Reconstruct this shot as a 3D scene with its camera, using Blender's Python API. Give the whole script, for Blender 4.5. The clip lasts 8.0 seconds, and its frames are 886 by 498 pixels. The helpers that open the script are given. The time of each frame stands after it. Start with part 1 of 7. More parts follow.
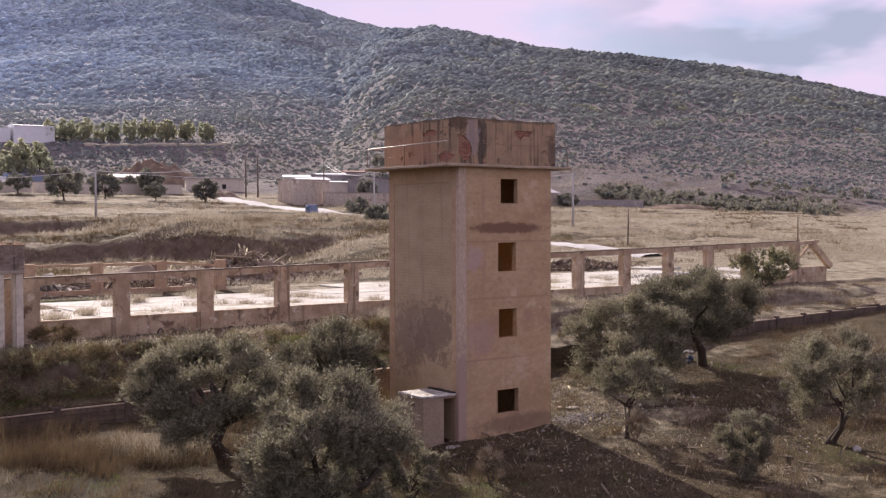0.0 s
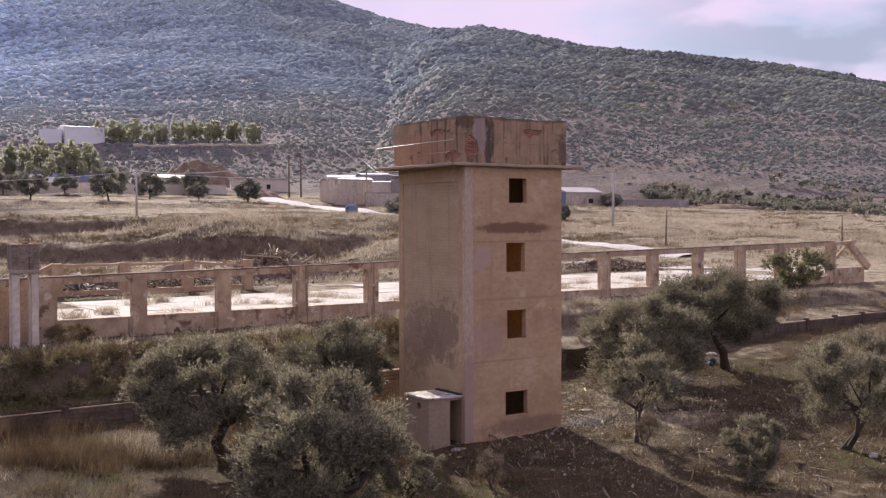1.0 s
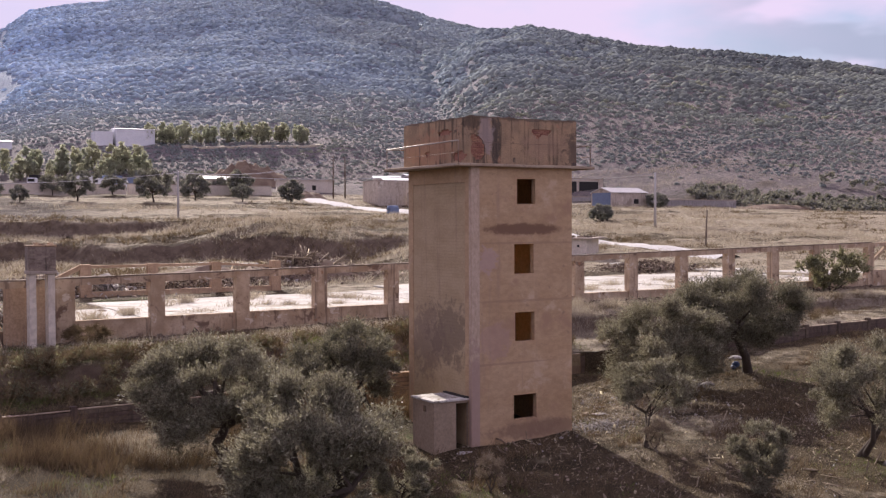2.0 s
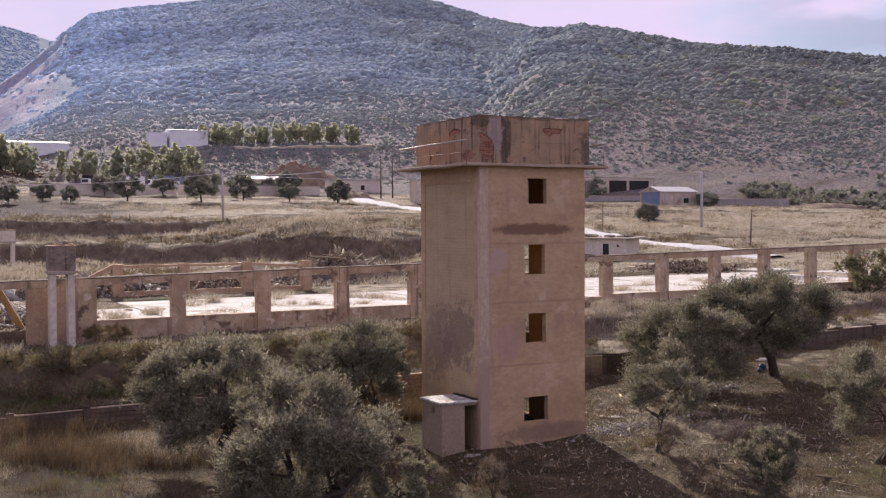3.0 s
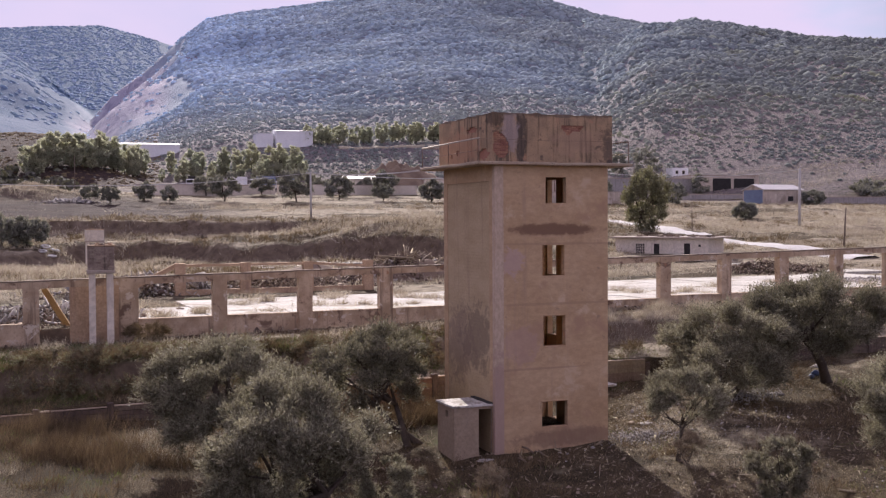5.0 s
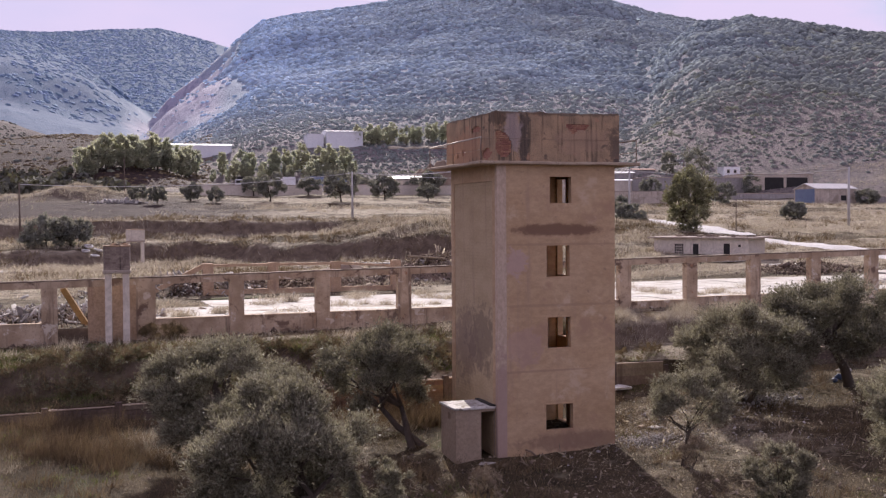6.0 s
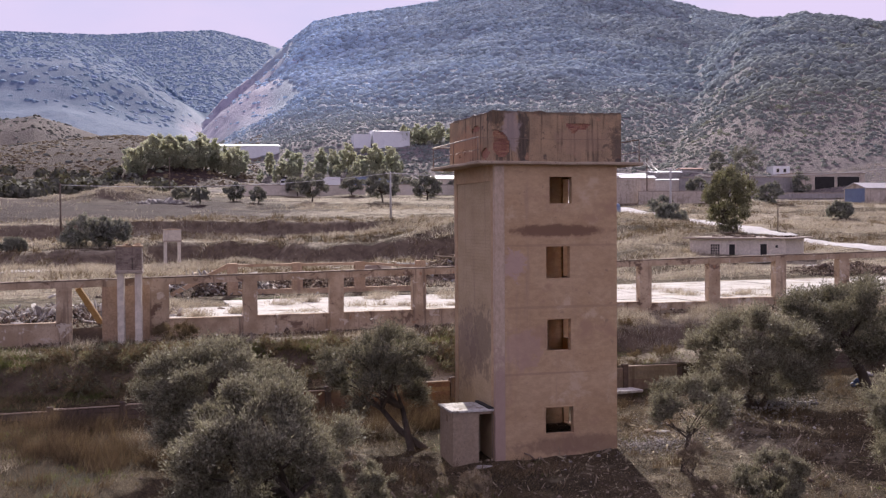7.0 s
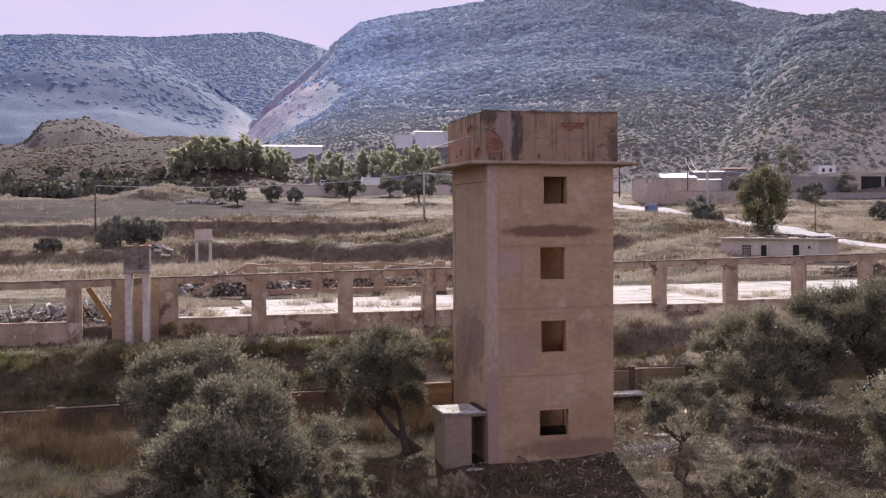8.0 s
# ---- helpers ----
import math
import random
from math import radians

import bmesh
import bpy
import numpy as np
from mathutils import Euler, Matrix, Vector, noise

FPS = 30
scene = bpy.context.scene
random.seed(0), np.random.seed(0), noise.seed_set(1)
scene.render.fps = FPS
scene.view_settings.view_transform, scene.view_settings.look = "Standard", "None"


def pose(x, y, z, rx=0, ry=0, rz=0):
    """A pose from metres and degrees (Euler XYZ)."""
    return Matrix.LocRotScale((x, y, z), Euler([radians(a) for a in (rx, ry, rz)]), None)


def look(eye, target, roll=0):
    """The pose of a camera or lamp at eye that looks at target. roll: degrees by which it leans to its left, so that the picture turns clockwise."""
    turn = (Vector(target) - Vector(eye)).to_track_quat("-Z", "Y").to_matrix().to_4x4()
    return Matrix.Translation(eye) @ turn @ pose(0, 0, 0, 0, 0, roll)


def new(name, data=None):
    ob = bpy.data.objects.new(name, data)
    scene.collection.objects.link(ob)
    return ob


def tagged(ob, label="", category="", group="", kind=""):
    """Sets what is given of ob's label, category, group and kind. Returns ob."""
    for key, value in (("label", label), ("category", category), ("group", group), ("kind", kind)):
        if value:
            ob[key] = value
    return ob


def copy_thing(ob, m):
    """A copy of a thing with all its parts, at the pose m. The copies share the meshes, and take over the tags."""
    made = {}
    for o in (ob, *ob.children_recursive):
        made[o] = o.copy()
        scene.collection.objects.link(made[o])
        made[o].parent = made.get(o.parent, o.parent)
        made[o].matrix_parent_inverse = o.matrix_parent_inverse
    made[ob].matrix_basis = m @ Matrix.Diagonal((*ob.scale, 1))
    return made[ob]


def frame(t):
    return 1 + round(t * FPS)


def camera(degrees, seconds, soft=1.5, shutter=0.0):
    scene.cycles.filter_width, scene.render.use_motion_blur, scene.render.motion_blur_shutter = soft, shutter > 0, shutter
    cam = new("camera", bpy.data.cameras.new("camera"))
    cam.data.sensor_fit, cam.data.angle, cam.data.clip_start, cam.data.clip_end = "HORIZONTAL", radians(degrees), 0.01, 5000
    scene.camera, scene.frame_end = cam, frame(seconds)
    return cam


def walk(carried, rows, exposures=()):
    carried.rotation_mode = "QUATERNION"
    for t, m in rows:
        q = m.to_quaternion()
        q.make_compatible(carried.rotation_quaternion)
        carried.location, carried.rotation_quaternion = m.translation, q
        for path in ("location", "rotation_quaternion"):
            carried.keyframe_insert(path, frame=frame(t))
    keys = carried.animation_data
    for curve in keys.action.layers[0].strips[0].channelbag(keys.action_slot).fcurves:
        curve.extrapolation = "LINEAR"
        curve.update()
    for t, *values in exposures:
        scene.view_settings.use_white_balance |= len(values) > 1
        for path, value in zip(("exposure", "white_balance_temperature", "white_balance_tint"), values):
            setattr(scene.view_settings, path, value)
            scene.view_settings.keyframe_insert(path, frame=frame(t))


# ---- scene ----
# ---- camera ----
cam = camera(44.2, 8.0, soft=1.3)
PATH = [
    (0, (-26.292, -34.443, 9.207), (-25.1008, -32.8371, 9.1534), -0.14),
    (1, (-24.632, -35.076, 9.199), (-23.5150, -33.4174, 9.1455), -0.14),
    (1.5, (-23.782, -35.398, 9.205), (-22.7039, -33.7145, 9.1525), -0.16),
    (3.5, (-20.230, -36.542, 9.241), (-19.3266, -34.7584, 9.1881), -0.28),
    (4.5, (-18.372, -37.030, 9.251), (-17.5617, -35.2021, 9.1977), -0.30),
    (6.5, (-14.364, -37.724, 9.269), (-13.7417, -35.8245, 9.2160), -0.37),
    (7, (-13.337, -37.873, 9.279), (-12.7593, -35.9585, 9.2261), -0.36),
    (8, (-11.301, -38.121, 9.271), (-10.8074, -36.1841, 9.2191), -0.34),
]
walk(cam, [(t, look(eye, target, roll)) for t, eye, target, roll in PATH],
     exposures=[(0, 0.70, 6060, 18), (1.5, 0.71, 6020, 18.5), (3.5, 0.65, 5940, 19), (8, 0.62, 5800, 19)])

# ---- sky and sun ----
SUN_AZIMUTH, SUN_ELEVATION = 12.0, 28.0
world = bpy.data.worlds.new("sky")
scene.world = world
world.use_nodes = True
wt = world.node_tree
wt.nodes.clear()
w_out = wt.nodes.new("ShaderNodeOutputWorld")
w_bg = wt.nodes.new("ShaderNodeBackground")
w_sky = wt.nodes.new("ShaderNodeTexSky")
w_sky.sky_type = "NISHITA"
w_sky.sun_disc = False
w_sky.sun_elevation = radians(SUN_ELEVATION)
w_sky.sun_rotation = radians(SUN_AZIMUTH)
w_sky.dust_density = 0.6
w_dim = wt.nodes.new("ShaderNodeMixRGB")
w_dim.blend_type = "MULTIPLY"
w_dim.inputs["Fac"].default_value = 1.0
w_dim.inputs["Color2"].default_value = (0.055, 0.055, 0.055, 1)
w_co = wt.nodes.new("ShaderNodeTexCoord")
w_map = wt.nodes.new("ShaderNodeMapping")
w_map.inputs["Scale"].default_value = (2.2, 2.2, 6.0)
w_map.inputs["Location"].default_value = (1.3, 0.6, 0.2)
w_noise = wt.nodes.new("ShaderNodeTexNoise")
w_noise.inputs["Scale"].default_value = 1.6
w_noise.inputs["Detail"].default_value = 5.0
w_ramp = wt.nodes.new("ShaderNodeValToRGB")
w_ramp.color_ramp.elements[0].position = 0.36
w_ramp.color_ramp.elements[1].position = 0.52
w_mix = wt.nodes.new("ShaderNodeMixRGB")
w_mix.inputs["Color2"].default_value = (0.525, 0.44, 0.52, 1)
wt.links.new(w_co.outputs["Generated"], w_map.inputs["Vector"])
wt.links.new(w_map.outputs["Vector"], w_noise.inputs["Vector"])
wt.links.new(w_noise.outputs["Fac"], w_ramp.inputs["Fac"])
wt.links.new(w_sky.outputs["Color"], w_dim.inputs["Color1"])
w_veil = wt.nodes.new("ShaderNodeMixRGB")
w_veil.blend_type = "DARKEN"
w_veil.inputs["Fac"].default_value = 1.0
w_veil.inputs["Color2"].default_value = (0.47, 0.42, 0.51, 1)
wt.links.new(w_dim.outputs["Color"], w_veil.inputs["Color1"])
wt.links.new(w_veil.outputs["Color"], w_mix.inputs["Color1"])
wt.links.new(w_ramp.outputs["Color"], w_mix.inputs["Fac"])
# grey rain clouds low in the north-east
w_dot = wt.nodes.new("ShaderNodeVectorMath")
w_dot.operation = "DOT_PRODUCT"
w_dot.inputs[1].default_value = (math.sin(radians(58)) * math.cos(radians(9)), math.cos(radians(58)) * math.cos(radians(9)), math.sin(radians(9)))
w_rain = wt.nodes.new("ShaderNodeTexNoise")
w_rain.inputs["Scale"].default_value = 2.6
w_rain.inputs["Detail"].default_value = 4.0
w_near = wt.nodes.new("ShaderNodeMapRange")
w_near.inputs["From Min"].default_value, w_near.inputs["From Max"].default_value = 0.965, 0.995
w_edge = wt.nodes.new("ShaderNodeMapRange")
w_edge.interpolation_type = "SMOOTHSTEP"
w_edge.inputs["From Min"].default_value, w_edge.inputs["From Max"].default_value = 0.42, 0.54
w_both = wt.nodes.new("ShaderNodeMath")
w_both.operation = "MULTIPLY"
w_cloud = wt.nodes.new("ShaderNodeMixRGB")
w_cloud.inputs["Color2"].default_value = (0.29, 0.31, 0.37, 1)
wt.links.new(w_co.outputs["Generated"], w_dot.inputs[0])
wt.links.new(w_map.outputs["Vector"], w_rain.inputs["Vector"])
wt.links.new(w_dot.outputs["Value"], w_near.inputs["Value"])
wt.links.new(w_rain.outputs["Fac"], w_edge.inputs["Value"])
wt.links.new(w_near.outputs["Result"], w_both.inputs[0])
wt.links.new(w_edge.outputs["Result"], w_both.inputs[1])
wt.links.new(w_both.outputs["Value"], w_cloud.inputs["Fac"])
wt.links.new(w_mix.outputs["Color"], w_cloud.inputs["Color1"])
wt.links.new(w_cloud.outputs["Color"], w_bg.inputs["Color"])
wt.links.new(w_bg.outputs["Background"], w_out.inputs["Surface"])

sun = new("sun", bpy.data.lights.new("sun", "SUN"))
sun.data.energy, sun.data.angle, sun.data.color = 4.6, radians(0.53), (1.0, 0.90, 0.74)
sun_way = Vector((math.sin(radians(SUN_AZIMUTH)) * math.cos(radians(SUN_ELEVATION)),
                  math.cos(radians(SUN_AZIMUTH)) * math.cos(radians(SUN_ELEVATION)), math.sin(radians(SUN_ELEVATION))))
sun.matrix_world = look(sun_way * 100, (0, 0, 0))

# ---- the lie of the land ----
HUB = (-18.0, -37.0)


def smooth(a, b, v):
    t = np.clip((np.asarray(v, float) - a) / (b - a), 0.0, 1.0)
    return t * t * (3 - 2 * t)


def lattice(ix, iy, seed):
    h = (ix.astype(np.int64) * 374761393 + iy.astype(np.int64) * 668265263 + seed * 974711) & 0x7FFFFFFF
    h = ((h ^ (h >> 13)) * 1274126177) & 0x7FFFFFFF
    return ((h ^ (h >> 16)) & 0xFFFF) / 65535.0


def value_noise(x, y, seed=0):
    x, y = np.asarray(x, float), np.asarray(y, float)
    ix, iy = np.floor(x), np.floor(y)
    fx, fy = x - ix, y - iy
    fx, fy = fx * fx * (3 - 2 * fx), fy * fy * (3 - 2 * fy)
    a, b = lattice(ix, iy, seed), lattice(ix + 1, iy, seed)
    c, d = lattice(ix, iy + 1, seed), lattice(ix + 1, iy + 1, seed)
    return (a + (b - a) * fx) * (1 - fy) + (c + (d - c) * fx) * fy - 0.5


def fbm(x, y, seed=0, octaves=4):
    total, amp = 0.0, 1.0
    for k in range(octaves):
        total = total + amp * value_noise(np.asarray(x) * 2 ** k, np.asarray(y) * 2 ** k, seed + k)
        amp *= 0.5
    return total


FAR_RIDGE = ([-80, -40, -7.6, -5, 0, 2, 5.2, 6.6, 8.2, 10, 14, 24, 40], [3, 7, 9.05, 9.24, 9.3, 9.5, 9.7, 9.4, 9.0, 8.4, 6.5, 3, 1])
MAIN_RIDGE = ([-30, -10, -3, 0.3, 3, 4.6, 5.8, 7.2, 8.9, 10.4, 11.9, 14.8, 17, 20, 23, 26, 28, 28.9, 31.2, 33, 36, 42, 60, 90],
              [0.5, 1.2, 2.0, 3.0, 4.0, 5.0, 6.4, 7.5, 9.05, 10.2, 10.55, 10.95, 11.3, 11.9, 12.1, 11.6, 11.24, 10.95, 10.3, 9.9, 9.3, 8, 5, 2])
SPUR_RIDGE = ([15, 24, 28, 29.5, 31, 33, 34.6, 35.3, 38, 41, 45.9, 48.7, 52.9, 58.6, 66, 90, 130],
              [1, 1.8, 3.2, 6.4, 8.4, 9.9, 9.93, 10.05, 9.58, 8.94, 8.5, 8.05, 7.28, 5.73, 4.2, 3, 1])
LEFT_RIDGE = ([-60, -12, -7.6, -5, -2, -0.5, 1.2, 3, 4, 5, 6.5, 8], [2, 3.6, 3.55, 3.7, 4.05, 4.25, 4.4, 4.3, 3.8, 3.3, 2.2, 1])
GORGE_RIDGE = ([-60, -20, -7.4, -4.8, -2.1, -0.5, 1.46, 2.86, 4, 4.6, 6, 8, 11], [5, 8.5, 8.85, 9.26, 9.16, 8.75, 7.97, 7.0, 6.17, 5.6, 4.0, 2.4, 1])
BLUFF_RIDGE = ([-60, -20, -9, -6, -5.2, -3.2, -1, 0.4, 2, 4], [2, 3, 3.6, 3.9, 5.0, 5.4, 4.5, 4.1, 3.0, 1])


def ridge(az, r, base, table, foot, crest, back, power):
    el = np.interp(az, table[0], table[1])
    top = 9.2 + crest * np.tan(np.radians(el))
    up = np.clip((r - foot) / (crest - foot), 0, 1) ** power
    down = np.clip((r - crest) / back, 0, 1) ** 1.5
    return base + (top - base) * up * (1 - down)


def height(x, y):
    x, y = np.asarray(x, float), np.asarray(y, float)
    # yard round the tower, up to the low wall
    yard = 0.45 + 0.045 * np.clip(x - 3, -6, 45) + 0.05 * np.clip(y - 1, -12, 9) + 0.05 * np.clip(-3 - x, 0, 14)
    yard = yard - 0.010 * np.clip(-14 - y, 0, 60)
    # terrace behind the low wall and the bank up to the ruin
    terrace = 1.80 + 0.024 * np.clip(x + 10, -20, 70)
    foot = 3.35 + 0.014 * np.clip(x + 10, -10, 30)
    edge = 1.3 * fbm(x / 7, y * 0, 19, 3) + np.clip(x - 10, 0, 8) * 0.2
    terrace = terrace + (foot - terrace) * (0.22 * smooth(9.3, 11.4, y) + 0.68 * smooth(11.6 + edge, 12.7 + edge, y) + 0.10 * smooth(13, 17, y))
    z = np.where(y < 8.95, yard, terrace)
    # floor level of the ruin and the low ground behind it
    low = 3.98 + 0.006 * np.clip(y - 20, 0, 80)
    z = np.where(y > 19.35, z + (low - z) * smooth(19.35, 19.6, y), z)
    plain = 4.2 + 0.071 * np.clip(y - 42, 0, 90) + 0.062 * np.clip(y - 132, 0, 260)
    plain = plain + 0.35 * smooth(0, 1, fbm(x / 26, y / 7, 5, 3) * 2 + 0.5) * smooth(45, 60, y)
    plain = plain + 1.7 * (smooth(107, 109, y + 5 * fbm(x / 30, 0 * x, 21, 3)) - 1) * smooth(30, 14, x) * smooth(64, 88, y)
    plain = plain + 0.9 * smooth(74, 84, y) * (1 - smooth(94, 114, y)) * smooth(4, 20, x) * (1 - smooth(52, 66, x))
    cut = smooth(46 + 6 * fbm(y / 20, y * 0 + 3, 9, 2), 30, x) * (1 - smooth(79, 83.5, y + 11 * fbm(x / 16, y / 30, 3, 4) - 13 * smooth(26, -4, x)))
    hollow = plain + (low - plain) * cut
    hollow = hollow + 0.6 * fbm(x / 9, y / 5.0, 15, 4) * smooth(60, 74, y) * (1 - smooth(104, 116, y)) * smooth(70, 40, x)
    hollow = hollow + 0.45 * fbm(x / 3.2, y / 2.6, 17, 3) * smooth(56, 70, y) * (1 - smooth(112, 125, y))
    z = np.where(y > 42, hollow, z)
    # the mound at the field's edge
    z = z + 3.2 * np.exp(-(((x + 11) / 11) ** 2 + ((y - 168) / 7) ** 2)) * (1 + 0.8 * fbm(x / 5, y / 5, 33, 2))

    # hills
    dx, dy = x - HUB[0], y - HUB[1]
    r = np.hypot(dx, dy)
    az = np.degrees(np.arctan2(dx, dy))
    wob = fbm(x / 210, y / 210, 41, 4)
    gully = np.abs(fbm(x / 150 + 9, y / 230, 47, 3))
    hills = np.maximum.reduce([
        ridge(az, r, z, FAR_RIDGE, 900, 1750, 900, 1.0),
        ridge(az + 2.2 * wob * (r < 1060), r, z, MAIN_RIDGE, 330, 1100, 700, 1.15),
        ridge(az + 2.0 * wob * (r < 690), r, z, SPUR_RIDGE, 290, 720, 420, 1.05),
        ridge(az + 1.2 * wob * (r < 1260), r, z, GORGE_RIDGE, 640, 1300, 500, 1.0),
        ridge(az, r, z, BLUFF_RIDGE, 480, 600, 200, 0.7),
        ridge(az, r, z, LEFT_RIDGE, 300, 420, 150, 0.8)])
    mid = smooth(330, 420, r) * (1 - 0.9 * smooth(640, 715, r) * (az > 30)) * (1 - smooth(980, 1090, r) * (az <= 30))
    mid = mid * np.where(r < 480, smooth(5, 11, az), 1.0)
    hills = hills - 26 * gully * mid * smooth(5, 120, hills - z) + 5 * fbm(x / 60, y / 60, 53, 3) * mid * smooth(0, 12, hills - z)
    z = np.where(r > 285, np.maximum(z, hills), z)
    # roughness
    near = 1 - smooth(70, 200, r)
    soil = fbm(x / 2.3, y / 2.3, 61, 4) * 0.16 + fbm(x / 0.7, y / 0.7, 67, 2) * 0.05
    flat = (y > 19.3) & (y < 40) & (x > -24) & (x < 48)
    return z + np.where(flat, 0.02, 1.0) * soil * (0.35 + 0.65 * near) + np.where(flat, 0, 0.4) * fbm(x / 9, y / 9, 71, 3) * smooth(42, 60, y)




def haze_share(x, y):
    """Share of haze blue-grey painted over green scrub: the farther hill has the most."""
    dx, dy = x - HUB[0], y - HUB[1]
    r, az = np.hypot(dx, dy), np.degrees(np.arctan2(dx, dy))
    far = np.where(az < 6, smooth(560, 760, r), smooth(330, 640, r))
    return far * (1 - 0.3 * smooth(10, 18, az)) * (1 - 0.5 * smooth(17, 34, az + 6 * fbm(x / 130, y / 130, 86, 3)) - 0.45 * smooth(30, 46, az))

# ---- materials ----
def ramp_node(nt, source, lo, hi):
    node = nt.nodes.new("ShaderNodeMapRange")
    node.interpolation_type = "SMOOTHSTEP"
    node.inputs["From Min"].default_value, node.inputs["From Max"].default_value = lo, hi
    nt.links.new(source, node.inputs["Value"])
    return node.outputs["Result"]


def mix_node(nt, fac, a, b, blend="MIX"):
    node = nt.nodes.new("ShaderNodeMixRGB")
    node.blend_type = blend
    for value, socket in ((fac, node.inputs["Fac"]), (a, node.inputs["Color1"]), (b, node.inputs["Color2"])):
        if isinstance(value, (int, float)):
            socket.default_value = value
        elif isinstance(value, tuple):
            socket.default_value = (*value, 1)
        else:
            nt.links.new(value, socket)
    return node.outputs["Color"]


def noise_node(nt, vector, scale, detail=4.0, rough=0.55, warp=0.0):
    node = nt.nodes.new("ShaderNodeTexNoise")
    node.inputs["Scale"].default_value, node.inputs["Detail"].default_value = scale, detail
    node.inputs["Roughness"].default_value, node.inputs["Distortion"].default_value = rough, warp
    nt.links.new(vector, node.inputs["Vector"])
    return node.outputs["Fac"]


def math_node(nt, op, a, b):
    node = nt.nodes.new("ShaderNodeMath")
    node.operation = op
    for value, socket in ((a, node.inputs[0]), (b, node.inputs[1])):
        if isinstance(value, (int, float)):
            socket.default_value = value
        else:
            nt.links.new(value, socket)
    return node.outputs["Value"]


def start_material(name):
    m = bpy.data.materials.new(name)
    m.use_nodes = True
    nt = m.node_tree
    shader = nt.nodes["Principled BSDF"]
    geo = nt.nodes.new("ShaderNodeNewGeometry")
    return m, nt, shader, geo


def spot_mask(nt, place, centre, radii, ragged, seed):
    """A stain of its own shape round centre, in metres."""
    sub = nt.nodes.new("ShaderNodeVectorMath")
    sub.operation = "SUBTRACT"
    sub.inputs[1].default_value = centre
    nt.links.new(place, sub.inputs[0])
    div = nt.nodes.new("ShaderNodeVectorMath")
    div.operation = "DIVIDE"
    div.inputs[1].default_value = radii
    nt.links.new(sub.outputs["Vector"], div.inputs[0])
    size = nt.nodes.new("ShaderNodeVectorMath")
    size.operation = "LENGTH"
    nt.links.new(div.outputs["Vector"], size.inputs[0])
    rag = noise_node(nt, place, 2.3 + seed * 0.13, 8.0, 0.72, 0.6)
    total = math_node(nt, "ADD", size.outputs["Value"], math_node(nt, "MULTIPLY", math_node(nt, "SUBTRACT", rag, 0.5), ragged * 2.6))
    return ramp_node(nt, total, 1.1, 0.62)


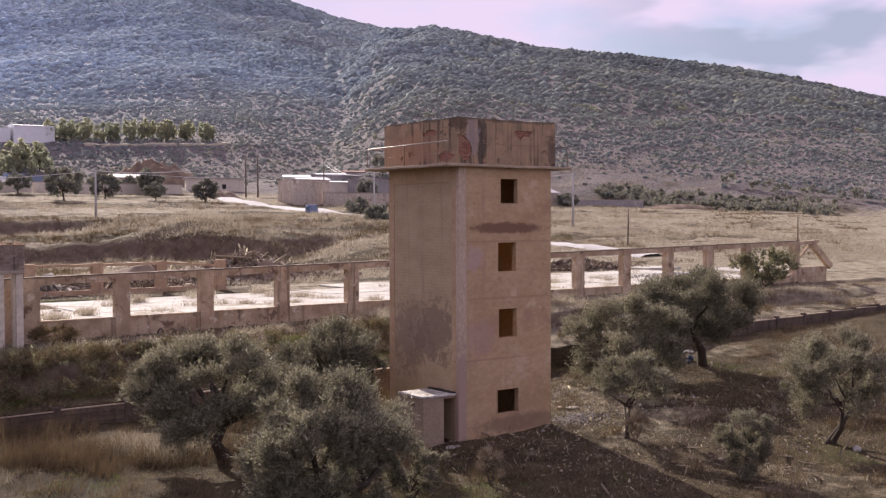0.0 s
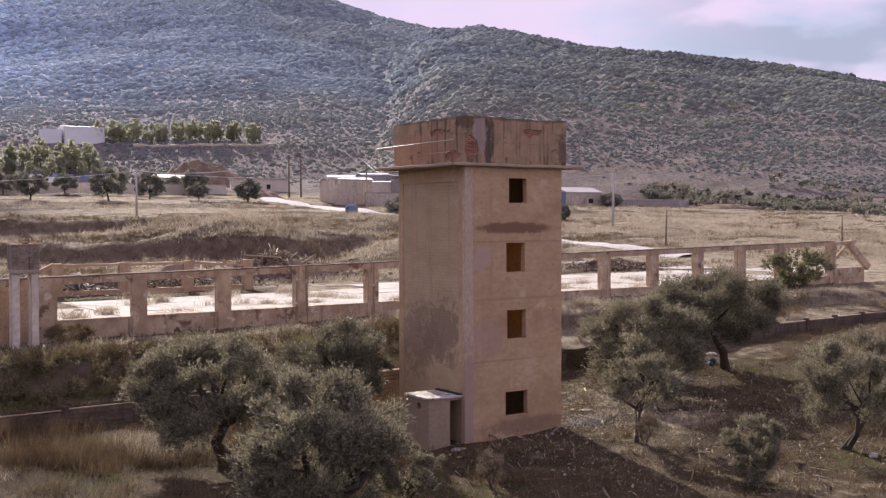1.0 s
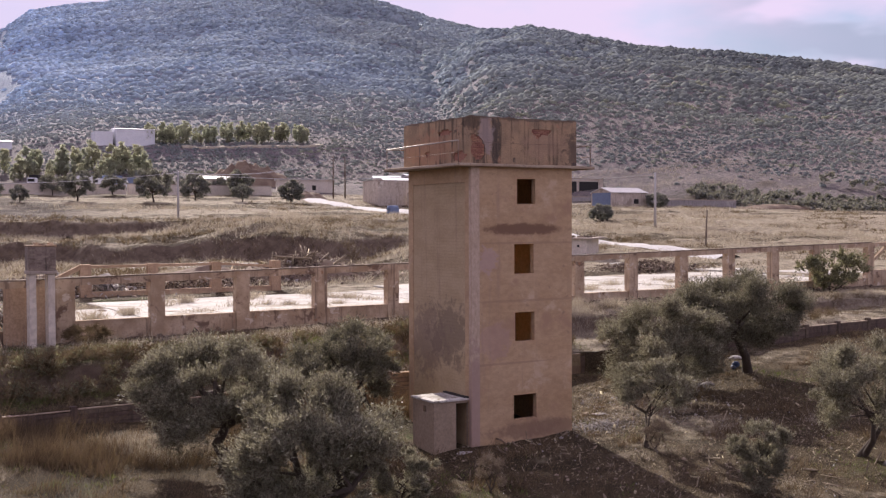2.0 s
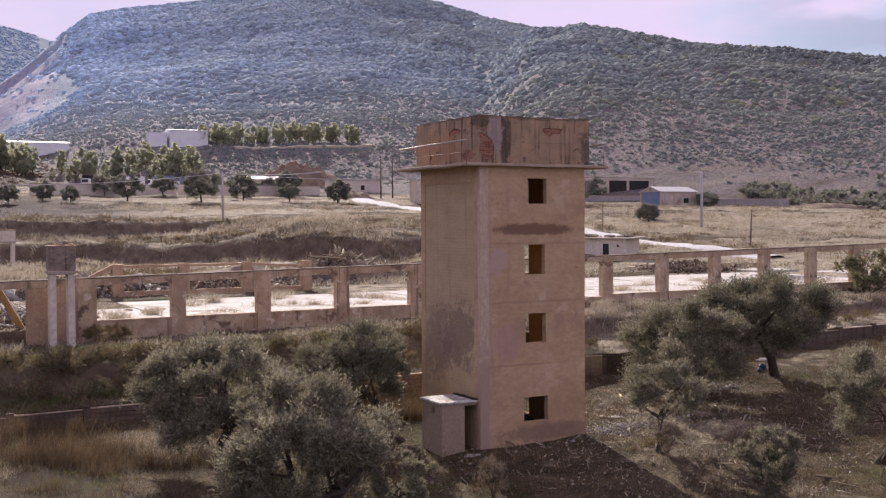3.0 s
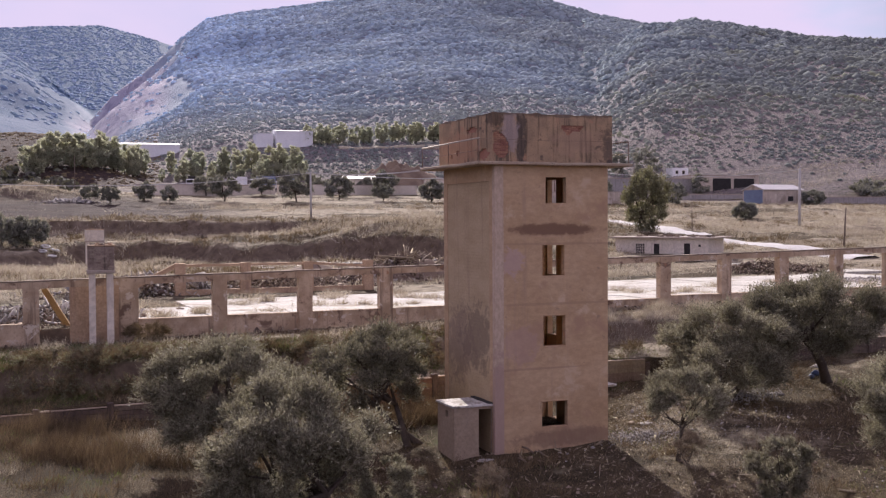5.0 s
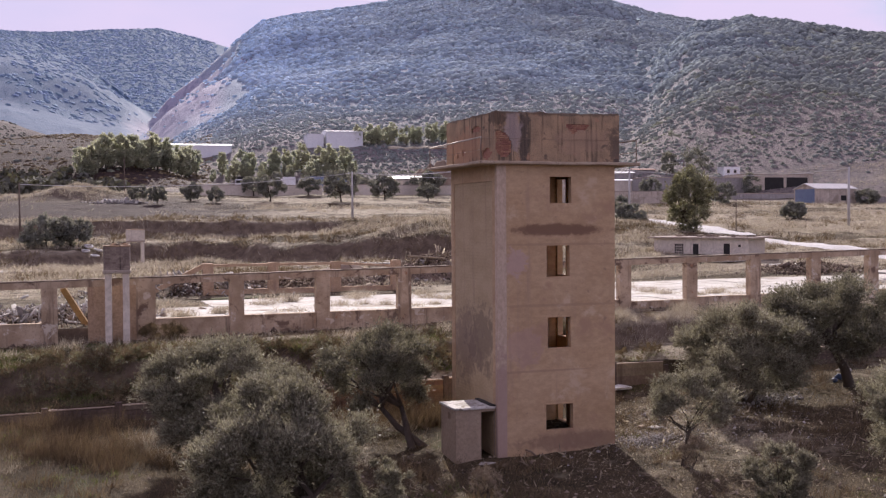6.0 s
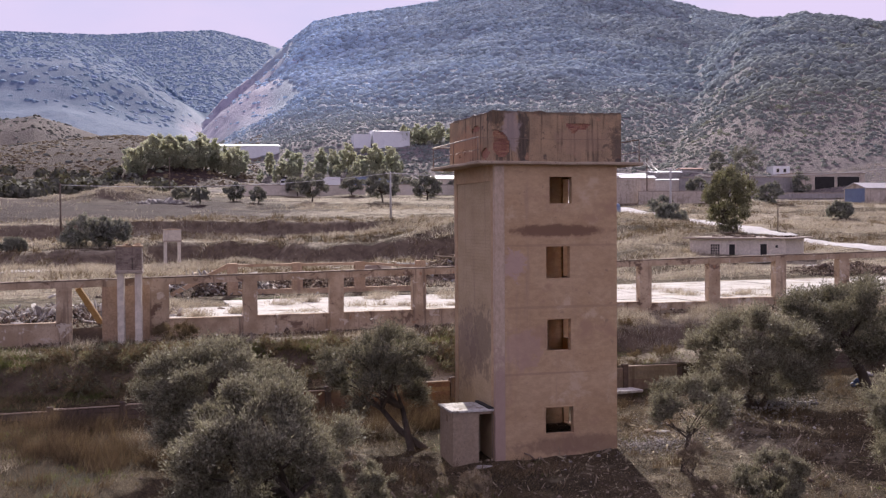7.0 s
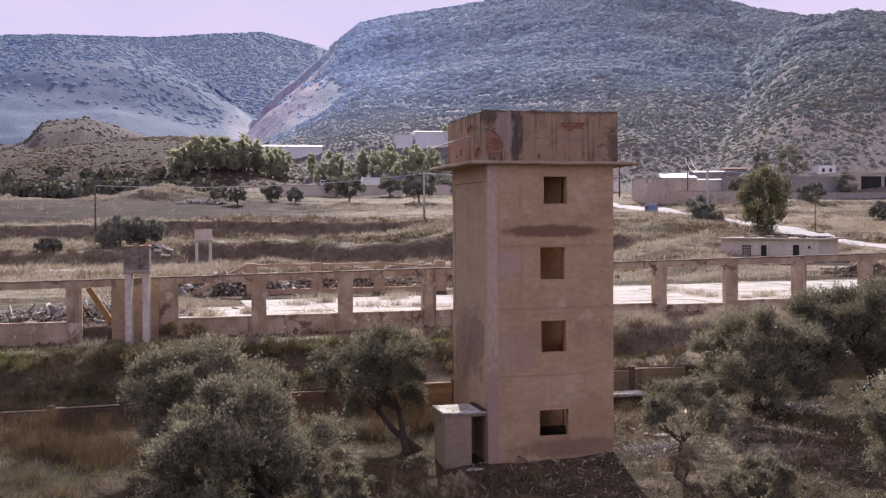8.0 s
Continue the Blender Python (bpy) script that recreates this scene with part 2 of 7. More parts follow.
def material(name, base, vary, scale=1.0, rough=0.9, bump=0.3, bump_scale=30.0, grain=None, stretch=(1, 1, 1),
             island=0.0, each=0.0, mottle=0.45, metal=0.0, spots=(), trans=0.0, tint=(1.15, 1.1, 0.8), streak=None, streak_amount=(0.55, 0.72), gloss=0.2, patches=()):
    m, nt, shader, geo = start_material(name)
    mapping = nt.nodes.new("ShaderNodeMapping")
    mapping.inputs["Scale"].default_value = stretch
    nt.links.new(geo.outputs["Position"], mapping.inputs["Vector"])
    place = mapping.outputs["Vector"]
    col = mix_node(nt, ramp_node(nt, noise_node(nt, place, scale, 5.0), 0.35, 0.65), base, vary)
    fine = noise_node(nt, place, scale * 9.0, 5.0, 0.7)
    if grain:
        col = mix_node(nt, ramp_node(nt, fine, 0.52, 0.72), col, grain)
    else:
        col = mix_node(nt, mottle, col, mix_node(nt, ramp_node(nt, fine, 0.3, 0.7), tuple(c * 0.72 for c in base), tuple(min(1, c * 1.22) for c in vary)))
    if streak:
        down = nt.nodes.new("ShaderNodeMapping")
        down.inputs["Scale"].default_value = (3.4, 3.4, 0.22)
        nt.links.new(geo.outputs["Position"], down.inputs["Vector"])
        mask = ramp_node(nt, noise_node(nt, down.outputs["Vector"], 1.0, 6.0, 0.6), *streak_amount)
        col = mix_node(nt, math_node(nt, "MULTIPLY", mask, 0.8), col, streak)
    for k, (colour, size, lo, hi) in enumerate(patches):
        where = nt.nodes.new("ShaderNodeMapping")
        where.inputs["Location"].default_value = (7.3 * k, 3.1 * k, 1.7 * k)
        nt.links.new(geo.outputs["Position"], where.inputs["Vector"])
        col = mix_node(nt, ramp_node(nt, noise_node(nt, where.outputs["Vector"], size, 7.0, 0.68, 0.4), lo, hi), col, colour)
    for k, (centre, radii, colour, ragged, amount) in enumerate(spots):
        col = mix_node(nt, math_node(nt, "MULTIPLY", spot_mask(nt, geo.outputs["Position"], centre, radii, ragged, k), amount), col, colour)
    if island or each:
        source = geo.outputs["Random Per Island"]
        if each:
            info = nt.nodes.new("ShaderNodeObjectInfo")
            source = info.outputs["Random"]
        hsv = nt.nodes.new("ShaderNodeHueSaturation")
        amount = island or each
        value = nt.nodes.new("ShaderNodeMapRange")
        value.inputs["To Min"].default_value, value.inputs["To Max"].default_value = 1 - amount, 1 + amount
        nt.links.new(source, value.inputs["Value"])
        nt.links.new(value.outputs["Result"], hsv.inputs["Value"])
        hue = nt.nodes.new("ShaderNodeMapRange")
        hue.inputs["To Min"].default_value, hue.inputs["To Max"].default_value = 0.485, 0.515
        nt.links.new(source, hue.inputs["Value"])
        nt.links.new(hue.outputs["Result"], hsv.inputs["Hue"])
        nt.links.new(col, hsv.inputs["Color"])
        col = hsv.outputs["Color"]
    nt.links.new(col, shader.inputs["Base Color"])
    shader.inputs["Roughness"].default_value = rough
    shader.inputs["Metallic"].default_value = metal
    shader.inputs["Specular IOR Level"].default_value = gloss
    if bump:
        bn = nt.nodes.new("ShaderNodeBump")
        bn.inputs["Strength"].default_value = bump
        bn.inputs["Distance"].default_value = 0.6 / bump_scale
        nt.links.new(noise_node(nt, place, bump_scale, 4.0, 0.6), bn.inputs["Height"])
        nt.links.new(bn.outputs["Normal"], shader.inputs["Normal"])
    if trans:
        tr = nt.nodes.new("ShaderNodeBsdfTranslucent")
        nt.links.new(mix_node(nt, 1.0, col, tint, "MULTIPLY"), tr.inputs["Color"])
        ms = nt.nodes.new("ShaderNodeMixShader")
        ms.inputs["Fac"].default_value = trans
        nt.links.new(shader.outputs["BSDF"], ms.inputs[1])
        nt.links.new(tr.outputs["BSDF"], ms.inputs[2])
        nt.links.new(ms.outputs["Shader"], nt.nodes["Material Output"].inputs["Surface"])
    return m


def ground_material():
    m, nt, shader, geo = start_material("dry_ground")
    place = geo.outputs["Position"]

    def zone(name):
        node = nt.nodes.new("ShaderNodeAttribute")
        node.attribute_name = name
        return node.outputs["Fac"]

    big, mid, fine = noise_node(nt, place, 0.16, 5.0), noise_node(nt, place, 0.9, 5.0, 0.65), noise_node(nt, place, 7.0, 5.0, 0.7)
    far = noise_node(nt, place, 0.035, 6.0, 0.65)
    soil = mix_node(nt, ramp_node(nt, mid, 0.3, 0.7), (0.044, 0.032, 0.0185), (0.115, 0.085, 0.049))
    soil = mix_node(nt, ramp_node(nt, fine, 0.5, 0.75), soil, (0.185, 0.143, 0.082))
    speck = noise_node(nt, place, 24.0, 3.0, 0.6)
    soil = mix_node(nt, math_node(nt, "MULTIPLY", ramp_node(nt, speck, 0.55, 0.62), 0.85), soil, (0.24, 0.19, 0.115))
    soil = mix_node(nt, math_node(nt, "MULTIPLY", ramp_node(nt, speck, 0.44, 0.34), 0.8), soil, (0.028, 0.020, 0.014))
    soil = mix_node(nt, math_node(nt, "MULTIPLY", ramp_node(nt, big, 0.52, 0.66), 0.6), soil, (0.045, 0.038, 0.024))
    straw = mix_node(nt, ramp_node(nt, mid, 0.3, 0.7), (0.24, 0.20, 0.143), (0.475, 0.41, 0.295))
    straw = mix_node(nt, ramp_node(nt, fine, 0.45, 0.8), straw, (0.15, 0.118, 0.078))
    edge = math_node(nt, "ADD", zone("straw"), math_node(nt, "MULTIPLY", math_node(nt, "SUBTRACT", mid, 0.5), 0.9))
    col = mix_node(nt, ramp_node(nt, edge, 0.3, 0.7), soil, straw)
    edge = math_node(nt, "ADD", zone("green"), math_node(nt, "MULTIPLY", math_node(nt, "SUBTRACT", mid, 0.5), 1.1))
    col = mix_node(nt, math_node(nt, "MULTIPLY", ramp_node(nt, edge, 0.45, 0.8), 0.8), col, mix_node(nt, fine, (0.045, 0.065, 0.018), (0.13, 0.16, 0.05)))
    col = mix_node(nt, zone("bank"), col, mix_node(nt, ramp_node(nt, mid, 0.3, 0.7), (0.125, 0.092, 0.068), (0.225, 0.172, 0.125)))
    rows = nt.nodes.new("ShaderNodeMapping")
    rows.inputs["Scale"].default_value = (0.16, 1.1, 1.0)
    nt.links.new(place, rows.inputs["Vector"])
    furrow = noise_node(nt, rows.outputs["Vector"], 1.0, 6.0, 0.7)
    col = mix_node(nt, zone("field"), col, mix_node(nt, ramp_node(nt, furrow, 0.35, 0.65), (0.034, 0.0225, 0.021), (0.078, 0.053, 0.046)))
    scrub = mix_node(nt, ramp_node(nt, far, 0.35, 0.65), (0.175, 0.149, 0.148), (0.228, 0.192, 0.182))
    scrub = mix_node(nt, ramp_node(nt, noise_node(nt, place, 0.22, 4.0, 0.7), 0.46, 0.6), scrub, (0.145, 0.13, 0.122))
    scrub = mix_node(nt, ramp_node(nt, noise_node(nt, place, 0.75, 5.0, 0.75), 0.5, 0.6), scrub, (0.265, 0.222, 0.205))
    scrub = mix_node(nt, ramp_node(nt, noise_node(nt, place, 1.1, 4.0, 0.7), 0.47, 0.38), scrub, (0.06, 0.06, 0.052))
    col = mix_node(nt, zone("scrub"), col, scrub)
    # Hill ground tinted blue-grey with distance, haze put into its colour.
    col = mix_node(nt, zone("haze_tint"), col, mix_node(nt, ramp_node(nt, far, 0.35, 0.65), (0.235, 0.29, 0.36), (0.29, 0.335, 0.40)))
    # Far ridges coloured bluer still, as the haze before them.
    haze_ridge = mix_node(nt, ramp_node(nt, noise_node(nt, place, 0.016, 6.0, 0.7), 0.4, 0.6), (0.08, 0.135, 0.215), (0.115, 0.17, 0.25))
    col = mix_node(nt, zone("haze_ridge"), col, haze_ridge)
    tall = nt.nodes.new("ShaderNodeMapping")
    tall.inputs["Scale"].default_value = (0.09, 0.09, 0.035)
    nt.links.new(place, tall.inputs["Vector"])
    # Rock colour lifted towards pale mauve for haze in the gorge.
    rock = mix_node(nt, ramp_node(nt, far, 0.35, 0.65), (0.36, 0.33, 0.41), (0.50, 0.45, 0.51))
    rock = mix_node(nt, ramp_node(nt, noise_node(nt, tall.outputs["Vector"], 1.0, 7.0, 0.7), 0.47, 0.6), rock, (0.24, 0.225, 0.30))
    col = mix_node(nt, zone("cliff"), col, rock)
    nt.links.new(col, shader.inputs["Base Color"])
    shader.inputs["Roughness"].default_value = 0.95
    shader.inputs["Specular IOR Level"].default_value = 0.1
    bn = nt.nodes.new("ShaderNodeBump")
    bn.inputs["Strength"].default_value, bn.inputs["Distance"].default_value = 0.9, 0.13
    nt.links.new(math_node(nt, "ADD", math_node(nt, "ADD", mid, fine), math_node(nt, "MULTIPLY", noise_node(nt, place, 28.0, 3.0, 0.6), 0.6)), bn.inputs["Height"])
    nt.links.new(bn.outputs["Normal"], shader.inputs["Normal"])
    return m


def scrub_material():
    """Leaves of the hill scrub: green oaks and pines, blue-grey painted in for haze."""
    m, nt, shader, geo = start_material("hill_scrub_leaves")
    share = nt.nodes.new("ShaderNodeAttribute")
    share.attribute_name = "haze_tint"
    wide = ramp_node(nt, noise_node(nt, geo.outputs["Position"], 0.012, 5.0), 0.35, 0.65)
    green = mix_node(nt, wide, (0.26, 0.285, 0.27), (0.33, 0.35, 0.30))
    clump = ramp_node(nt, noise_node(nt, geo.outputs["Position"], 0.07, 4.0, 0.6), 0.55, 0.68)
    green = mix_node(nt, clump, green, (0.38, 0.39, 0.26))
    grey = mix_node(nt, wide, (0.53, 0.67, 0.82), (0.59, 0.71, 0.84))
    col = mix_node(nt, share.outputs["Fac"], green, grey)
    hsv = nt.nodes.new("ShaderNodeHueSaturation")
    value = nt.nodes.new("ShaderNodeMapRange")
    value.inputs["To Min"].default_value, value.inputs["To Max"].default_value = 0.75, 1.25
    nt.links.new(geo.outputs["Random Per Island"], value.inputs["Value"])
    nt.links.new(value.outputs["Result"], hsv.inputs["Value"])
    nt.links.new(col, hsv.inputs["Color"])
    nt.links.new(hsv.outputs["Color"], shader.inputs["Base Color"])
    shader.inputs["Roughness"].default_value = 0.9
    shader.inputs["Specular IOR Level"].default_value = 0.1
    tr = nt.nodes.new("ShaderNodeBsdfTranslucent")
    nt.links.new(hsv.outputs["Color"], tr.inputs["Color"])
    ms = nt.nodes.new("ShaderNodeMixShader")
    ms.inputs["Fac"].default_value = 0.5
    nt.links.new(shader.outputs["BSDF"], ms.inputs[1])
    nt.links.new(tr.outputs["BSDF"], ms.inputs[2])
    nt.links.new(ms.outputs["Shader"], nt.nodes["Material Output"].inputs["Surface"])
    return m


M = {}
M["ground"] = ground_material()
M["render_wall"] = material("tan_render", (0.475, 0.325, 0.19), (0.545, 0.388, 0.242), 0.45, 0.92, 0.35, 22, stretch=(1, 1, 1.8), mottle=0.32,
                            patches=(((0.43, 0.285, 0.185), 0.55, 0.53, 0.66), ((0.60, 0.455, 0.31), 0.8, 0.56, 0.68), ((0.36, 0.25, 0.165), 2.6, 0.62, 0.70)),
                            streak=(0.38, 0.27, 0.195), streak_amount=(0.55, 0.8),
                            spots=(((2.67, 0.1, 8.87), (2.1, 1.0, 0.26), (0.215, 0.13, 0.085), 0.5, 0.95),
                                   ((2.8, 0.1, 8.31), (3.4, 1.0, 0.05), (0.36, 0.245, 0.16), 0.6, 0.5),
                                   ((2.8, 0.1, 5.99), (3.4, 1.0, 0.06), (0.36, 0.245, 0.16), 0.7, 0.5),
                                   ((1.6, 0.1, 3.5), (2.6, 1.0, 0.05), (0.32, 0.215, 0.15), 0.35, 0.5),
                                   ((3.6, 0.1, 0.75), (3.0, 1.0, 0.38), (0.24, 0.155, 0.11), 0.7, 0.6),
                                   ((1.2, 0.1, 4.4), (0.9, 0.6, 0.8), (0.44, 0.30, 0.26), 1.2, 0.5),
                                   ((0.9, 0.1, 7.6), (0.5, 0.6, 0.6), (0.50, 0.37, 0.35), 1.2, 0.6)))
M["column"] = material("pale_column_render", (0.50, 0.38, 0.275), (0.575, 0.455, 0.355), 0.8, 0.9, 0.3, 25, stretch=(1, 1, 0.6),
                       spots=(((0.3, 0.1, 1.5), (1, 1, 3.2), (0.40, 0.28, 0.235), 1.0, 0.8),))
M["infill"] = material("infill_blocks", (0.45, 0.338, 0.205), (0.525, 0.40, 0.255), 0.7, 0.95, 0.4, 26, mottle=0.25, stretch=(1, 1, 2.0),
                       streak=(0.33, 0.235, 0.165), streak_amount=(0.55, 0.8),
                       spots=(((0.1, 1.9, 4.6), (0.8, 1.7, 1.35), (0.20, 0.15, 0.11), 1.3, 0.65),
                              ((0.1, 3.5, 4.2), (0.8, 1.6, 1.6), (0.23, 0.165, 0.13), 1.3, 0.6)))
# Ochre plaster, its colour raised to stand for bounced sunlight.
M["inside"] = material("inside_plaster", (0.68, 0.455, 0.23), (0.74, 0.53, 0.30), 0.8, 0.95, 0.2, 25)
M["tank"] = material("weathered_tank_render", (0.475, 0.33, 0.205), (0.34, 0.245, 0.16), 1.7, 0.95, 0.7, 16, grain=(0.20, 0.15, 0.115),
                     streak=(0.10, 0.078, 0.06), streak_amount=(0.50, 0.63), patches=(((0.46, 0.27, 0.17), 1.6, 0.58, 0.66), ((0.15, 0.115, 0.09), 2.4, 0.60, 0.67)),
                     spots=(((1.2, 0.0, 12.4), (0.2, 0.5, 1.4), (0.075, 0.065, 0.06), 1.6, 0.75),
                            ((0.1, 0.0, 13.1), (0.4, 0.6, 0.5), (0.07, 0.055, 0.045), 1.2, 0.7),
                            ((0.75, 0.0, 12.6), (0.4, 0.3, 0.9), (0.42, 0.34, 0.32), 1.0, 0.7),
                            ((3.6, 0.0, 12.2), (1.1, 0.4, 0.6), (0.42, 0.285, 0.20), 1.2, 0.5),
                            ((5.1, 0.0, 11.9), (0.5, 0.6, 0.9), (0.10, 0.08, 0.07), 1.3, 0.7),
                            ((0.0, 3.2, 12.1), (0.5, 2.2, 0.75), (0.44, 0.25, 0.155), 0.9, 0.6),
                            ((2.6, 2.0, 13.35), (4.0, 4.0, 0.22), (0.09, 0.07, 0.055), 0.5, 0.8)))
M["brick"] = material("red_clay_brick", (0.32, 0.155, 0.105), (0.40, 0.22, 0.155), 3.0, 0.95, 0.5, 40, each=0.22)
M["concrete"] = material("grey_concrete", (0.36, 0.30, 0.25), (0.44, 0.375, 0.315), 0.8, 0.95, 0.5, 20, grain=(0.22, 0.19, 0.165), streak=(0.17, 0.14, 0.12), streak_amount=(0.6, 0.75))
# Dark colour stands for the terrace wall's shaded front.
M["dark_block"] = material("shade_dark_block", (0.10, 0.075, 0.058), (0.165, 0.125, 0.098), 0.8, 0.95, 0.5, 18, each=0.12, streak=(0.06, 0.05, 0.045), streak_amount=(0.5, 0.7))
# Brown wall panels with orange-brown streaks.
M["orange_block"] = material("brown_streaked_render", (0.155, 0.10, 0.062), (0.21, 0.14, 0.09), 0.8, 0.95, 0.5, 18, each=0.1, streak=(0.22, 0.12, 0.06), streak_amount=(0.5, 0.7))
M["tan_block"] = material("tan_wall_render", (0.25, 0.19, 0.125), (0.31, 0.245, 0.17), 0.8, 0.95, 0.5, 18, each=0.1, streak=(0.16, 0.115, 0.08), streak_amount=(0.5, 0.7))
M["ledge"] = material("balcony_concrete", (0.40, 0.31, 0.225), (0.48, 0.385, 0.285), 1.2, 0.95, 0.5, 20, grain=(0.20, 0.155, 0.12))
M["ruin"] = material("ruin_concrete", (0.385, 0.285, 0.19), (0.56, 0.44, 0.315), 1.0, 0.95, 0.55, 16, grain=(0.30, 0.22, 0.155),
                     streak=(0.20, 0.145, 0.105), streak_amount=(0.54, 0.7),
                     patches=(((0.19, 0.13, 0.095), 0.9, 0.56, 0.63), ((0.62, 0.54, 0.44), 1.3, 0.58, 0.64), ((0.36, 0.20, 0.12), 1.7, 0.62, 0.68)))
M["dark_ledge"] = material("weathered_ledge", (0.15, 0.115, 0.088), (0.24, 0.185, 0.14), 1.4, 0.95, 0.5, 18, grain=(0.08, 0.06, 0.05))
M["ruin_yellow"] = material("ochre_render", (0.36, 0.245, 0.15), (0.52, 0.375, 0.25), 1.0, 0.95, 0.45, 18, streak=(0.33, 0.22, 0.16), streak_amount=(0.52, 0.7))
M["floor"] = material("bleached_concrete", (0.38, 0.345, 0.29), (0.58, 0.55, 0.495), 0.5, 0.9, 0.35, 14, each=0.05,
                      patches=(((0.30, 0.25, 0.19), 0.35, 0.56, 0.66), ((0.20, 0.165, 0.12), 1.4, 0.62, 0.68)))
M["shed"] = material("shed_render", (0.32, 0.245, 0.175), (0.39, 0.305, 0.225), 0.9, 0.93, 0.3, 24, streak=(0.28, 0.215, 0.19), streak_amount=(0.58, 0.78))
M["shed_roof"] = material("lime_roof", (0.52, 0.49, 0.44), (0.64, 0.61, 0.56), 1.4, 0.9, 0.4, 20, patches=(((0.25, 0.215, 0.165), 2.2, 0.54, 0.62), ((0.36, 0.33, 0.28), 5.0, 0.52, 0.6)), spots=(((-0.75, 1.1, 2.3), (0.45, 0.5, 0.3), (0.32, 0.29, 0.24), 1.2, 0.9),))
M["tar"] = material("bitumen", (0.035, 0.032, 0.03), (0.06, 0.055, 0.05), 3.0, 0.8, 0.5, 20)
M["rust"] = material("painted_rusty_pipe", (0.30, 0.24, 0.19), (0.22, 0.14, 0.10), 4.0, 0.7, 0.2, 40, metal=0.3)
M["pale_pipe"] = material("pale_painted_pipe", (0.55, 0.50, 0.42), (0.45, 0.38, 0.30), 4.0, 0.6, 0.1, 40)
M["bark"] = material("olive_bark", (0.055, 0.043, 0.034), (0.10, 0.08, 0.065), 3.0, 0.95, 0.9, 14, stretch=(1, 1, 0.35))
M["olive"] = material("olive_leaves", (0.20, 0.186, 0.132), (0.30, 0.28, 0.205), 0.9, 0.55, 0, island=0.5, tint=(1.03, 1.0, 0.9), trans=0.34, gloss=0.12)
M["olive_dark"] = material("dark_olive_leaves", (0.155, 0.144, 0.105), (0.235, 0.22, 0.16), 0.9, 0.55, 0, island=0.5, tint=(1.05, 1.02, 0.88), trans=0.32, gloss=0.15)
M["twig"] = material("dry_twigs", (0.25, 0.20, 0.14), (0.36, 0.295, 0.21), 3.0, 0.95, 0, island=0.3)
M["broad"] = material("bush_leaves", (0.17, 0.17, 0.105), (0.26, 0.25, 0.165), 0.8, 0.6, 0, island=0.4, trans=0.3)
# Poplar and far-tree leaf colours lifted pale and grey for haze.
M["poplar"] = material("poplar_leaves", (0.42, 0.45, 0.35), (0.53, 0.515, 0.36), 0.12, 0.8, 0, island=0.25, trans=0.6, tint=(1.0, 1.0, 0.97))
M["cypress"] = material("far_tree_leaves", (0.225, 0.23, 0.21), (0.30, 0.30, 0.26), 0.1, 0.8, 0, island=0.35, trans=0.25)
M["wild_olive"] = material("wild_olive_leaves", (0.105, 0.105, 0.088), (0.155, 0.152, 0.122), 0.1, 0.85, 0, island=0.3, trans=0.2, gloss=0.05)
# Blue of the far ridges' scrub is distance haze painted in.
M["haze_ridge"] = material("haze_blue_scrub", (0.16, 0.235, 0.345), (0.19, 0.265, 0.375), 0.01, 0.9, 0, island=0.15, gloss=0.05)
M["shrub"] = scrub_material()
M["straw"] = material("dry_grass_blades", (0.37, 0.315, 0.24), (0.48, 0.42, 0.335), 0.3, 0.9, 0, island=0.35, trans=0.38, tint=(1.0, 1.0, 0.95))
M["weed"] = material("brown_weed_stalks", (0.14, 0.106, 0.06), (0.24, 0.184, 0.108), 0.4, 0.9, 0, island=0.35, trans=0.2, tint=(1.05, 1.0, 0.9))
M["rust_weed"] = material("rust_brown_weeds", (0.125, 0.089, 0.053), (0.21, 0.155, 0.095), 0.35, 0.9, 0, island=0.4, trans=0.25, tint=(1.05, 1.0, 0.9))
M["grass"] = material("green_grass_blades", (0.115, 0.135, 0.045), (0.19, 0.205, 0.085), 0.4, 0.8, 0, island=0.35, trans=0.35)
M["rubble"] = material("broken_rubble", (0.15, 0.112, 0.082), (0.27, 0.21, 0.16), 0.8, 0.95, 0.4, 12, island=0.55)
M["foot"] = material("crumbled_render", (0.085, 0.062, 0.048), (0.16, 0.115, 0.085), 0.8, 0.95, 0.4, 12, island=0.5)
M["pale_rubble"] = material("pale_rubble", (0.26, 0.235, 0.21), (0.46, 0.43, 0.40), 0.8, 0.95, 0.4, 12, island=0.3)
M["litter"] = material("pale_dry_litter", (0.32, 0.26, 0.165), (0.46, 0.395, 0.275), 0.9, 0.95, 0, island=0.4)
M["stone"] = material("pale_stone", (0.36, 0.33, 0.29), (0.48, 0.45, 0.41), 2.0, 0.95, 0.5, 15)
M["board"] = material("grey_splintered_board", (0.22, 0.19, 0.165), (0.50, 0.47, 0.43), 0.9, 0.9, 0.2, 20, island=0.5)
M["road"] = material("pale_dirt_road", (0.50, 0.475, 0.45), (0.60, 0.575, 0.55), 0.4, 0.95, 0.3, 6)
M["white"] = material("white_paint", (0.80, 0.80, 0.82), (0.86, 0.86, 0.87), 0.4, 0.7, 0.1, 6)
M["hut"] = material("hut_render", (0.58, 0.515, 0.43), (0.68, 0.615, 0.53), 0.5, 0.95, 0.3, 10, streak=(0.36, 0.29, 0.26), streak_amount=(0.58, 0.75))
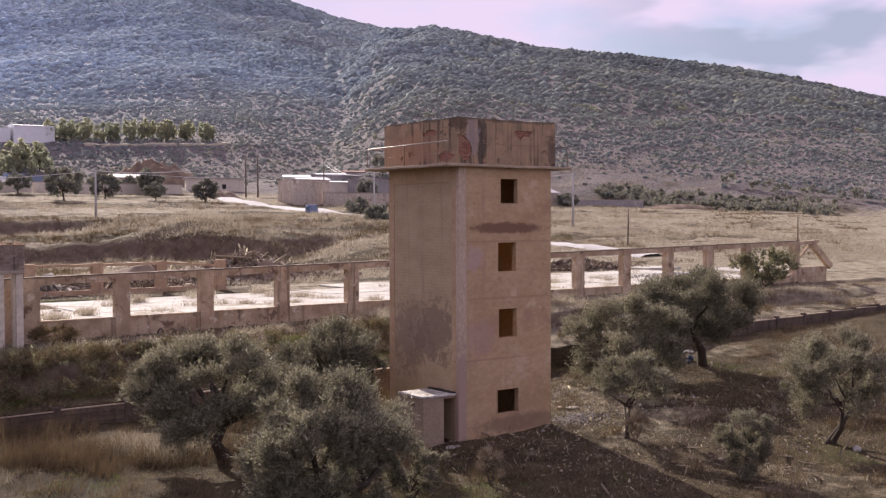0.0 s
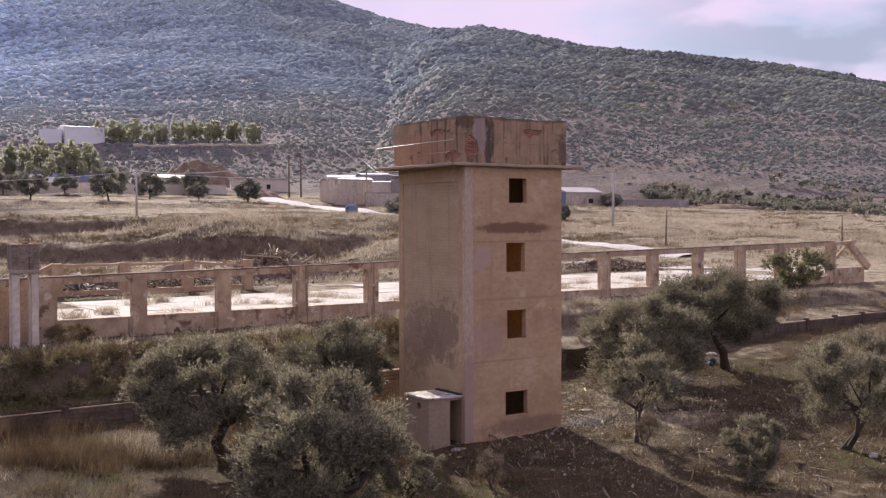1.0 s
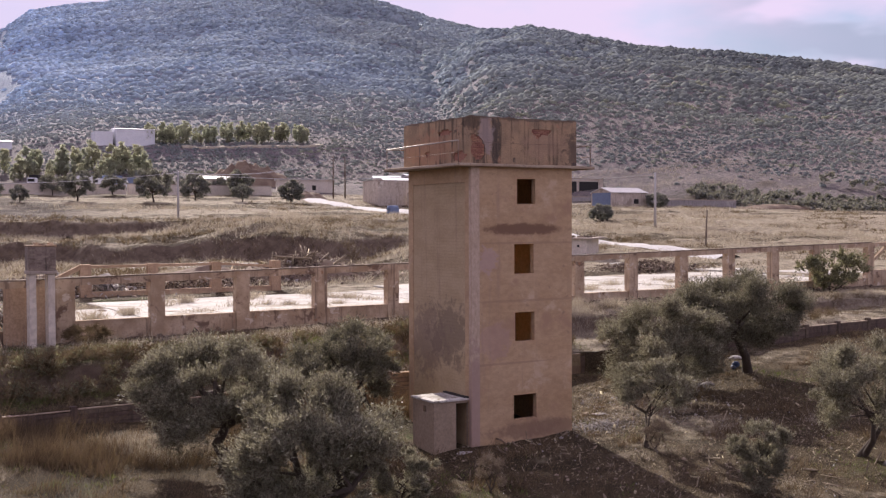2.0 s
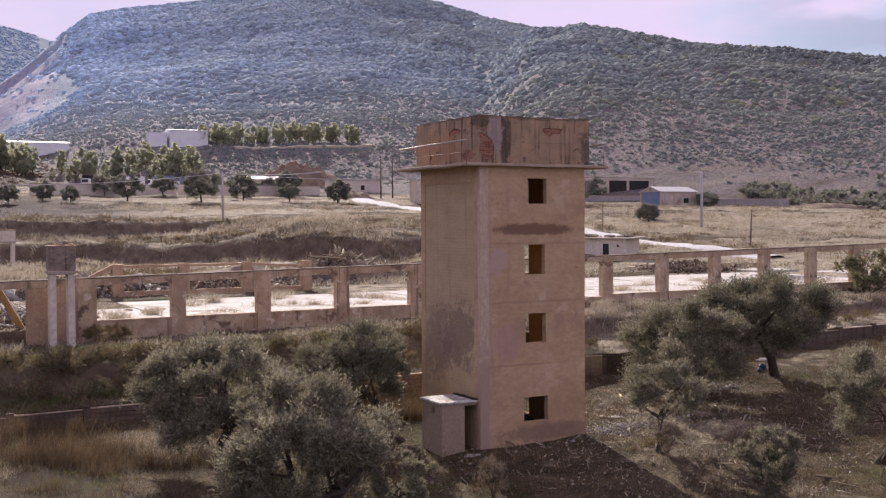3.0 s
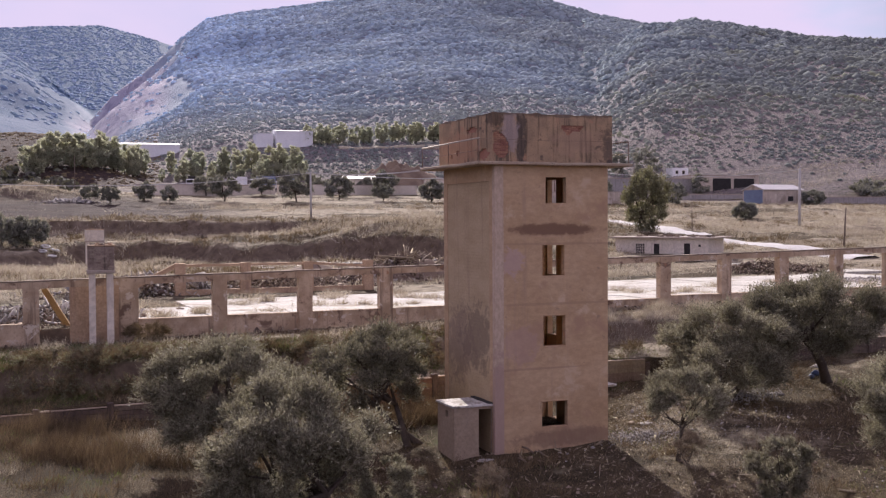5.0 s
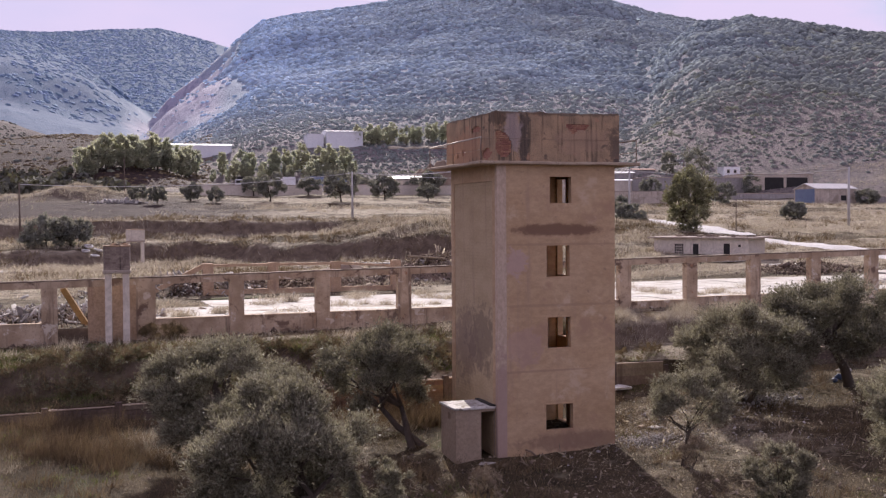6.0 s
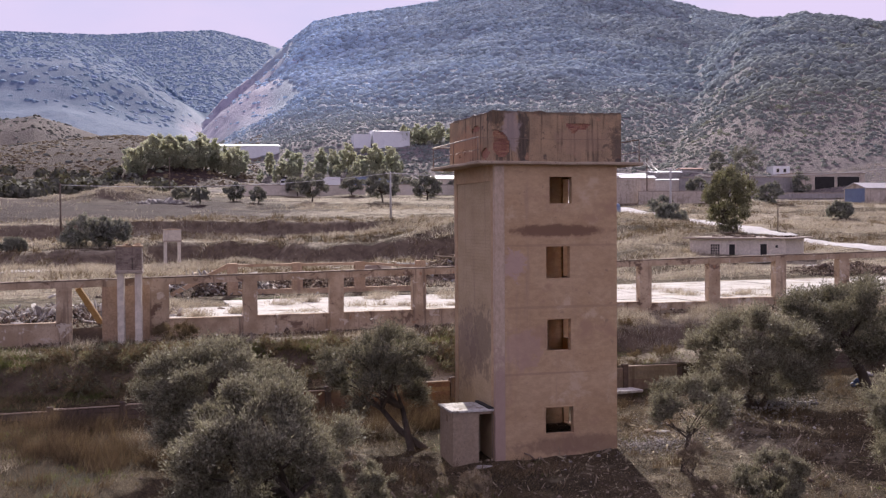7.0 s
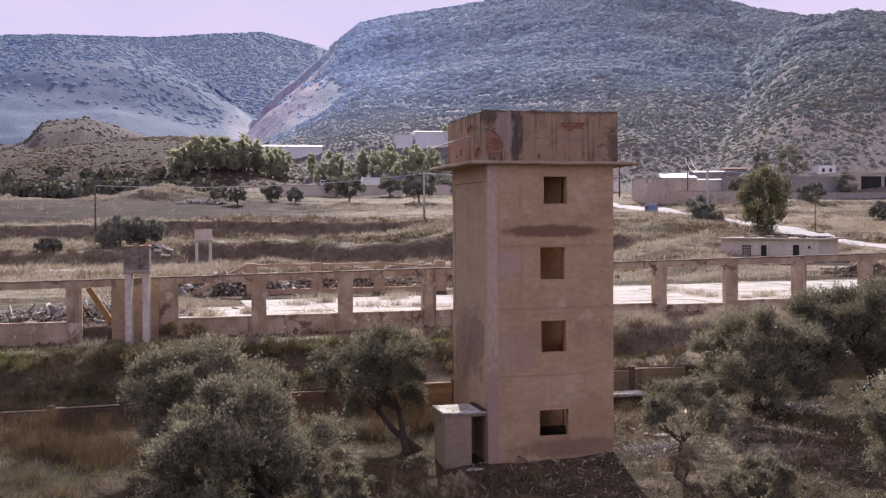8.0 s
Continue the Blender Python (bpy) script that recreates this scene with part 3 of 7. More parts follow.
M["far_wall"] = material("far_block_wall", (0.48, 0.41, 0.33), (0.58, 0.50, 0.42), 0.25, 0.95, 0.3, 6, streak=(0.30, 0.245, 0.20), streak_amount=(0.52, 0.7), patches=(((0.36, 0.30, 0.24), 0.35, 0.54, 0.62), ((0.66, 0.60, 0.52), 0.5, 0.6, 0.66)))
M["grey_wall"] = material("grey_wall", (0.30, 0.28, 0.27), (0.37, 0.345, 0.335), 0.25, 0.95, 0.3, 6, streak=(0.20, 0.18, 0.17), streak_amount=(0.52, 0.7), patches=(((0.44, 0.41, 0.38), 0.4, 0.57, 0.64),))
M["dark"] = material("near_black", (0.03, 0.028, 0.028), (0.045, 0.042, 0.04), 1.0, 0.9, 0)
M["blue"] = material("blue_paint", (0.16, 0.20, 0.30), (0.20, 0.25, 0.36), 0.8, 0.6, 0.1, 10)
M["tin"] = material("pale_sheet_roof", (0.52, 0.49, 0.47), (0.62, 0.59, 0.57), 0.4, 0.5, 0.2, 8)
M["pole"] = material("pole_concrete", (0.42, 0.40, 0.39), (0.50, 0.48, 0.47), 1.0, 0.9, 0.2, 20)
M["wood"] = material("weathered_pole_wood", (0.12, 0.09, 0.07), (0.18, 0.14, 0.11), 1.5, 0.9, 0.3, 20)
M["beam_wood"] = material("ochre_beam", (0.31, 0.21, 0.10), (0.37, 0.265, 0.145), 1.5, 0.9, 0.4, 20)
# Cable colour whitened for the sunlight it catches.
M["wire"] = material("cable", (0.55, 0.54, 0.52), (0.65, 0.64, 0.62), 1.0, 0.6, 0)
M["tyre"] = material("whitewashed_tyre", (0.62, 0.60, 0.58), (0.5, 0.48, 0.46), 2.0, 0.8, 0.2, 20)
M["plastic"] = material("blue_plastic", (0.04, 0.06, 0.13), (0.10, 0.13, 0.20), 5.0, 0.55, 0.3, 12)
M["red"] = material("red_paint", (0.35, 0.06, 0.05), (0.42, 0.10, 0.08), 1.0, 0.6, 0)
M["tile_roof"] = material("clay_tile_roof", (0.30, 0.17, 0.13), (0.38, 0.24, 0.19), 0.5, 0.9, 0.4, 5)
M["spoil"] = material("earth_spoil", (0.17, 0.122, 0.09), (0.27, 0.205, 0.145), 0.35, 0.95, 0.6, 5, grain=(0.16, 0.11, 0.08))


# ---- builders ----
def link_mesh(name, me, mat, parent=None, label=""):
    if mat is not None:
        me.materials.append(mat)
    ob = new(name, me)
    if parent is not None:
        ob.parent = parent
    if label:
        ob["label"] = label
    return ob


def part(name, bm, mat, parent=None, label="", smooth=False):
    me = bpy.data.meshes.new(name)
    bmesh.ops.recalc_face_normals(bm, faces=bm.faces)
    if smooth:
        for f in bm.faces:
            f.smooth = True
    bm.to_mesh(me)
    bm.free()
    return link_mesh(name, me, mat, parent, label)


def raw_mesh(name, verts, faces, mat, parent=None, label="", smooth=False):
    """A large mesh from arrays: verts (n, 3), faces (m, k)."""
    me = bpy.data.meshes.new(name)
    verts, faces = np.asarray(verts, np.float32), np.asarray(faces, np.int32)
    m, k = faces.shape
    me.vertices.add(len(verts))
    me.vertices.foreach_set("co", verts.ravel())
    me.loops.add(m * k)
    me.loops.foreach_set("vertex_index", faces.ravel())
    me.polygons.add(m)
    me.polygons.foreach_set("loop_start", np.arange(m, dtype=np.int32) * k)
    if smooth:
        me.polygons.foreach_set("use_smooth", np.ones(m, dtype=bool))
    me.update(calc_edges=True)
    return link_mesh(name, me, mat, parent, label)


def root(name, at=(0, 0, 0), turn=0.0, **tags):
    ob = new(name)
    ob.empty_display_size = 0.3
    ob.matrix_world = pose(*at, 0, 0, turn)
    return tagged(ob, **tags)


def box(bm, x0, x1, y0, y1, z0, z1, bevel=0.0, jitter=0.0):
    made = bmesh.ops.create_cube(bm, size=1.0)
    vs = made["verts"]
    for v in vs:
        v.co = Vector((x0 + (v.co.x + 0.5) * (x1 - x0), y0 + (v.co.y + 0.5) * (y1 - y0), z0 + (v.co.z + 0.5) * (z1 - z0)))
        if jitter:
            v.co += Vector([random.uniform(-jitter, jitter) for _ in range(3)])
    if bevel:
        edges = list({e for v in vs for e in v.link_edges})
        bmesh.ops.bevel(bm, geom=edges, offset=bevel, segments=1, affect="EDGES", profile=0.5)


def box_part(name, dims, mat, parent=None, label="", bevel=0.02, jitter=0.0):
    bm = bmesh.new()
    box(bm, *dims, bevel=bevel, jitter=jitter)
    return part(name, bm, mat, parent, label)


def tube(bm, points, radii, sides=8):
    rings = []
    points = [Vector(p) for p in points]
    for i, p in enumerate(points):
        way = (points[min(i + 1, len(points) - 1)] - points[max(i - 1, 0)]).normalized()
        side = way.cross(Vector((0.31, 0.87, 0.1))).normalized()
        other = way.cross(side)
        rings.append([bm.verts.new(p + (side * math.cos(a) + other * math.sin(a)) * radii[i])
                      for a in [2 * math.pi * k / sides for k in range(sides)]])
    for a, b in zip(rings, rings[1:]):
        for k in range(sides):
            bm.faces.new((a[k], a[(k + 1) % sides], b[(k + 1) % sides], b[k]))
    bm.faces.new(rings[0][::-1])
    bm.faces.new(rings[-1])


def tube_part(name, points, radii, mat, parent=None, label="", sides=8):
    bm = bmesh.new()
    if isinstance(radii, (int, float)):
        radii = [radii] * len(points)
    tube(bm, points, radii, sides)
    return part(name, bm, mat, parent, label, smooth=sides > 5)


def holed_wall(us, vs, holes, thick, place):
    """A wall of thickness `thick`, cut at us and vs, with the cells of `holes` (u0, u1, v0, v1) left open.
    place(u, v, d) gives a point, d running through the wall."""
    bm = bmesh.new()
    us, vs = sorted(set(us) | {h[k] for h in holes for k in (0, 1)}), sorted(set(vs) | {h[k] for h in holes for k in (2, 3)})
    nu, nv = len(us) - 1, len(vs) - 1

    def solid(i, j):
        if not (0 <= i < nu and 0 <= j < nv):
            return False
        u, v = (us[i] + us[i + 1]) / 2, (vs[j] + vs[j + 1]) / 2
        return not any(h[0] < u < h[1] and h[2] < v < h[3] for h in holes)

    grid = {}

    def vert(i, j, d):
        if (i, j, d) not in grid:
            grid[i, j, d] = bm.verts.new(place(us[i], vs[j], thick * d))
        return grid[i, j, d]

    for i in range(nu):
        for j in range(nv):
            if not solid(i, j):
                continue
            for d in (0, 1):
                bm.faces.new([vert(a, b, d) for a, b in ((i, j), (i + 1, j), (i + 1, j + 1), (i, j + 1))])
            for (di, dj), (p, q) in (((-1, 0), ((i, j), (i, j + 1))), ((1, 0), ((i + 1, j), (i + 1, j + 1))),
                                     ((0, -1), ((i, j), (i + 1, j))), ((0, 1), ((i, j + 1), (i + 1, j + 1)))):
                if not solid(i + di, j + dj):
                    bm.faces.new([vert(*p, 0), vert(*q, 0), vert(*q, 1), vert(*p, 1)])
    return bm


def ground_z(x, y):
    return float(height(np.array([x]), np.array([y]))[0])


# ---- ground ----
def spread(fine, step, reach, growth):
    lo, hi = fine
    vals = list(np.arange(lo, hi, step))
    d, v = step, hi
    while v < reach[1]:
        vals.append(v)
        d *= growth
        v += d
    d, v = step, lo
    while v > reach[0]:
        d *= growth
        v -= d
        vals.append(v)
    return np.array(sorted(vals))


def build_ground():
    gx = spread((-30, 60), 0.55, (-1900, 2100), 1.03)
    gy = np.concatenate([spread((-24, 22), 0.5, (-600, 23), 1.06), np.arange(23, 130, 0.9)])
    d, v = 0.9, gy[-1]
    while v < 2400:
        d *= 1.022
        v += min(d, 14)
        gy = np.append(gy, v)
    # sharp edges along the low wall and the ruin's plinth
    gy = np.sort(np.concatenate([gy[(np.abs(gy - 8.95) > 0.2) & (np.abs(gy - 19.45) > 0.25)], [8.94, 8.96, 19.34, 19.6]]))
    X, Y = np.meshgrid(gx, gy)
    Z = height(X, Y)
    nx, ny = len(gx), len(gy)
    idx = np.arange(nx * ny).reshape(ny, nx)
    faces = np.stack([idx[:-1, :-1], idx[:-1, 1:], idx[1:, 1:], idx[1:, :-1]], -1).reshape(-1, 4)
    ob = raw_mesh("ground", np.stack([X, Y, Z], -1).reshape(-1, 3), faces, M["ground"], smooth=True)
    r = np.hypot(X - HUB[0], Y - HUB[1])
    az = np.degrees(np.arctan2(X - HUB[0], Y - HUB[1]))
    patch = fbm(X / 6, Y / 6, 81, 4)
    straw = np.where(Y > 42, 0.50, np.where(Y > 9, 0.42 + 0.3 * smooth(8, 16, X), 0.22)) + 0.5 * patch
    # Straw weights also brighten the sunlit slope and tower shadow, darken tree shade.
    straw = straw + 0.12 * np.exp(-(((X - 2.5) / 5) ** 2 + ((Y + 4) / 5) ** 2)) + 0.3 * np.exp(-(((X - 9.5) / 4.5) ** 2 + ((Y - 2.5) / 5) ** 2)) - 0.3 * smooth(11, 16, X) * (Y < 3) - 0.35 * smooth(-7, -11, X) * (Y < 9)
    slope = np.abs(np.gradient(Z, axis=0) / np.maximum(1e-3, np.gradient(Y, axis=0)))
    straw = straw + np.where(Y > 42, 1.0 * fbm(X / 34, Y / 5, 89, 4), 0) + 0.35 * smooth(58, 80, X) * (Y > 42) * (1 - smooth(104, 130, Y))
    bank = 0.9 * smooth(0.2, 0.5, slope + 0.15 * patch) * (Y > 10) * (r < 300)
    green = 0.30 - 0.14 * smooth(-2, 6, X) + 0.25 * ((Y > 13) & (Y < 19) & (X < -9)) + 0.55 * fbm(X / 5 + 50, Y / 5, 83, 4) + 0.22 * ((Y > 9) & (Y < 19) & (X < -10)) + 0.4 * np.exp(-(((X - 14) / 6) ** 2 + ((Y + 12) / 4) ** 2)) - 0.5 * (Y > 42)
    field = 1.1 * smooth(112, 116, Y) * (1 - smooth(165, 190, Y + 3 * patch)) * (1 - smooth(2, 26, X + 8 * patch)) * 0.9 * (1 - np.exp(-(((X + 11) / 12) ** 2 + ((Y - 168) / 8) ** 2)))
    start = 26 * smooth(36, 44, az)
    scrub = smooth(250 + start, 295 + start, r + 40 * patch)
    rag = fbm(X / 80, Y / 80, 85, 4)
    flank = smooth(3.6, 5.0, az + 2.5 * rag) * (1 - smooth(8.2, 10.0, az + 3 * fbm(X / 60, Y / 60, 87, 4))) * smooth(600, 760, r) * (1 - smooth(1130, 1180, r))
    # Quarry tone carried up the gorge wall to paint pale haze.
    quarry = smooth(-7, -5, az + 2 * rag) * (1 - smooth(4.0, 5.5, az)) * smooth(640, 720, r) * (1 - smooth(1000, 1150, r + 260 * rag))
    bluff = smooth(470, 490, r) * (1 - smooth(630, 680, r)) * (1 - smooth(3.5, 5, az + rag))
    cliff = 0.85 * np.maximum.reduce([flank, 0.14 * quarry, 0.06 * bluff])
    scrub = scrub * (1 - 0.85 * bluff)
    # Weight of the haze colour on the hills.
    haze_tint = scrub * haze_share(X, Y)
    haze_ridge = np.maximum((1 - smooth(3.2, 4.2, az + rag)) * smooth(680, 740, r), smooth(1150, 1200, r))
    # Mound takes the dark ploughed colour to put its slope in shade.
    shaded_mound = (1 - smooth(6, 9, az)) * smooth(285, 300, r) * (1 - smooth(460, 500, r))
    bank, scrub = np.maximum(bank * (1 - shaded_mound), 0.18 * shaded_mound), scrub * (1 - shaded_mound)
    field = np.maximum.reduce([field, 0.92 * shaded_mound, 0.85 * bluff])
    straw = straw * (1 - shaded_mound) + shaded_mound * (0.22 + 0.5 * patch)
    for name, values in (("haze_tint", haze_tint), ("haze_ridge", haze_ridge), ("straw", straw), ("green", green), ("field", field), ("bank", bank), ("scrub", scrub), ("cliff", cliff)):
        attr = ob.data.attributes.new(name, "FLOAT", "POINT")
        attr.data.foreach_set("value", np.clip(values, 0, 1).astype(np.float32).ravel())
    return tagged(ob, label="dry grassy ground rising from the yard to scrub-covered hills", category="ground", kind="structure")


ground = build_ground()


# ---- water tower ----
def build_tower():
    tower = root("water_tower", (0, 0, 0), label="tall abandoned water tower of stained tan render with brick tank", category="tower")
    x0, x1, y0, y1, base, top = 0.13, 5.07, 0.13, 5.10, -0.4, 11.335
    t = 0.25
    # front wall with four openings
    front = [(2.31, 3.21, 9.88, 10.88), (2.17, 3.13, 7.07, 8.26), (2.20, 3.16, 4.35, 5.52), (2.13, 3.25, 1.21, 2.19)]
    zs = [base, top, 3.2, 6.0, 8.75]
    part("front_wall", holed_wall([x0, x1], zs, front, t, lambda u, v, d: (u, y0 + d, v)), M["render_wall"], tower)
    right = [(3.95, 4.75, 9.0, 10.95), (3.95, 4.75, 6.9, 8.3), (3.95, 4.75, 4.30, 5.20), (3.95, 4.75, 0.7, 1.9)]
    part("side_wall", holed_wall([y0 + t, y1 - t], zs, right, t, lambda u, v, d: (x1 - d, u, v)), M["render_wall"], tower)
    part("back_wall", holed_wall([x0, x1], zs, [(2.2, 3.1, 4.4, 5.5), (2.2, 3.1, 7.1, 8.3)], t, lambda u, v, d: (u, y1 - d, v)), M["render_wall"], tower)
    # blind wall: frame of columns and beams round a recessed infill
    bands = [base, 2.55, 2.85, 5.55, 5.85, 8.25, 8.55, 10.72, top]
    bm = holed_wall([y0 + t, y1 - t], bands, [(y0 + t + 0.22, y1 - t - 0.12, 0.2, 10.72)], t, lambda u, v, d: (x0 + d, u, v))
    part("blind_wall_frame", bm, M["render_wall"], tower)
    bm = bmesh.new()
    box(bm, x0 + 0.075, x0 + t, y0 + t + 0.22, y1 - t - 0.12, 0.2, 10.72)
    backing = part("infill", bm, M["infill"], tower)
    # courses of the infill
    me = None
    z, k = 0.215, 0
    while z < 10.6:
        if me is None:
            bm = bmesh.new()
            box(bm, -0.062, 0.0, y0 + t + 0.225, y1 - t - 0.125, 0, 0.127, bevel=0.003)
            ob = part("course", bm, M["infill"], backing)
            me = ob.data
        else:
            ob = new("course", me)
            ob.parent = backing
        proud = 0.012 + 0.003 * math.sin(k * 2.1)
        ob.location = (x0 + 0.085 + 0.012 - proud, 0, z)
        z += 0.1295
        k += 1
    # pale corner column
    box_part("corner_column", (x0 - 0.012, x0 + 0.40, y0 - 0.014, y0 + 0.2, base, top - 0.004), M["column"], tower, "paler grey-pink corner column", bevel=0.03)
    # floors inside
    for z in (0.1, 3.2, 6.0, 8.75):
        box_part("floor_slab", (x0 + t, x1 - t, y0 + t, y1 - t, z - 0.18, z), M["inside"], tower, "inner floor slab", bevel=0)
    # inner lining of plaster, its ochre brightened for sunlight bounced inside
    for z0, z1 in ((0.1, 3.02), (3.2, 5.82), (6.0, 8.57), (8.75, 11.24)):
        box_part("inner_wall", (x0 + t, x0 + t + 0.02, y0 + t, y1 - t, z0, z1), M["inside"], tower, "ochre inner plaster", bevel=0)
        box_part("inner_wall", (x1 - t - 0.02, x1 - t - 0.002, y0 + t, 3.9, z0, z1), M["inside"], tower, "ochre inner plaster", bevel=0)
    # raised surround of the lowest and third openings
    for a, b, c, d in (front[3], front[2]):
        bm = bmesh.new()
        for dims in ((a - 0.07, a, c - 0.06, d + 0.06), (b, b + 0.07, c - 0.06, d + 0.06), (a, b, d, d + 0.06), (a, b, c - 0.06, c)):
            box(bm, dims[0], dims[1], y0 - 0.012, y0 + 0.05, dims[2], dims[3], bevel=0.008, jitter=0.004)
        part("window_surround", bm, M["render_wall"], tower)
    # a stub of pipe by the foot
    tube_part("pipe_stub", [(1.25, y0 - 0.02, 0.55), (1.4, y0 - 0.16, 0.50), (1.62, y0 - 0.25, 0.30)], 0.035, M["rust"], tower)
    # balcony slab
    bm = bmesh.new()
    box(bm, -0.65, 6.08, -0.13, 5.85, 11.32, 11.44, bevel=0.025)
    bmesh.ops.subdivide_edges(bm, edges=[e for e in bm.edges if e.calc_length() > 2], cuts=24, use_grid_fill=True)
    for v in bm.verts:
        n = noise.noise(v.co * 1.7)
        v.co.z += 0.018 * n
        v.co.y += 0.02 * noise.noise(v.co * 2.3 + Vector((5, 0, 0))) * (v.co.y < 0)
    slab = part("balcony_slab", bm, M["ledge"], tower, "thin projecting concrete balcony slab")
    return tower


def blob_hole(u, v, holes):
    for cu, cv, ru, rv, seed in holes:
        ang = math.atan2((v - cv) / rv, (u - cu) / ru)
        wob = 1 + 0.28 * noise.noise(Vector((math.cos(ang) * 1.4 + seed, math.sin(ang) * 1.4, seed)))
        if math.hypot((u - cu) / ru, (v - cv) / rv) < wob:
            return True
    return False


def plaster_sheet(width, z0, z1, holes, place, step=0.075):
    """A skin of render with ragged holes and a worn upper edge."""
    bm = bmesh.new()
    nu, nv = round(width / step), round((z1 - z0) / step)
    verts = {}

    def vert(i, j):
        if (i, j) not in verts:
            u, v = width * i / nu, z0 + (z1 - z0) * j / nv
            inner = 0 < i < nu and 0 < j < nv
            if inner:
                u += 0.022 * noise.noise(Vector((u * 9, v * 9, 1)))
                v += 0.022 * noise.noise(Vector((u * 9, v * 9, 7)))
            if j == nv:
                v += 0.05 * noise.noise(Vector((u * 2.5, 3, 0))) + 0.02 * noise.noise(Vector((u * 11, 3, 0)))
            verts[i, j] = bm.verts.new(place(u, v, 0.012 * noise.noise(Vector((u * 1.3, v * 1.3, 4)))))
        return verts[i, j]

    for i in range(nu):
        for j in range(nv):
            if blob_hole(width * (i + 0.5) / nu, z0 + (z1 - z0) * (j + 0.5) / nv, holes):
                continue
            bm.faces.new([vert(i, j), vert(i + 1, j), vert(i + 1, j + 1), vert(i, j + 1)])
    return bm


def build_tank(tower):
    z0, z1 = 11.445, 13.25
    tank = new("tank")
    tank.parent = tower
    bm = bmesh.new()
    inner = 0.05
    box(bm, inner, 5.2 - inner, inner, 0.28, z0, z1 - 0.06)
    box(bm, inner, 5.2 - inner, 4.97, 5.25 - inner, z0, z1 - 0.06)
    box(bm, inner, 0.28, 0.28, 4.97, z0, z1 - 0.06)
    box(bm, 4.92, 5.2 - inner, 0.28, 4.97, z0, z1 - 0.06)
    box(bm, 0.28, 4.92, 0.28, 4.97, z1 - 0.45, z1 - 0.3)
    part("tank_core", bm, M["brick"], tank, "brick core of the tank")
    front_holes = [(0.36, 12.0, 0.34, 0.42, 1.0), (0.2, 12.4, 0.18, 0.18, 2.0), (3.42, 12.78, 0.52, 0.13, 3.0), (3.25, 12.66, 0.2, 0.12, 4.0)]
    left_holes = [(0.8, 11.75, 0.5, 0.18, 5.0), (3.3, 11.95, 0.16, 0.1, 6.0), (3.9, 11.85, 0.1, 0.08, 7.0), (1.9, 12.75, 0.5, 0.1, 8.0)]
    skins = (("front_render", 5.2, front_holes, lambda u, v, d: (u, 0.0 - d, v), Vector((0, 1, 0))),
             ("side_render", 5.25, left_holes, lambda u, v, d: (0.0 - d, 5.25 - u, v), Vector((1, 0, 0))),
             ("side_render", 5.25, [], lambda u, v, d: (5.2 + d, u, v), Vector((-1, 0, 0))),
             ("back_render", 5.2, [], lambda u, v, d: (5.2 - u, 5.25 + d, v), Vector((0, -1, 0))))
    for name, width, holes, place, inward in skins:
        if name == "side_render" and holes:
            holes = [(5.25 - h[0], *h[1:]) for h in holes]
        bm = plaster_sheet(width, z0, z1, holes, place)
        made = bmesh.ops.extrude_face_region(bm, geom=bm.faces[:])
        bmesh.ops.translate(bm, vec=inward * 0.045, verts=[g for g in made["geom"] if isinstance(g, bmesh.types.BMVert)])
        part(name, bm, M["tank"], tank)
    # broken capping round the rim
    for a, b in (((0.02, 0.13), (5.18, 0.13)), ((0.13, 0.26), (0.13, 4.99)), ((0.02, 5.12), (5.18, 5.12)), ((5.07, 0.26), (5.07, 4.99))):
        bm = bmesh.new()
        rough_bar(bm, (*a, z1 - 0.01), (*b, z1 - 0.01), 0.10, 0.24, 70, 0.05)
        part("rim", bm, M["dark_ledge"], tank, "worn and broken rim")
    return tank, front_holes


def build_tank_bricks(tank, holes):
    bm = bmesh.new()
    box(bm, -0.105, 0.105, 0, 0.03, -0.03, 0.03, bevel=0.008)
    first = part("brick", bm, M["brick"], tank)
    me, used = first.data, False
    rng = random.Random(5)
    z, row = 11.5, 0
    while z < 13.1:
        x = 0.12 + (0.11 if row % 2 else 0)
        while x < 4.9:
            if blob_hole(x, z, [(h[0], h[1], h[2] * 1.12, h[3] * 1.15, h[4]) for h in holes]) and x > 0.1:
                if rng.random() < 0.12:
                    x += 0.225
                    continue
                ob = first if not used else new("brick", me)
                used = True
                ob.parent = tank
                ob.location = (x, 0.028 + rng.uniform(-0.012, 0.008), z)
                ob.rotation_euler = (0, rng.uniform(-0.03, 0.03), rng.uniform(-0.04, 0.04))
            x += 0.225
        z += 0.073
        row += 1


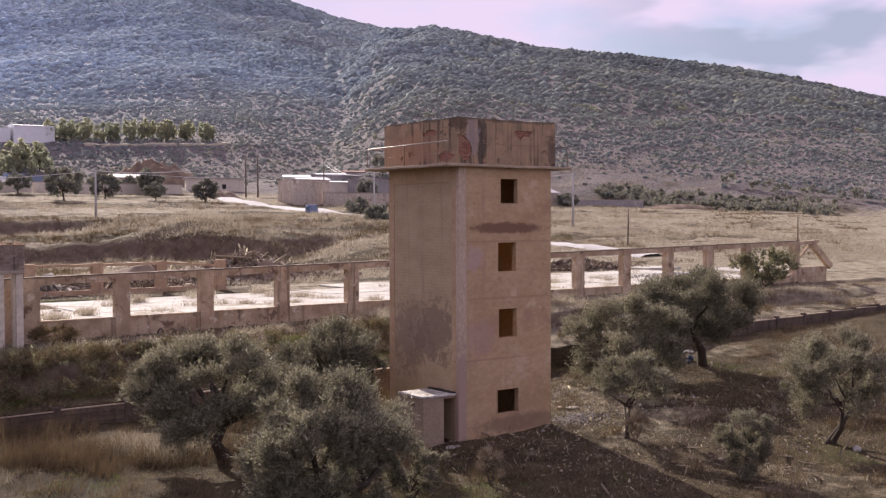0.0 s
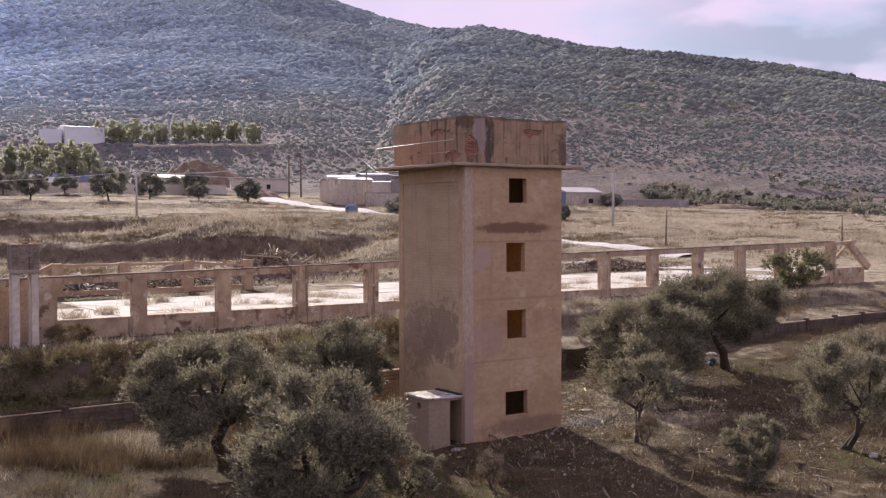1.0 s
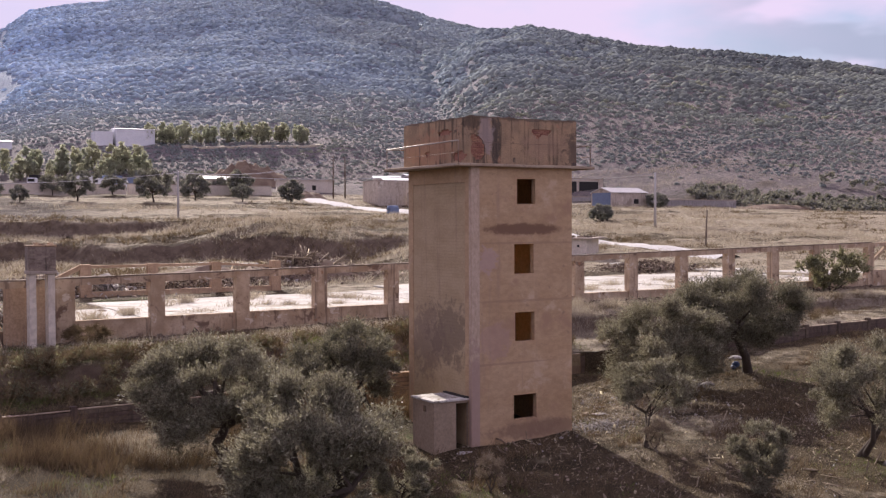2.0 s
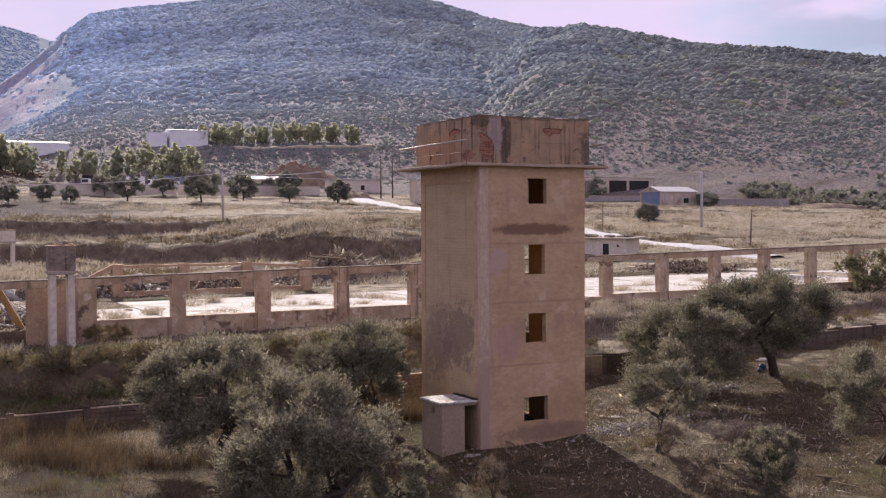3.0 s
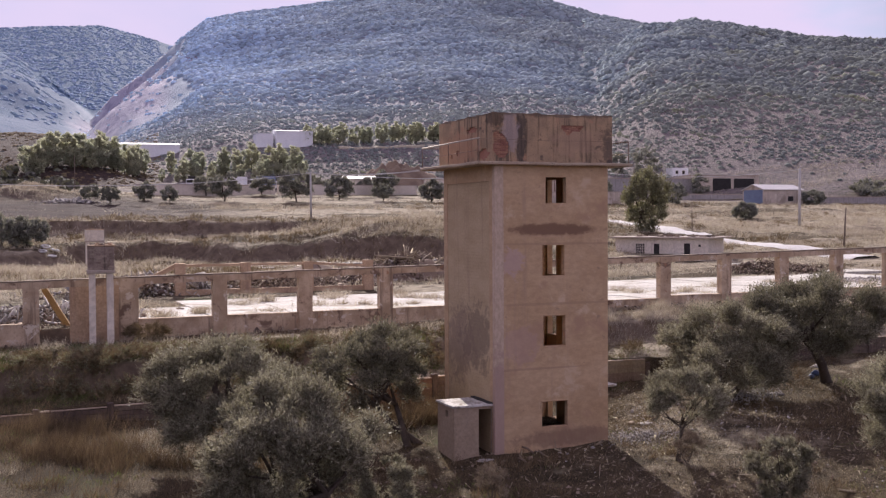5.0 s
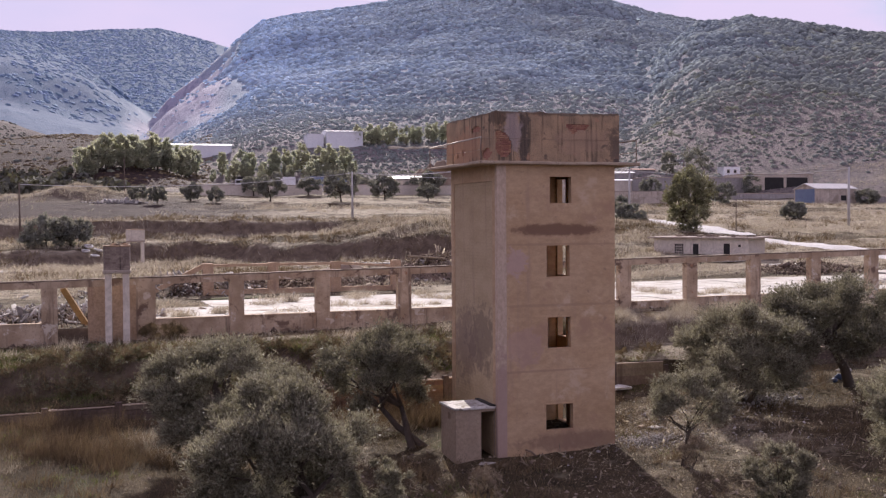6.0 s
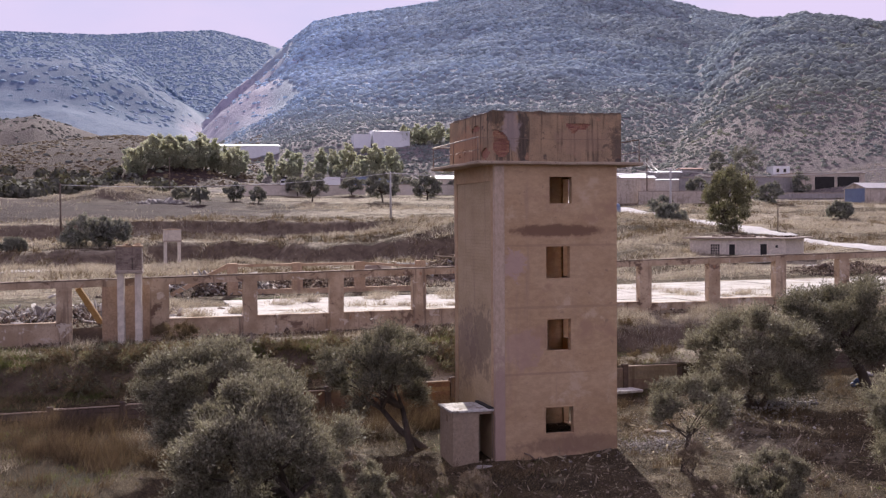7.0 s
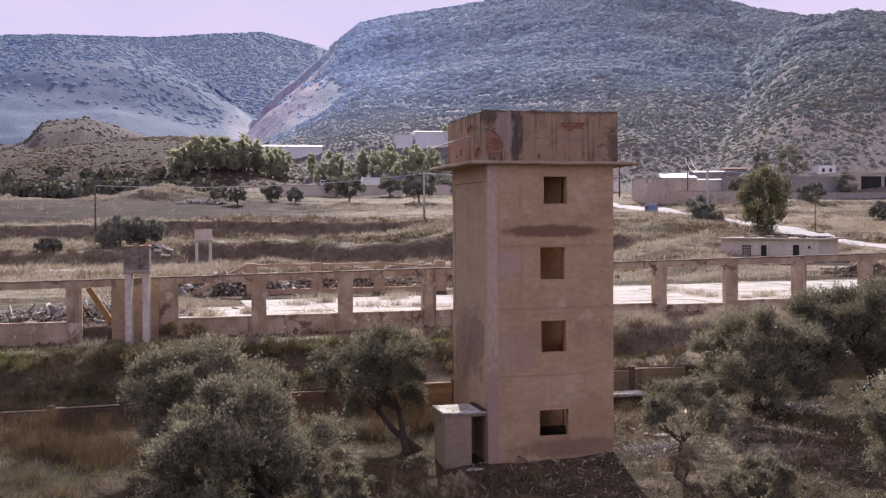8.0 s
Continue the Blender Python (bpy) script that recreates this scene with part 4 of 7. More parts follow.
def build_railing():
    rail = root("balcony_railing", (0, 0, 11.43), label="thin rusty pipe railing standing on the tower's balcony slab", category="railing")
    z = 0.88
    corners = [(-0.56, -0.02), (-0.58, 5.72), (5.98, 5.72), (5.98, 0.05)]
    tube_part("top_rail", [(*corners[0], z), (*corners[1], z - 0.05)], 0.028, M["pale_pipe"], rail, "pale painted top pipe")
    tube_part("top_rail", [(*corners[1], z - 0.05), (*corners[2], z)], 0.02, M["rust"], rail)
    tube_part("top_rail", [(*corners[2], z), (*corners[3], z)], 0.02, M["rust"], rail)
    tube_part("wire", [(*corners[0], z - 0.02), (2.7, -0.1, z - 0.05), (*corners[3], z)], 0.006, M["rust"], rail, sides=4)
    tube_part("middle_rail", [(-0.58, 0.0, 0.42), (-0.58, 5.72, 0.4)], 0.009, M["rust"], rail, sides=5)
    tube_part("middle_rail", [(5.98, 0.05, 0.42), (5.98, 5.72, 0.4)], 0.012, M["rust"], rail, sides=5)
    for x, y in corners + [(-0.58, 2.9), (5.98, 2.9), (2.6, 5.72)]:
        tube_part("post", [(x, y, -0.02), (x, y, z - 0.02)], 0.018, M["rust"], rail, sides=6)
    return rail


def build_shed():
    shed = root("pump_shed", (0, 0, 0), label="small grey rendered lean-to shed with an open doorway beside the tower", category="shed")
    x0, x1, y0, y1, z0, z1 = -1.46, 0.115, 0.36, 2.0, -0.3, 2.16
    t = 0.13
    part("front_wall", holed_wall([x0, x1], [z0, z1], [(-0.45, x1 - 0.01, 0.28, 2.06)], t, lambda u, v, d: (u, y0 + d, v)), M["shed"], shed)
    part("side_wall", holed_wall([y0 + t, y1], [z0, z1], [(0.95, 1.22, 1.72, 1.98)], t, lambda u, v, d: (x0 + d, u, v)), M["shed"], shed)
    box_part("back_wall", (x0 + t, x1, y1 - t, y1, z0, z1), M["shed"], shed, bevel=0)
    box_part("door_step", (-0.5, 0.2, y0 - 0.12, y0 + 0.3, z0, 0.26), M["concrete"], shed, bevel=0.02, jitter=0.01)
    bm = bmesh.new()
    box(bm, x0 - 0.06, x1 + 0.01, y0 - 0.07, y1 + 0.06, z1 + 0.002, z1 + 0.085, bevel=0.012)
    bmesh.ops.subdivide_edges(bm, edges=[e for e in bm.edges if e.calc_length() > 1], cuts=8, use_grid_fill=True)
    for v in bm.verts:
        v.co += Vector([0.012 * noise.noise(v.co * 3 + Vector((k * 7, 0, 0))) for k in range(3)])
    roof = part("roof_slab", bm, M["shed_roof"], shed, "sun-bleached whitewashed roof slab")
    # strip of bitumen where the roof meets the tower
    bm = bmesh.new()
    rough_bar(bm, (0.03, 0.32, z1 + 0.10), (0.03, 2.02, z1 + 0.10), 0.09, 0.17, 34, 0.035)
    part("bitumen_strip", bm, M["tar"], roof)
    return shed


# ---- low garden wall along the terrace ----
def build_low_wall():
    wall = root("terrace_wall", (0, 8.95, 0), label="low grey block wall with short posts holding up the terrace", category="wall", kind="structure")
    bm = bmesh.new()
    box(bm, 0, 2.58, -0.09, 0.09, 0, 0.185, bevel=0.012)
    course = part("course", bm, M["dark_block"], wall)
    bm = bmesh.new()
    box(bm, 0, 2.58, -0.09, 0.09, 0, 0.192, bevel=0.004)
    orange = part("course", bm, M["orange_block"], wall, "brown rendered course with orange streaks")
    bm = bmesh.new()
    box(bm, 0, 2.58, -0.09, 0.09, 0, 0.192, bevel=0.004)
    tan = part("course", bm, M["tan_block"], wall, "tan rendered course")
    tan.location = (-10.21 + 2.85 * 5 + 0.135, 0, 0.2)
    orange.location = (-10.21 + 2.85 + 0.135, 0, 0.2)
    bm = bmesh.new()
    box(bm, -0.13, 0.13, -0.14, 0.13, -1.75, 0.08, bevel=0.02, jitter=0.012)
    post = part("post", bm, M["dark_block"], wall)
    # Coping coloured paler for the sunlight along the wall's top.
    bm = bmesh.new()
    box(bm, 0, 2.58, -0.11, 0.11, -0.0, 0.05, bevel=0.012, jitter=0.01)
    cap = part("coping", bm, M["ledge"], wall, "coping in a paler colour, standing for sunlight on top")
    rng = random.Random(8)
    first = True
    for k in range(-8, 25):
        x = -10.21 + 2.85 * k
        top = 1.86 + 0.024 * (x + 10)
        if k in (8, 9, 10) or (k > 2 and rng.random() < 0.05):
            top -= 0.35
        ob = post if first else new("post", post.data)
        ob.parent, ob.location, ob.rotation_euler = wall, (x, 0, top), (rng.uniform(-0.03, 0.03), rng.uniform(-0.03, 0.03), 0)
        if k not in (8,):
            for j in range(8):
                ob = course if first and j == 0 else new("course", orange.data if k in (1, 2, 3) else tan.data if k in (5, 6, 7) else course.data)
                ob.parent, ob.location = wall, (x + 0.135, rng.uniform(-0.008, 0.008), top - 0.06 - 0.196 * (j + 1))
            ob = cap if first else new("coping", cap.data)
            ob.parent, ob.location, ob.rotation_euler = wall, (x + 0.135, 0, top - 0.058), (0, rng.uniform(-0.012, 0.012), 0)
        first = False
    return wall


# ---- the roofless works behind ----
BAY, RUIN_X, RUIN_Y = 4.57, -11.16, 19.3


def ruin_line(x):
    """Place and top of the long frame at x."""
    k = (x - RUIN_X) / BAY
    return RUIN_Y + 0.06 * k, 6.43 + 0.07 * k


def rough_bar(bm, a, b, width, depth, cuts, wear=0.03):
    """A worn concrete bar from a to b (axis points at the middle of its section)."""
    a, b = Vector(a), Vector(b)
    way = (b - a).normalized()
    up = Vector((0, 0, 1)) if abs(way.z) < 0.7 else Vector((1, 0, 0))
    side = way.cross(up).normalized()
    up = side.cross(way).normalized()
    rings = []
    for i in range(cuts + 1):
        c = a.lerp(b, i / cuts)
        ring = []
        for s, u in ((-1, -1), (1, -1), (1, 1), (-1, 1)):
            p = c + side * (s * depth / 2) + up * (u * width / 2)
            n = noise.noise_vector(p * 2.1) * wear + noise.noise_vector(p * 7.0) * wear * 0.5
            ring.append(bm.verts.new(p + n))
        rings.append(ring)
    for p, q in zip(rings, rings[1:]):
        for k in range(4):
            bm.faces.new((p[k], p[(k + 1) % 4], q[(k + 1) % 4], q[k]))
    bm.faces.new(rings[0][::-1])
    bm.faces.new(rings[-1])


def build_ruin():
    ruin = root("ruined_frame", (RUIN_X, RUIN_Y, 3.3), label="long roofless concrete frame of posts, top beam and low sills", category="ruin")
    shift = Vector((-RUIN_X, -RUIN_Y, -3.3))
    xs = [RUIN_X + BAY * k for k in range(-3, 13)] + [50.0]

    def add(name, bm, mat, label=""):
        bm.transform(Matrix.Translation(shift))
        return part(name, bm, mat, ruin, label)

    for i, x in enumerate(xs):
        y, top = ruin_line(x)
        bm = bmesh.new()
        wide = 0.95 if i == 3 else 0.74
        rough_bar(bm, (x, y, ground_z(x, y - 0.5) - 0.4), (x, y, top + 0.0), wide, 0.5, 9, 0.02)
        add("post", bm, M["ruin"])
        if i + 1 < len(xs):
            x2 = xs[i + 1]
            y2, top2 = ruin_line(x2)
            bm = bmesh.new()
            rough_bar(bm, (x + 0.36, y, top - 0.16), (x2 - 0.36, y2, top2 - 0.16), 0.34, 0.42, 9, 0.012)
            beam = add("top_beam", bm, M["ruin"])
            bm = bmesh.new()
            rough_bar(bm, (x, y, top + 0.03), (x2 - 0.01, y2, top2 + 0.03), 0.07, 0.44, 44, 0.022)
            add("broken_ledge", bm, M["dark_ledge"], "dark weathered top edge")
            if i == 2:
                # doorway and solid panel beside the box on stilts
                bm = bmesh.new()
                rough_bar(bm, (-13.95, y, 4.55), (-11.6, y, 4.55), 3.2, 0.3, 6, 0.02)
                add("infill_panel", bm, M["ruin_yellow"], "solid ochre-stained infill panel")
            else:
                sill = 4.32 + 0.02 * (x - RUIN_X) / BAY
                low = min(ground_z(x + 1, y - 0.6), ground_z(x2 - 1, y - 0.6)) - 0.4
                if i == 9:
                    sill -= 0.12
                bm = bmesh.new()
                rough_bar(bm, (x + 0.36, y, (low + sill) / 2), (x2 - 0.36, y2, (low + sill) / 2), sill - low, 0.28, 9, 0.022)
                add("sill_wall", bm, M["ruin"])
                bm = bmesh.new()
                rough_bar(bm, (x + 0.36, y, sill + 0.02), (x2 - 0.36, y2, sill + 0.02), 0.07, 0.36, 9, 0.015)
                add("sill_cap", bm, M["ruin"])
    # collapsed end
    y, top = ruin_line(50)
    bm = bmesh.new()
    rough_bar(bm, (50.2, y, top - 0.2), (53.2, y + 0.1, top - 0.05), 0.3, 0.4, 5)
    add("top_beam", bm, M["ruin"])
    bm = bmesh.new()
    rough_bar(bm, (52.3, y, top - 0.2), (54.6, y - 0.2, 5.2), 0.5, 0.4, 6)
    add("leaning_beam", bm, M["ruin"], "broken beam leaning at the ruin's end")
    bm = bmesh.new()
    rough_bar(bm, (52.2, y + 0.1, top - 0.3), (50.4, y, 5.9), 0.2, 0.2, 5)
    add("leaning_beam", bm, M["ruin"])
    bm = bmesh.new()
    rough_bar(bm, (50.3, y, 4.6), (54.2, y, 4.6), 1.3, 0.3, 6)
    add("sill_wall", bm, M["ruin"])
    return ruin


def build_second_row():
    row = root("inner_frame", (-0.84, 39.7, 4.1), label="shorter broken row of concrete posts inside the ruined works", category="ruin")
    xs = [-14.55, -9.98, -5.41, -0.84, 3.73, 8.3]
    for i, x in enumerate(xs):
        if i < 2:
            continue
        bm = bmesh.new()
        rough_bar(bm, (x + 0.84, 0, -0.4), (x + 0.84, 0, 2.22), 0.72, 0.5, 8, 0.03)
        part("post", bm, M["ruin_yellow"], row)
        if i + 1 < len(xs):
            bm = bmesh.new()
            rough_bar(bm, (x + 1.2, 0, 2.07), (xs[i + 1] + 0.48, 0, 2.07 - (0.25 if i == 4 else 0)), 0.17, 0.4, 8, 0.03)
            part("top_beam", bm, M["ruin_yellow"], row)
            bm = bmesh.new()
            rough_bar(bm, (x + 1.2, 0, 0.0), (xs[i + 1] + 0.48, 0, 0.0), 0.75, 0.3, 8, 0.03)
            part("low_wall", bm, M["ruin_yellow"], row)
    bm = bmesh.new()
    rough_bar(bm, (-8.9, 0.3, 0.0), (-4.7, 0.1, 2.15), 0.3, 0.35, 7, 0.03)
    part("fallen_beam", bm, M["ruin_yellow"], row, "beam fallen aslant from the row's end")
    return row


def build_floor():
    floor = root("concrete_floor", (0, 0, 0), label="bleached white concrete floor of cracked slabs open to the sky", category="floor", kind="structure")
    rng = random.Random(12)
    shapes = []
    for s in range(4):
        bm = bmesh.new()
        box(bm, 0.02, BAY - 0.02, 0.02, 4.78, -0.3, 0.0, bevel=0.02)
        bmesh.ops.subdivide_edges(bm, edges=[e for e in bm.edges if e.calc_length() > 2], cuts=5, use_grid_fill=True)
        for v in bm.verts:
            v.co += Vector((0.03 * noise.noise(v.co + Vector((s * 9, 0, 0))), 0.03 * noise.noise(v.co + Vector((0, s * 9, 0))), 0.012 * noise.noise(v.co * 0.8)))
        me = bpy.data.meshes.new("slab")
        bm.to_mesh(me)
        bm.free()
        me.materials.append(M["floor"])
        shapes.append(me)
    for i in range(0, 14):
        for j in range(4):
            if (i == 0 and j > 1) or (i < 6 and j > 2) or (i == 13 and j == 0):
                continue
            ob = new("slab", shapes[rng.randrange(4)])
            ob.parent = floor
            ob.location = (RUIN_X + BAY * i, 19.75 + 4.8 * j + 0.06 * i, 4.13 + 0.012 * i + rng.uniform(-0.02, 0.02))
            ob.rotation_euler = (rng.uniform(-0.003, 0.003), rng.uniform(-0.003, 0.003), 0)
    # slabs of the next hall, farther back
    for x, y, sx, sy in ((2, 74, 0.9, 1.0), (6.4, 73, 1.0, 1.2), (10.8, 73.5, 1.0, 1.0), (15.3, 72, 1.0, 1.3), (-24, 75, 1.2, 1.2), (-18.5, 75, 1.1, 1.0), (42, 52, 1.2, 1.2),
                         (48, 46, 1.0, 1.0), (54, 40, 1.1, 1.1), (60, 33, 1.2, 1.4), (66, 30, 1, 1), (-20, 26, 1, 1), (-16, 30, 0.8, 1)):
        ob = new("slab", shapes[rng.randrange(4)])
        ob.parent = floor
        ob.location, ob.scale = (x, y, max(ground_z(x + 1, y + 1), ground_z(x + 4, y + 4)) + 0.02), (sx, sy, 1)
    return floor


# ---- boxes on stilts ----
def build_stilt_box(at, turn, w, d, col_h, box_h, mat_box, label):
    ob = root("stilt_tank", at, turn, label=label, category="tank")
    for x in (-w / 2 + 0.2, w / 2 - 0.2):
        for y in (-d / 2 + 0.2, d / 2 - 0.2):
            bm = bmesh.new()
            rough_bar(bm, (x, y, -0.4), (x, y, col_h), 0.3, 0.3, 6, 0.012)
            part("column", bm, M["hut"], ob)
    bm = bmesh.new()
    box(bm, -w / 2 - 0.04, w / 2 + 0.04, -d / 2 - 0.04, d / 2 + 0.04, col_h, col_h + 0.16, bevel=0.02, jitter=0.01)
    part("base_slab", bm, M["concrete"], ob)
    t = 0.13
    bm = bmesh.new()
    for dims in ((-w / 2, w / 2, -d / 2, -d / 2 + t), (-w / 2, w / 2, d / 2 - t, d / 2), (-w / 2, -w / 2 + t, -d / 2 + t, d / 2 - t), (w / 2 - t, w / 2, -d / 2 + t, d / 2 - t)):
        box(bm, *dims, col_h + 0.16, col_h + 0.16 + box_h, bevel=0.015)
    shell = part("tank_box", bm, mat_box, ob)
    # courses of brick on the faces
    bm = bmesh.new()
    rows, n = int(box_h / 0.1), int(w / 0.25)
    for r in range(rows):
        for k in range(n):
            if random.random() < 0.82:
                u = -w / 2 + 0.02 + k * (w - 0.04) / n + (0.06 if r % 2 else 0)
                z = col_h + 0.17 + r * 0.1
                box(bm, u, min(u + 0.22, w / 2 - 0.01), -d / 2 - 0.014, -d / 2 + 0.01, z, z + 0.088, jitter=0.004)
    part("brick_face", bm, mat_box, shell)
    tagged(bm_lid(ob, w, d, col_h + 0.16 + box_h))
    return ob


def bm_lid(parent, w, d, z):
    bm = bmesh.new()
    box(bm, -w / 2 - 0.03, w / 2 + 0.03, -d / 2 - 0.03, d / 2 + 0.03, z, z + 0.07, bevel=0.015, jitter=0.012)
    for k in range(7):
        x, y, s = random.uniform(-w / 2, w / 2 - 0.2), random.uniform(-d / 2, d / 2 - 0.2), random.uniform(0.05, 0.14)
        box(bm, x, x + s * 1.6, y, y + s, z + 0.06, z + 0.07 + s * 0.7, jitter=0.02)
    return part("lid", bm, M["tank"], parent)


tower = build_tower()
tank, tank_holes = build_tank(tower)
build_tank_bricks(tank, tank_holes)
build_railing()
build_shed()
build_low_wall()
build_ruin()
build_second_row()
build_floor()
M["box_brick"] = material("grey_box_brick", (0.22, 0.175, 0.145), (0.32, 0.26, 0.22), 1.5, 0.95, 0.4, 20, island=0.25, streak=(0.05, 0.042, 0.038), streak_amount=(0.55, 0.65))
build_stilt_box((-12.62, 17.35, 3.35), -4, 1.22, 1.2, 3.45, 1.12, M["box_brick"], "grey brick box on four slender concrete columns before the ruin")
build_stilt_box((-7.1, 87.5, ground_z(-7.1, 87.5)), 0, 1.9, 1.6, 2.9, 1.15, M["hut"], "pale box on tall thin columns on the waste ground")


# ---- trees and bushes ----
def leaf_cloud(rng, centres, radii, count, length, width, droop=0.0, flat=0.75, per=12, middle=None, slim=False):
    """Many small pointed leaves on feathery sprigs round the clump centres."""
    centres, radii = np.asarray(centres, float), np.asarray(radii, float)
    sprigs = max(1, count // per)
    pick = rng.choice(len(centres), sprigs, p=radii ** 2 / np.sum(radii ** 2))
    way = rng.normal(size=(sprigs, 3))
    way /= np.linalg.norm(way, axis=1)[:, None]
    out = centres[pick] - (np.mean(centres, 0) if middle is None else np.asarray(middle))
    out /= np.linalg.norm(out, axis=1)[:, None] + 1e-6
    start = centres[pick] + way * np.array([1, 1, flat]) * (radii[pick] * rng.uniform(0.1, 0.75, sprigs))[:, None]
    run = way * 0.5 + out * 0.65 + rng.normal(size=(sprigs, 3)) * 0.35 + np.array([0, 0, 0.6 - droop])
    run /= np.linalg.norm(run, axis=1)[:, None]
    reach = radii[pick] * rng.uniform(0.4, 0.95, sprigs)
    q = rng.uniform(0, 1, (sprigs, per))
    pos = start[:, None] + run[:, None] * (q * reach[:, None])[..., None] + rng.normal(size=(sprigs, per, 3)) * (0.10 * reach)[:, None, None]
    axis = run[:, None] * 0.8 + rng.normal(size=(sprigs, per, 3)) * 0.5
    pos, axis = pos.reshape(-1, 3), axis.reshape(-1, 3)
    n = len(pos)
    axis /= np.linalg.norm(axis, axis=1)[:, None]
    side = np.cross(axis, rng.normal(size=(n, 3)))
    side /= np.linalg.norm(side, axis=1)[:, None] + 1e-9
    ln = length * rng.uniform(0.6, 1.4, n)[:, None]
    wd = width * rng.uniform(0.6, 1.4, n)[:, None]
    if slim:
        blade = np.stack([pos + side * wd * 0.5, pos + axis * ln, pos - side * wd * 0.5], 1)
        return blade.reshape(-1, 3), np.arange(n * 3).reshape(-1, 3)
    quad = np.stack([pos, pos + axis * ln * 0.45 + side * wd * 0.5, pos + axis * ln, pos + axis * ln * 0.45 - side * wd * 0.5], 1)
    return quad.reshape(-1, 3), np.arange(n * 4).reshape(-1, 4)


def make_tree(name, label, category, base, crown, radii, trunk_r, clumps, leaves, leaf, seed, mat, bark=None, lean=None, stems=1, group="", flat=0.75, low=0.35, slim=False):
    """A tree: base and crown centre in the world, crown radii, leaf (length, width)."""
    rng = np.random.default_rng(seed)
    rnd = random.Random(seed)
    base, crown = Vector(base), Vector(crown)
    ob = root(name, tuple(base), label=label, category=category, group=group)
    c = crown - base
    bark = bark or M["bark"]
    # clump centres on an uneven ellipsoid
    pts, rad = [], []
    tries = 0
    clumps = int(clumps * (0.62 if clumps > 85 else 0.85))
    while len(pts) < clumps and tries < clumps * 30:
        tries += 1
        d = rng.normal(size=3)
        d /= np.linalg.norm(d)
        if d[2] < -low - 0.45:
            continue
        bulge = 1 + 0.38 * noise.noise(Vector(d * 1.5) + Vector((seed * 1.7, 0, 0)))
        k = bulge * rng.uniform(0.45, 1.0) ** 0.5 * 0.86
        if noise.noise(Vector(d * 2.4) + Vector((0, seed * 2.3, 0))) < -0.16:
            continue
        p = np.array(c) + d * np.array(radii) * k
        if p[2] < 0.15:
            continue
        pts.append(p)
        rad.append(float(np.mean(radii)) * rng.uniform(0.14, 0.31))
    # stems and limbs
    for s in range(stems):
        off = Vector((rnd.uniform(-1, 1), rnd.uniform(-1, 1), 0)) * (trunk_r * 2.5 if stems > 1 else 0)
        fork = c * 0.55 + Vector((rnd.uniform(-0.3, 0.3), rnd.uniform(-0.3, 0.3), 0)) * radii[0] * (1.2 if stems > 1 else 0.3)
        bend = (fork * 0.5) + Vector((rnd.uniform(-1, 1), rnd.uniform(-1, 1), 0)) * trunk_r * 1.5
        if lean:
            bend += Vector(lean)
            fork += Vector(lean) * 0.8
        tube_part("trunk", [off * 1.2 - Vector((0, 0, 0.35)), off, off * 0.6 + bend * 0.5 , bend, fork],
                  [trunk_r * 1.6, trunk_r * 1.15, trunk_r * 0.95, trunk_r * 0.85, trunk_r * 0.6], bark, ob)
        for p in rnd.sample(pts, min(len(pts), max(3, clumps // (5 * stems)))):
            p = Vector(p)
            mid = fork.lerp(p, 0.5) + Vector((rnd.uniform(-1, 1), rnd.uniform(-1, 1), rnd.uniform(-0.3, 0.6))) * 0.15 * radii[0]
            tube_part("limb", [fork * 0.97, mid, p], [trunk_r * 0.5, trunk_r * 0.3, trunk_r * 0.08], bark, ob, sides=5)
    v, f = leaf_cloud(rng, pts, rad, leaves, leaf[0], leaf[1], flat=flat, middle=np.array(c) - np.array([0, 0, radii[2] * 0.4]), slim=slim)
    v[:, 2] = np.maximum(v[:, 2], 0.05)
    raw_mesh("crown", v, f, mat, ob)
    return ob


OLIVE = "grey-green olive tree with a dense uneven crown"
def z_at(x, y, dz=0.0):
    return (x, y, ground_z(x, y) - 0.03 + dz)


make_tree("olive_tree", "large bushy grey-green olive growing low to the ground", "tree", z_at(-9.2, -5.6), (-9.3, -5.7, 2.15), (2.7, 2.5, 2.35), 0.2, 130, 119000, (0.115, 0.039), 11, M["olive"], stems=3, low=0.9, slim=True)
make_tree("olive_tree", "grey-green olive tree with a leaning dark trunk in dry grass", "tree", z_at(-9.2, 1.9), (-9.7, 1.3, 3.1), (3.1, 2.7, 1.9), 0.24, 120, 94200, (0.115, 0.039), 12, M["olive"], lean=(-0.1, 0, 0), slim=True)
make_tree("olive_tree", "olive tree with twisted trunk close beside the tower", "tree", z_at(-2.1, 3.0), (-3.2, 4.3, 3.0), (2.8, 2.5, 1.75), 0.15, 90, 52000, (0.115, 0.039), 13, M["olive_dark"], stems=2, slim=True)
make_tree("olive_tree", "broad olive tree with several thin stems on the sunny slope", "tree", z_at(13.4, 3.7), (13.6, 3.6, 3.2), (3.5, 3.5, 2.1), 0.13, 120, 99200, (0.122, 0.043), 14, M["olive"], stems=3, slim=True)
make_tree("olive_tree", "dark olive tree with a thick slanting trunk", "tree", z_at(19.5, 4.0), (18.5, 3.8, 4.45), (3.2, 3.7, 2.2), 0.26, 120, 99200, (0.122, 0.043), 15, M["olive_dark"], lean=(-0.9, 0, 0.1), slim=True)
make_tree("olive_tree", "small young olive tree with thin bare stems", "tree", z_at(5.8, -3.6), (6.3, -3.55, 2.6), (1.65, 1.5, 1.2), 0.055, 80, 20500, (0.102, 0.035), 16, M["olive"], stems=3, slim=True)
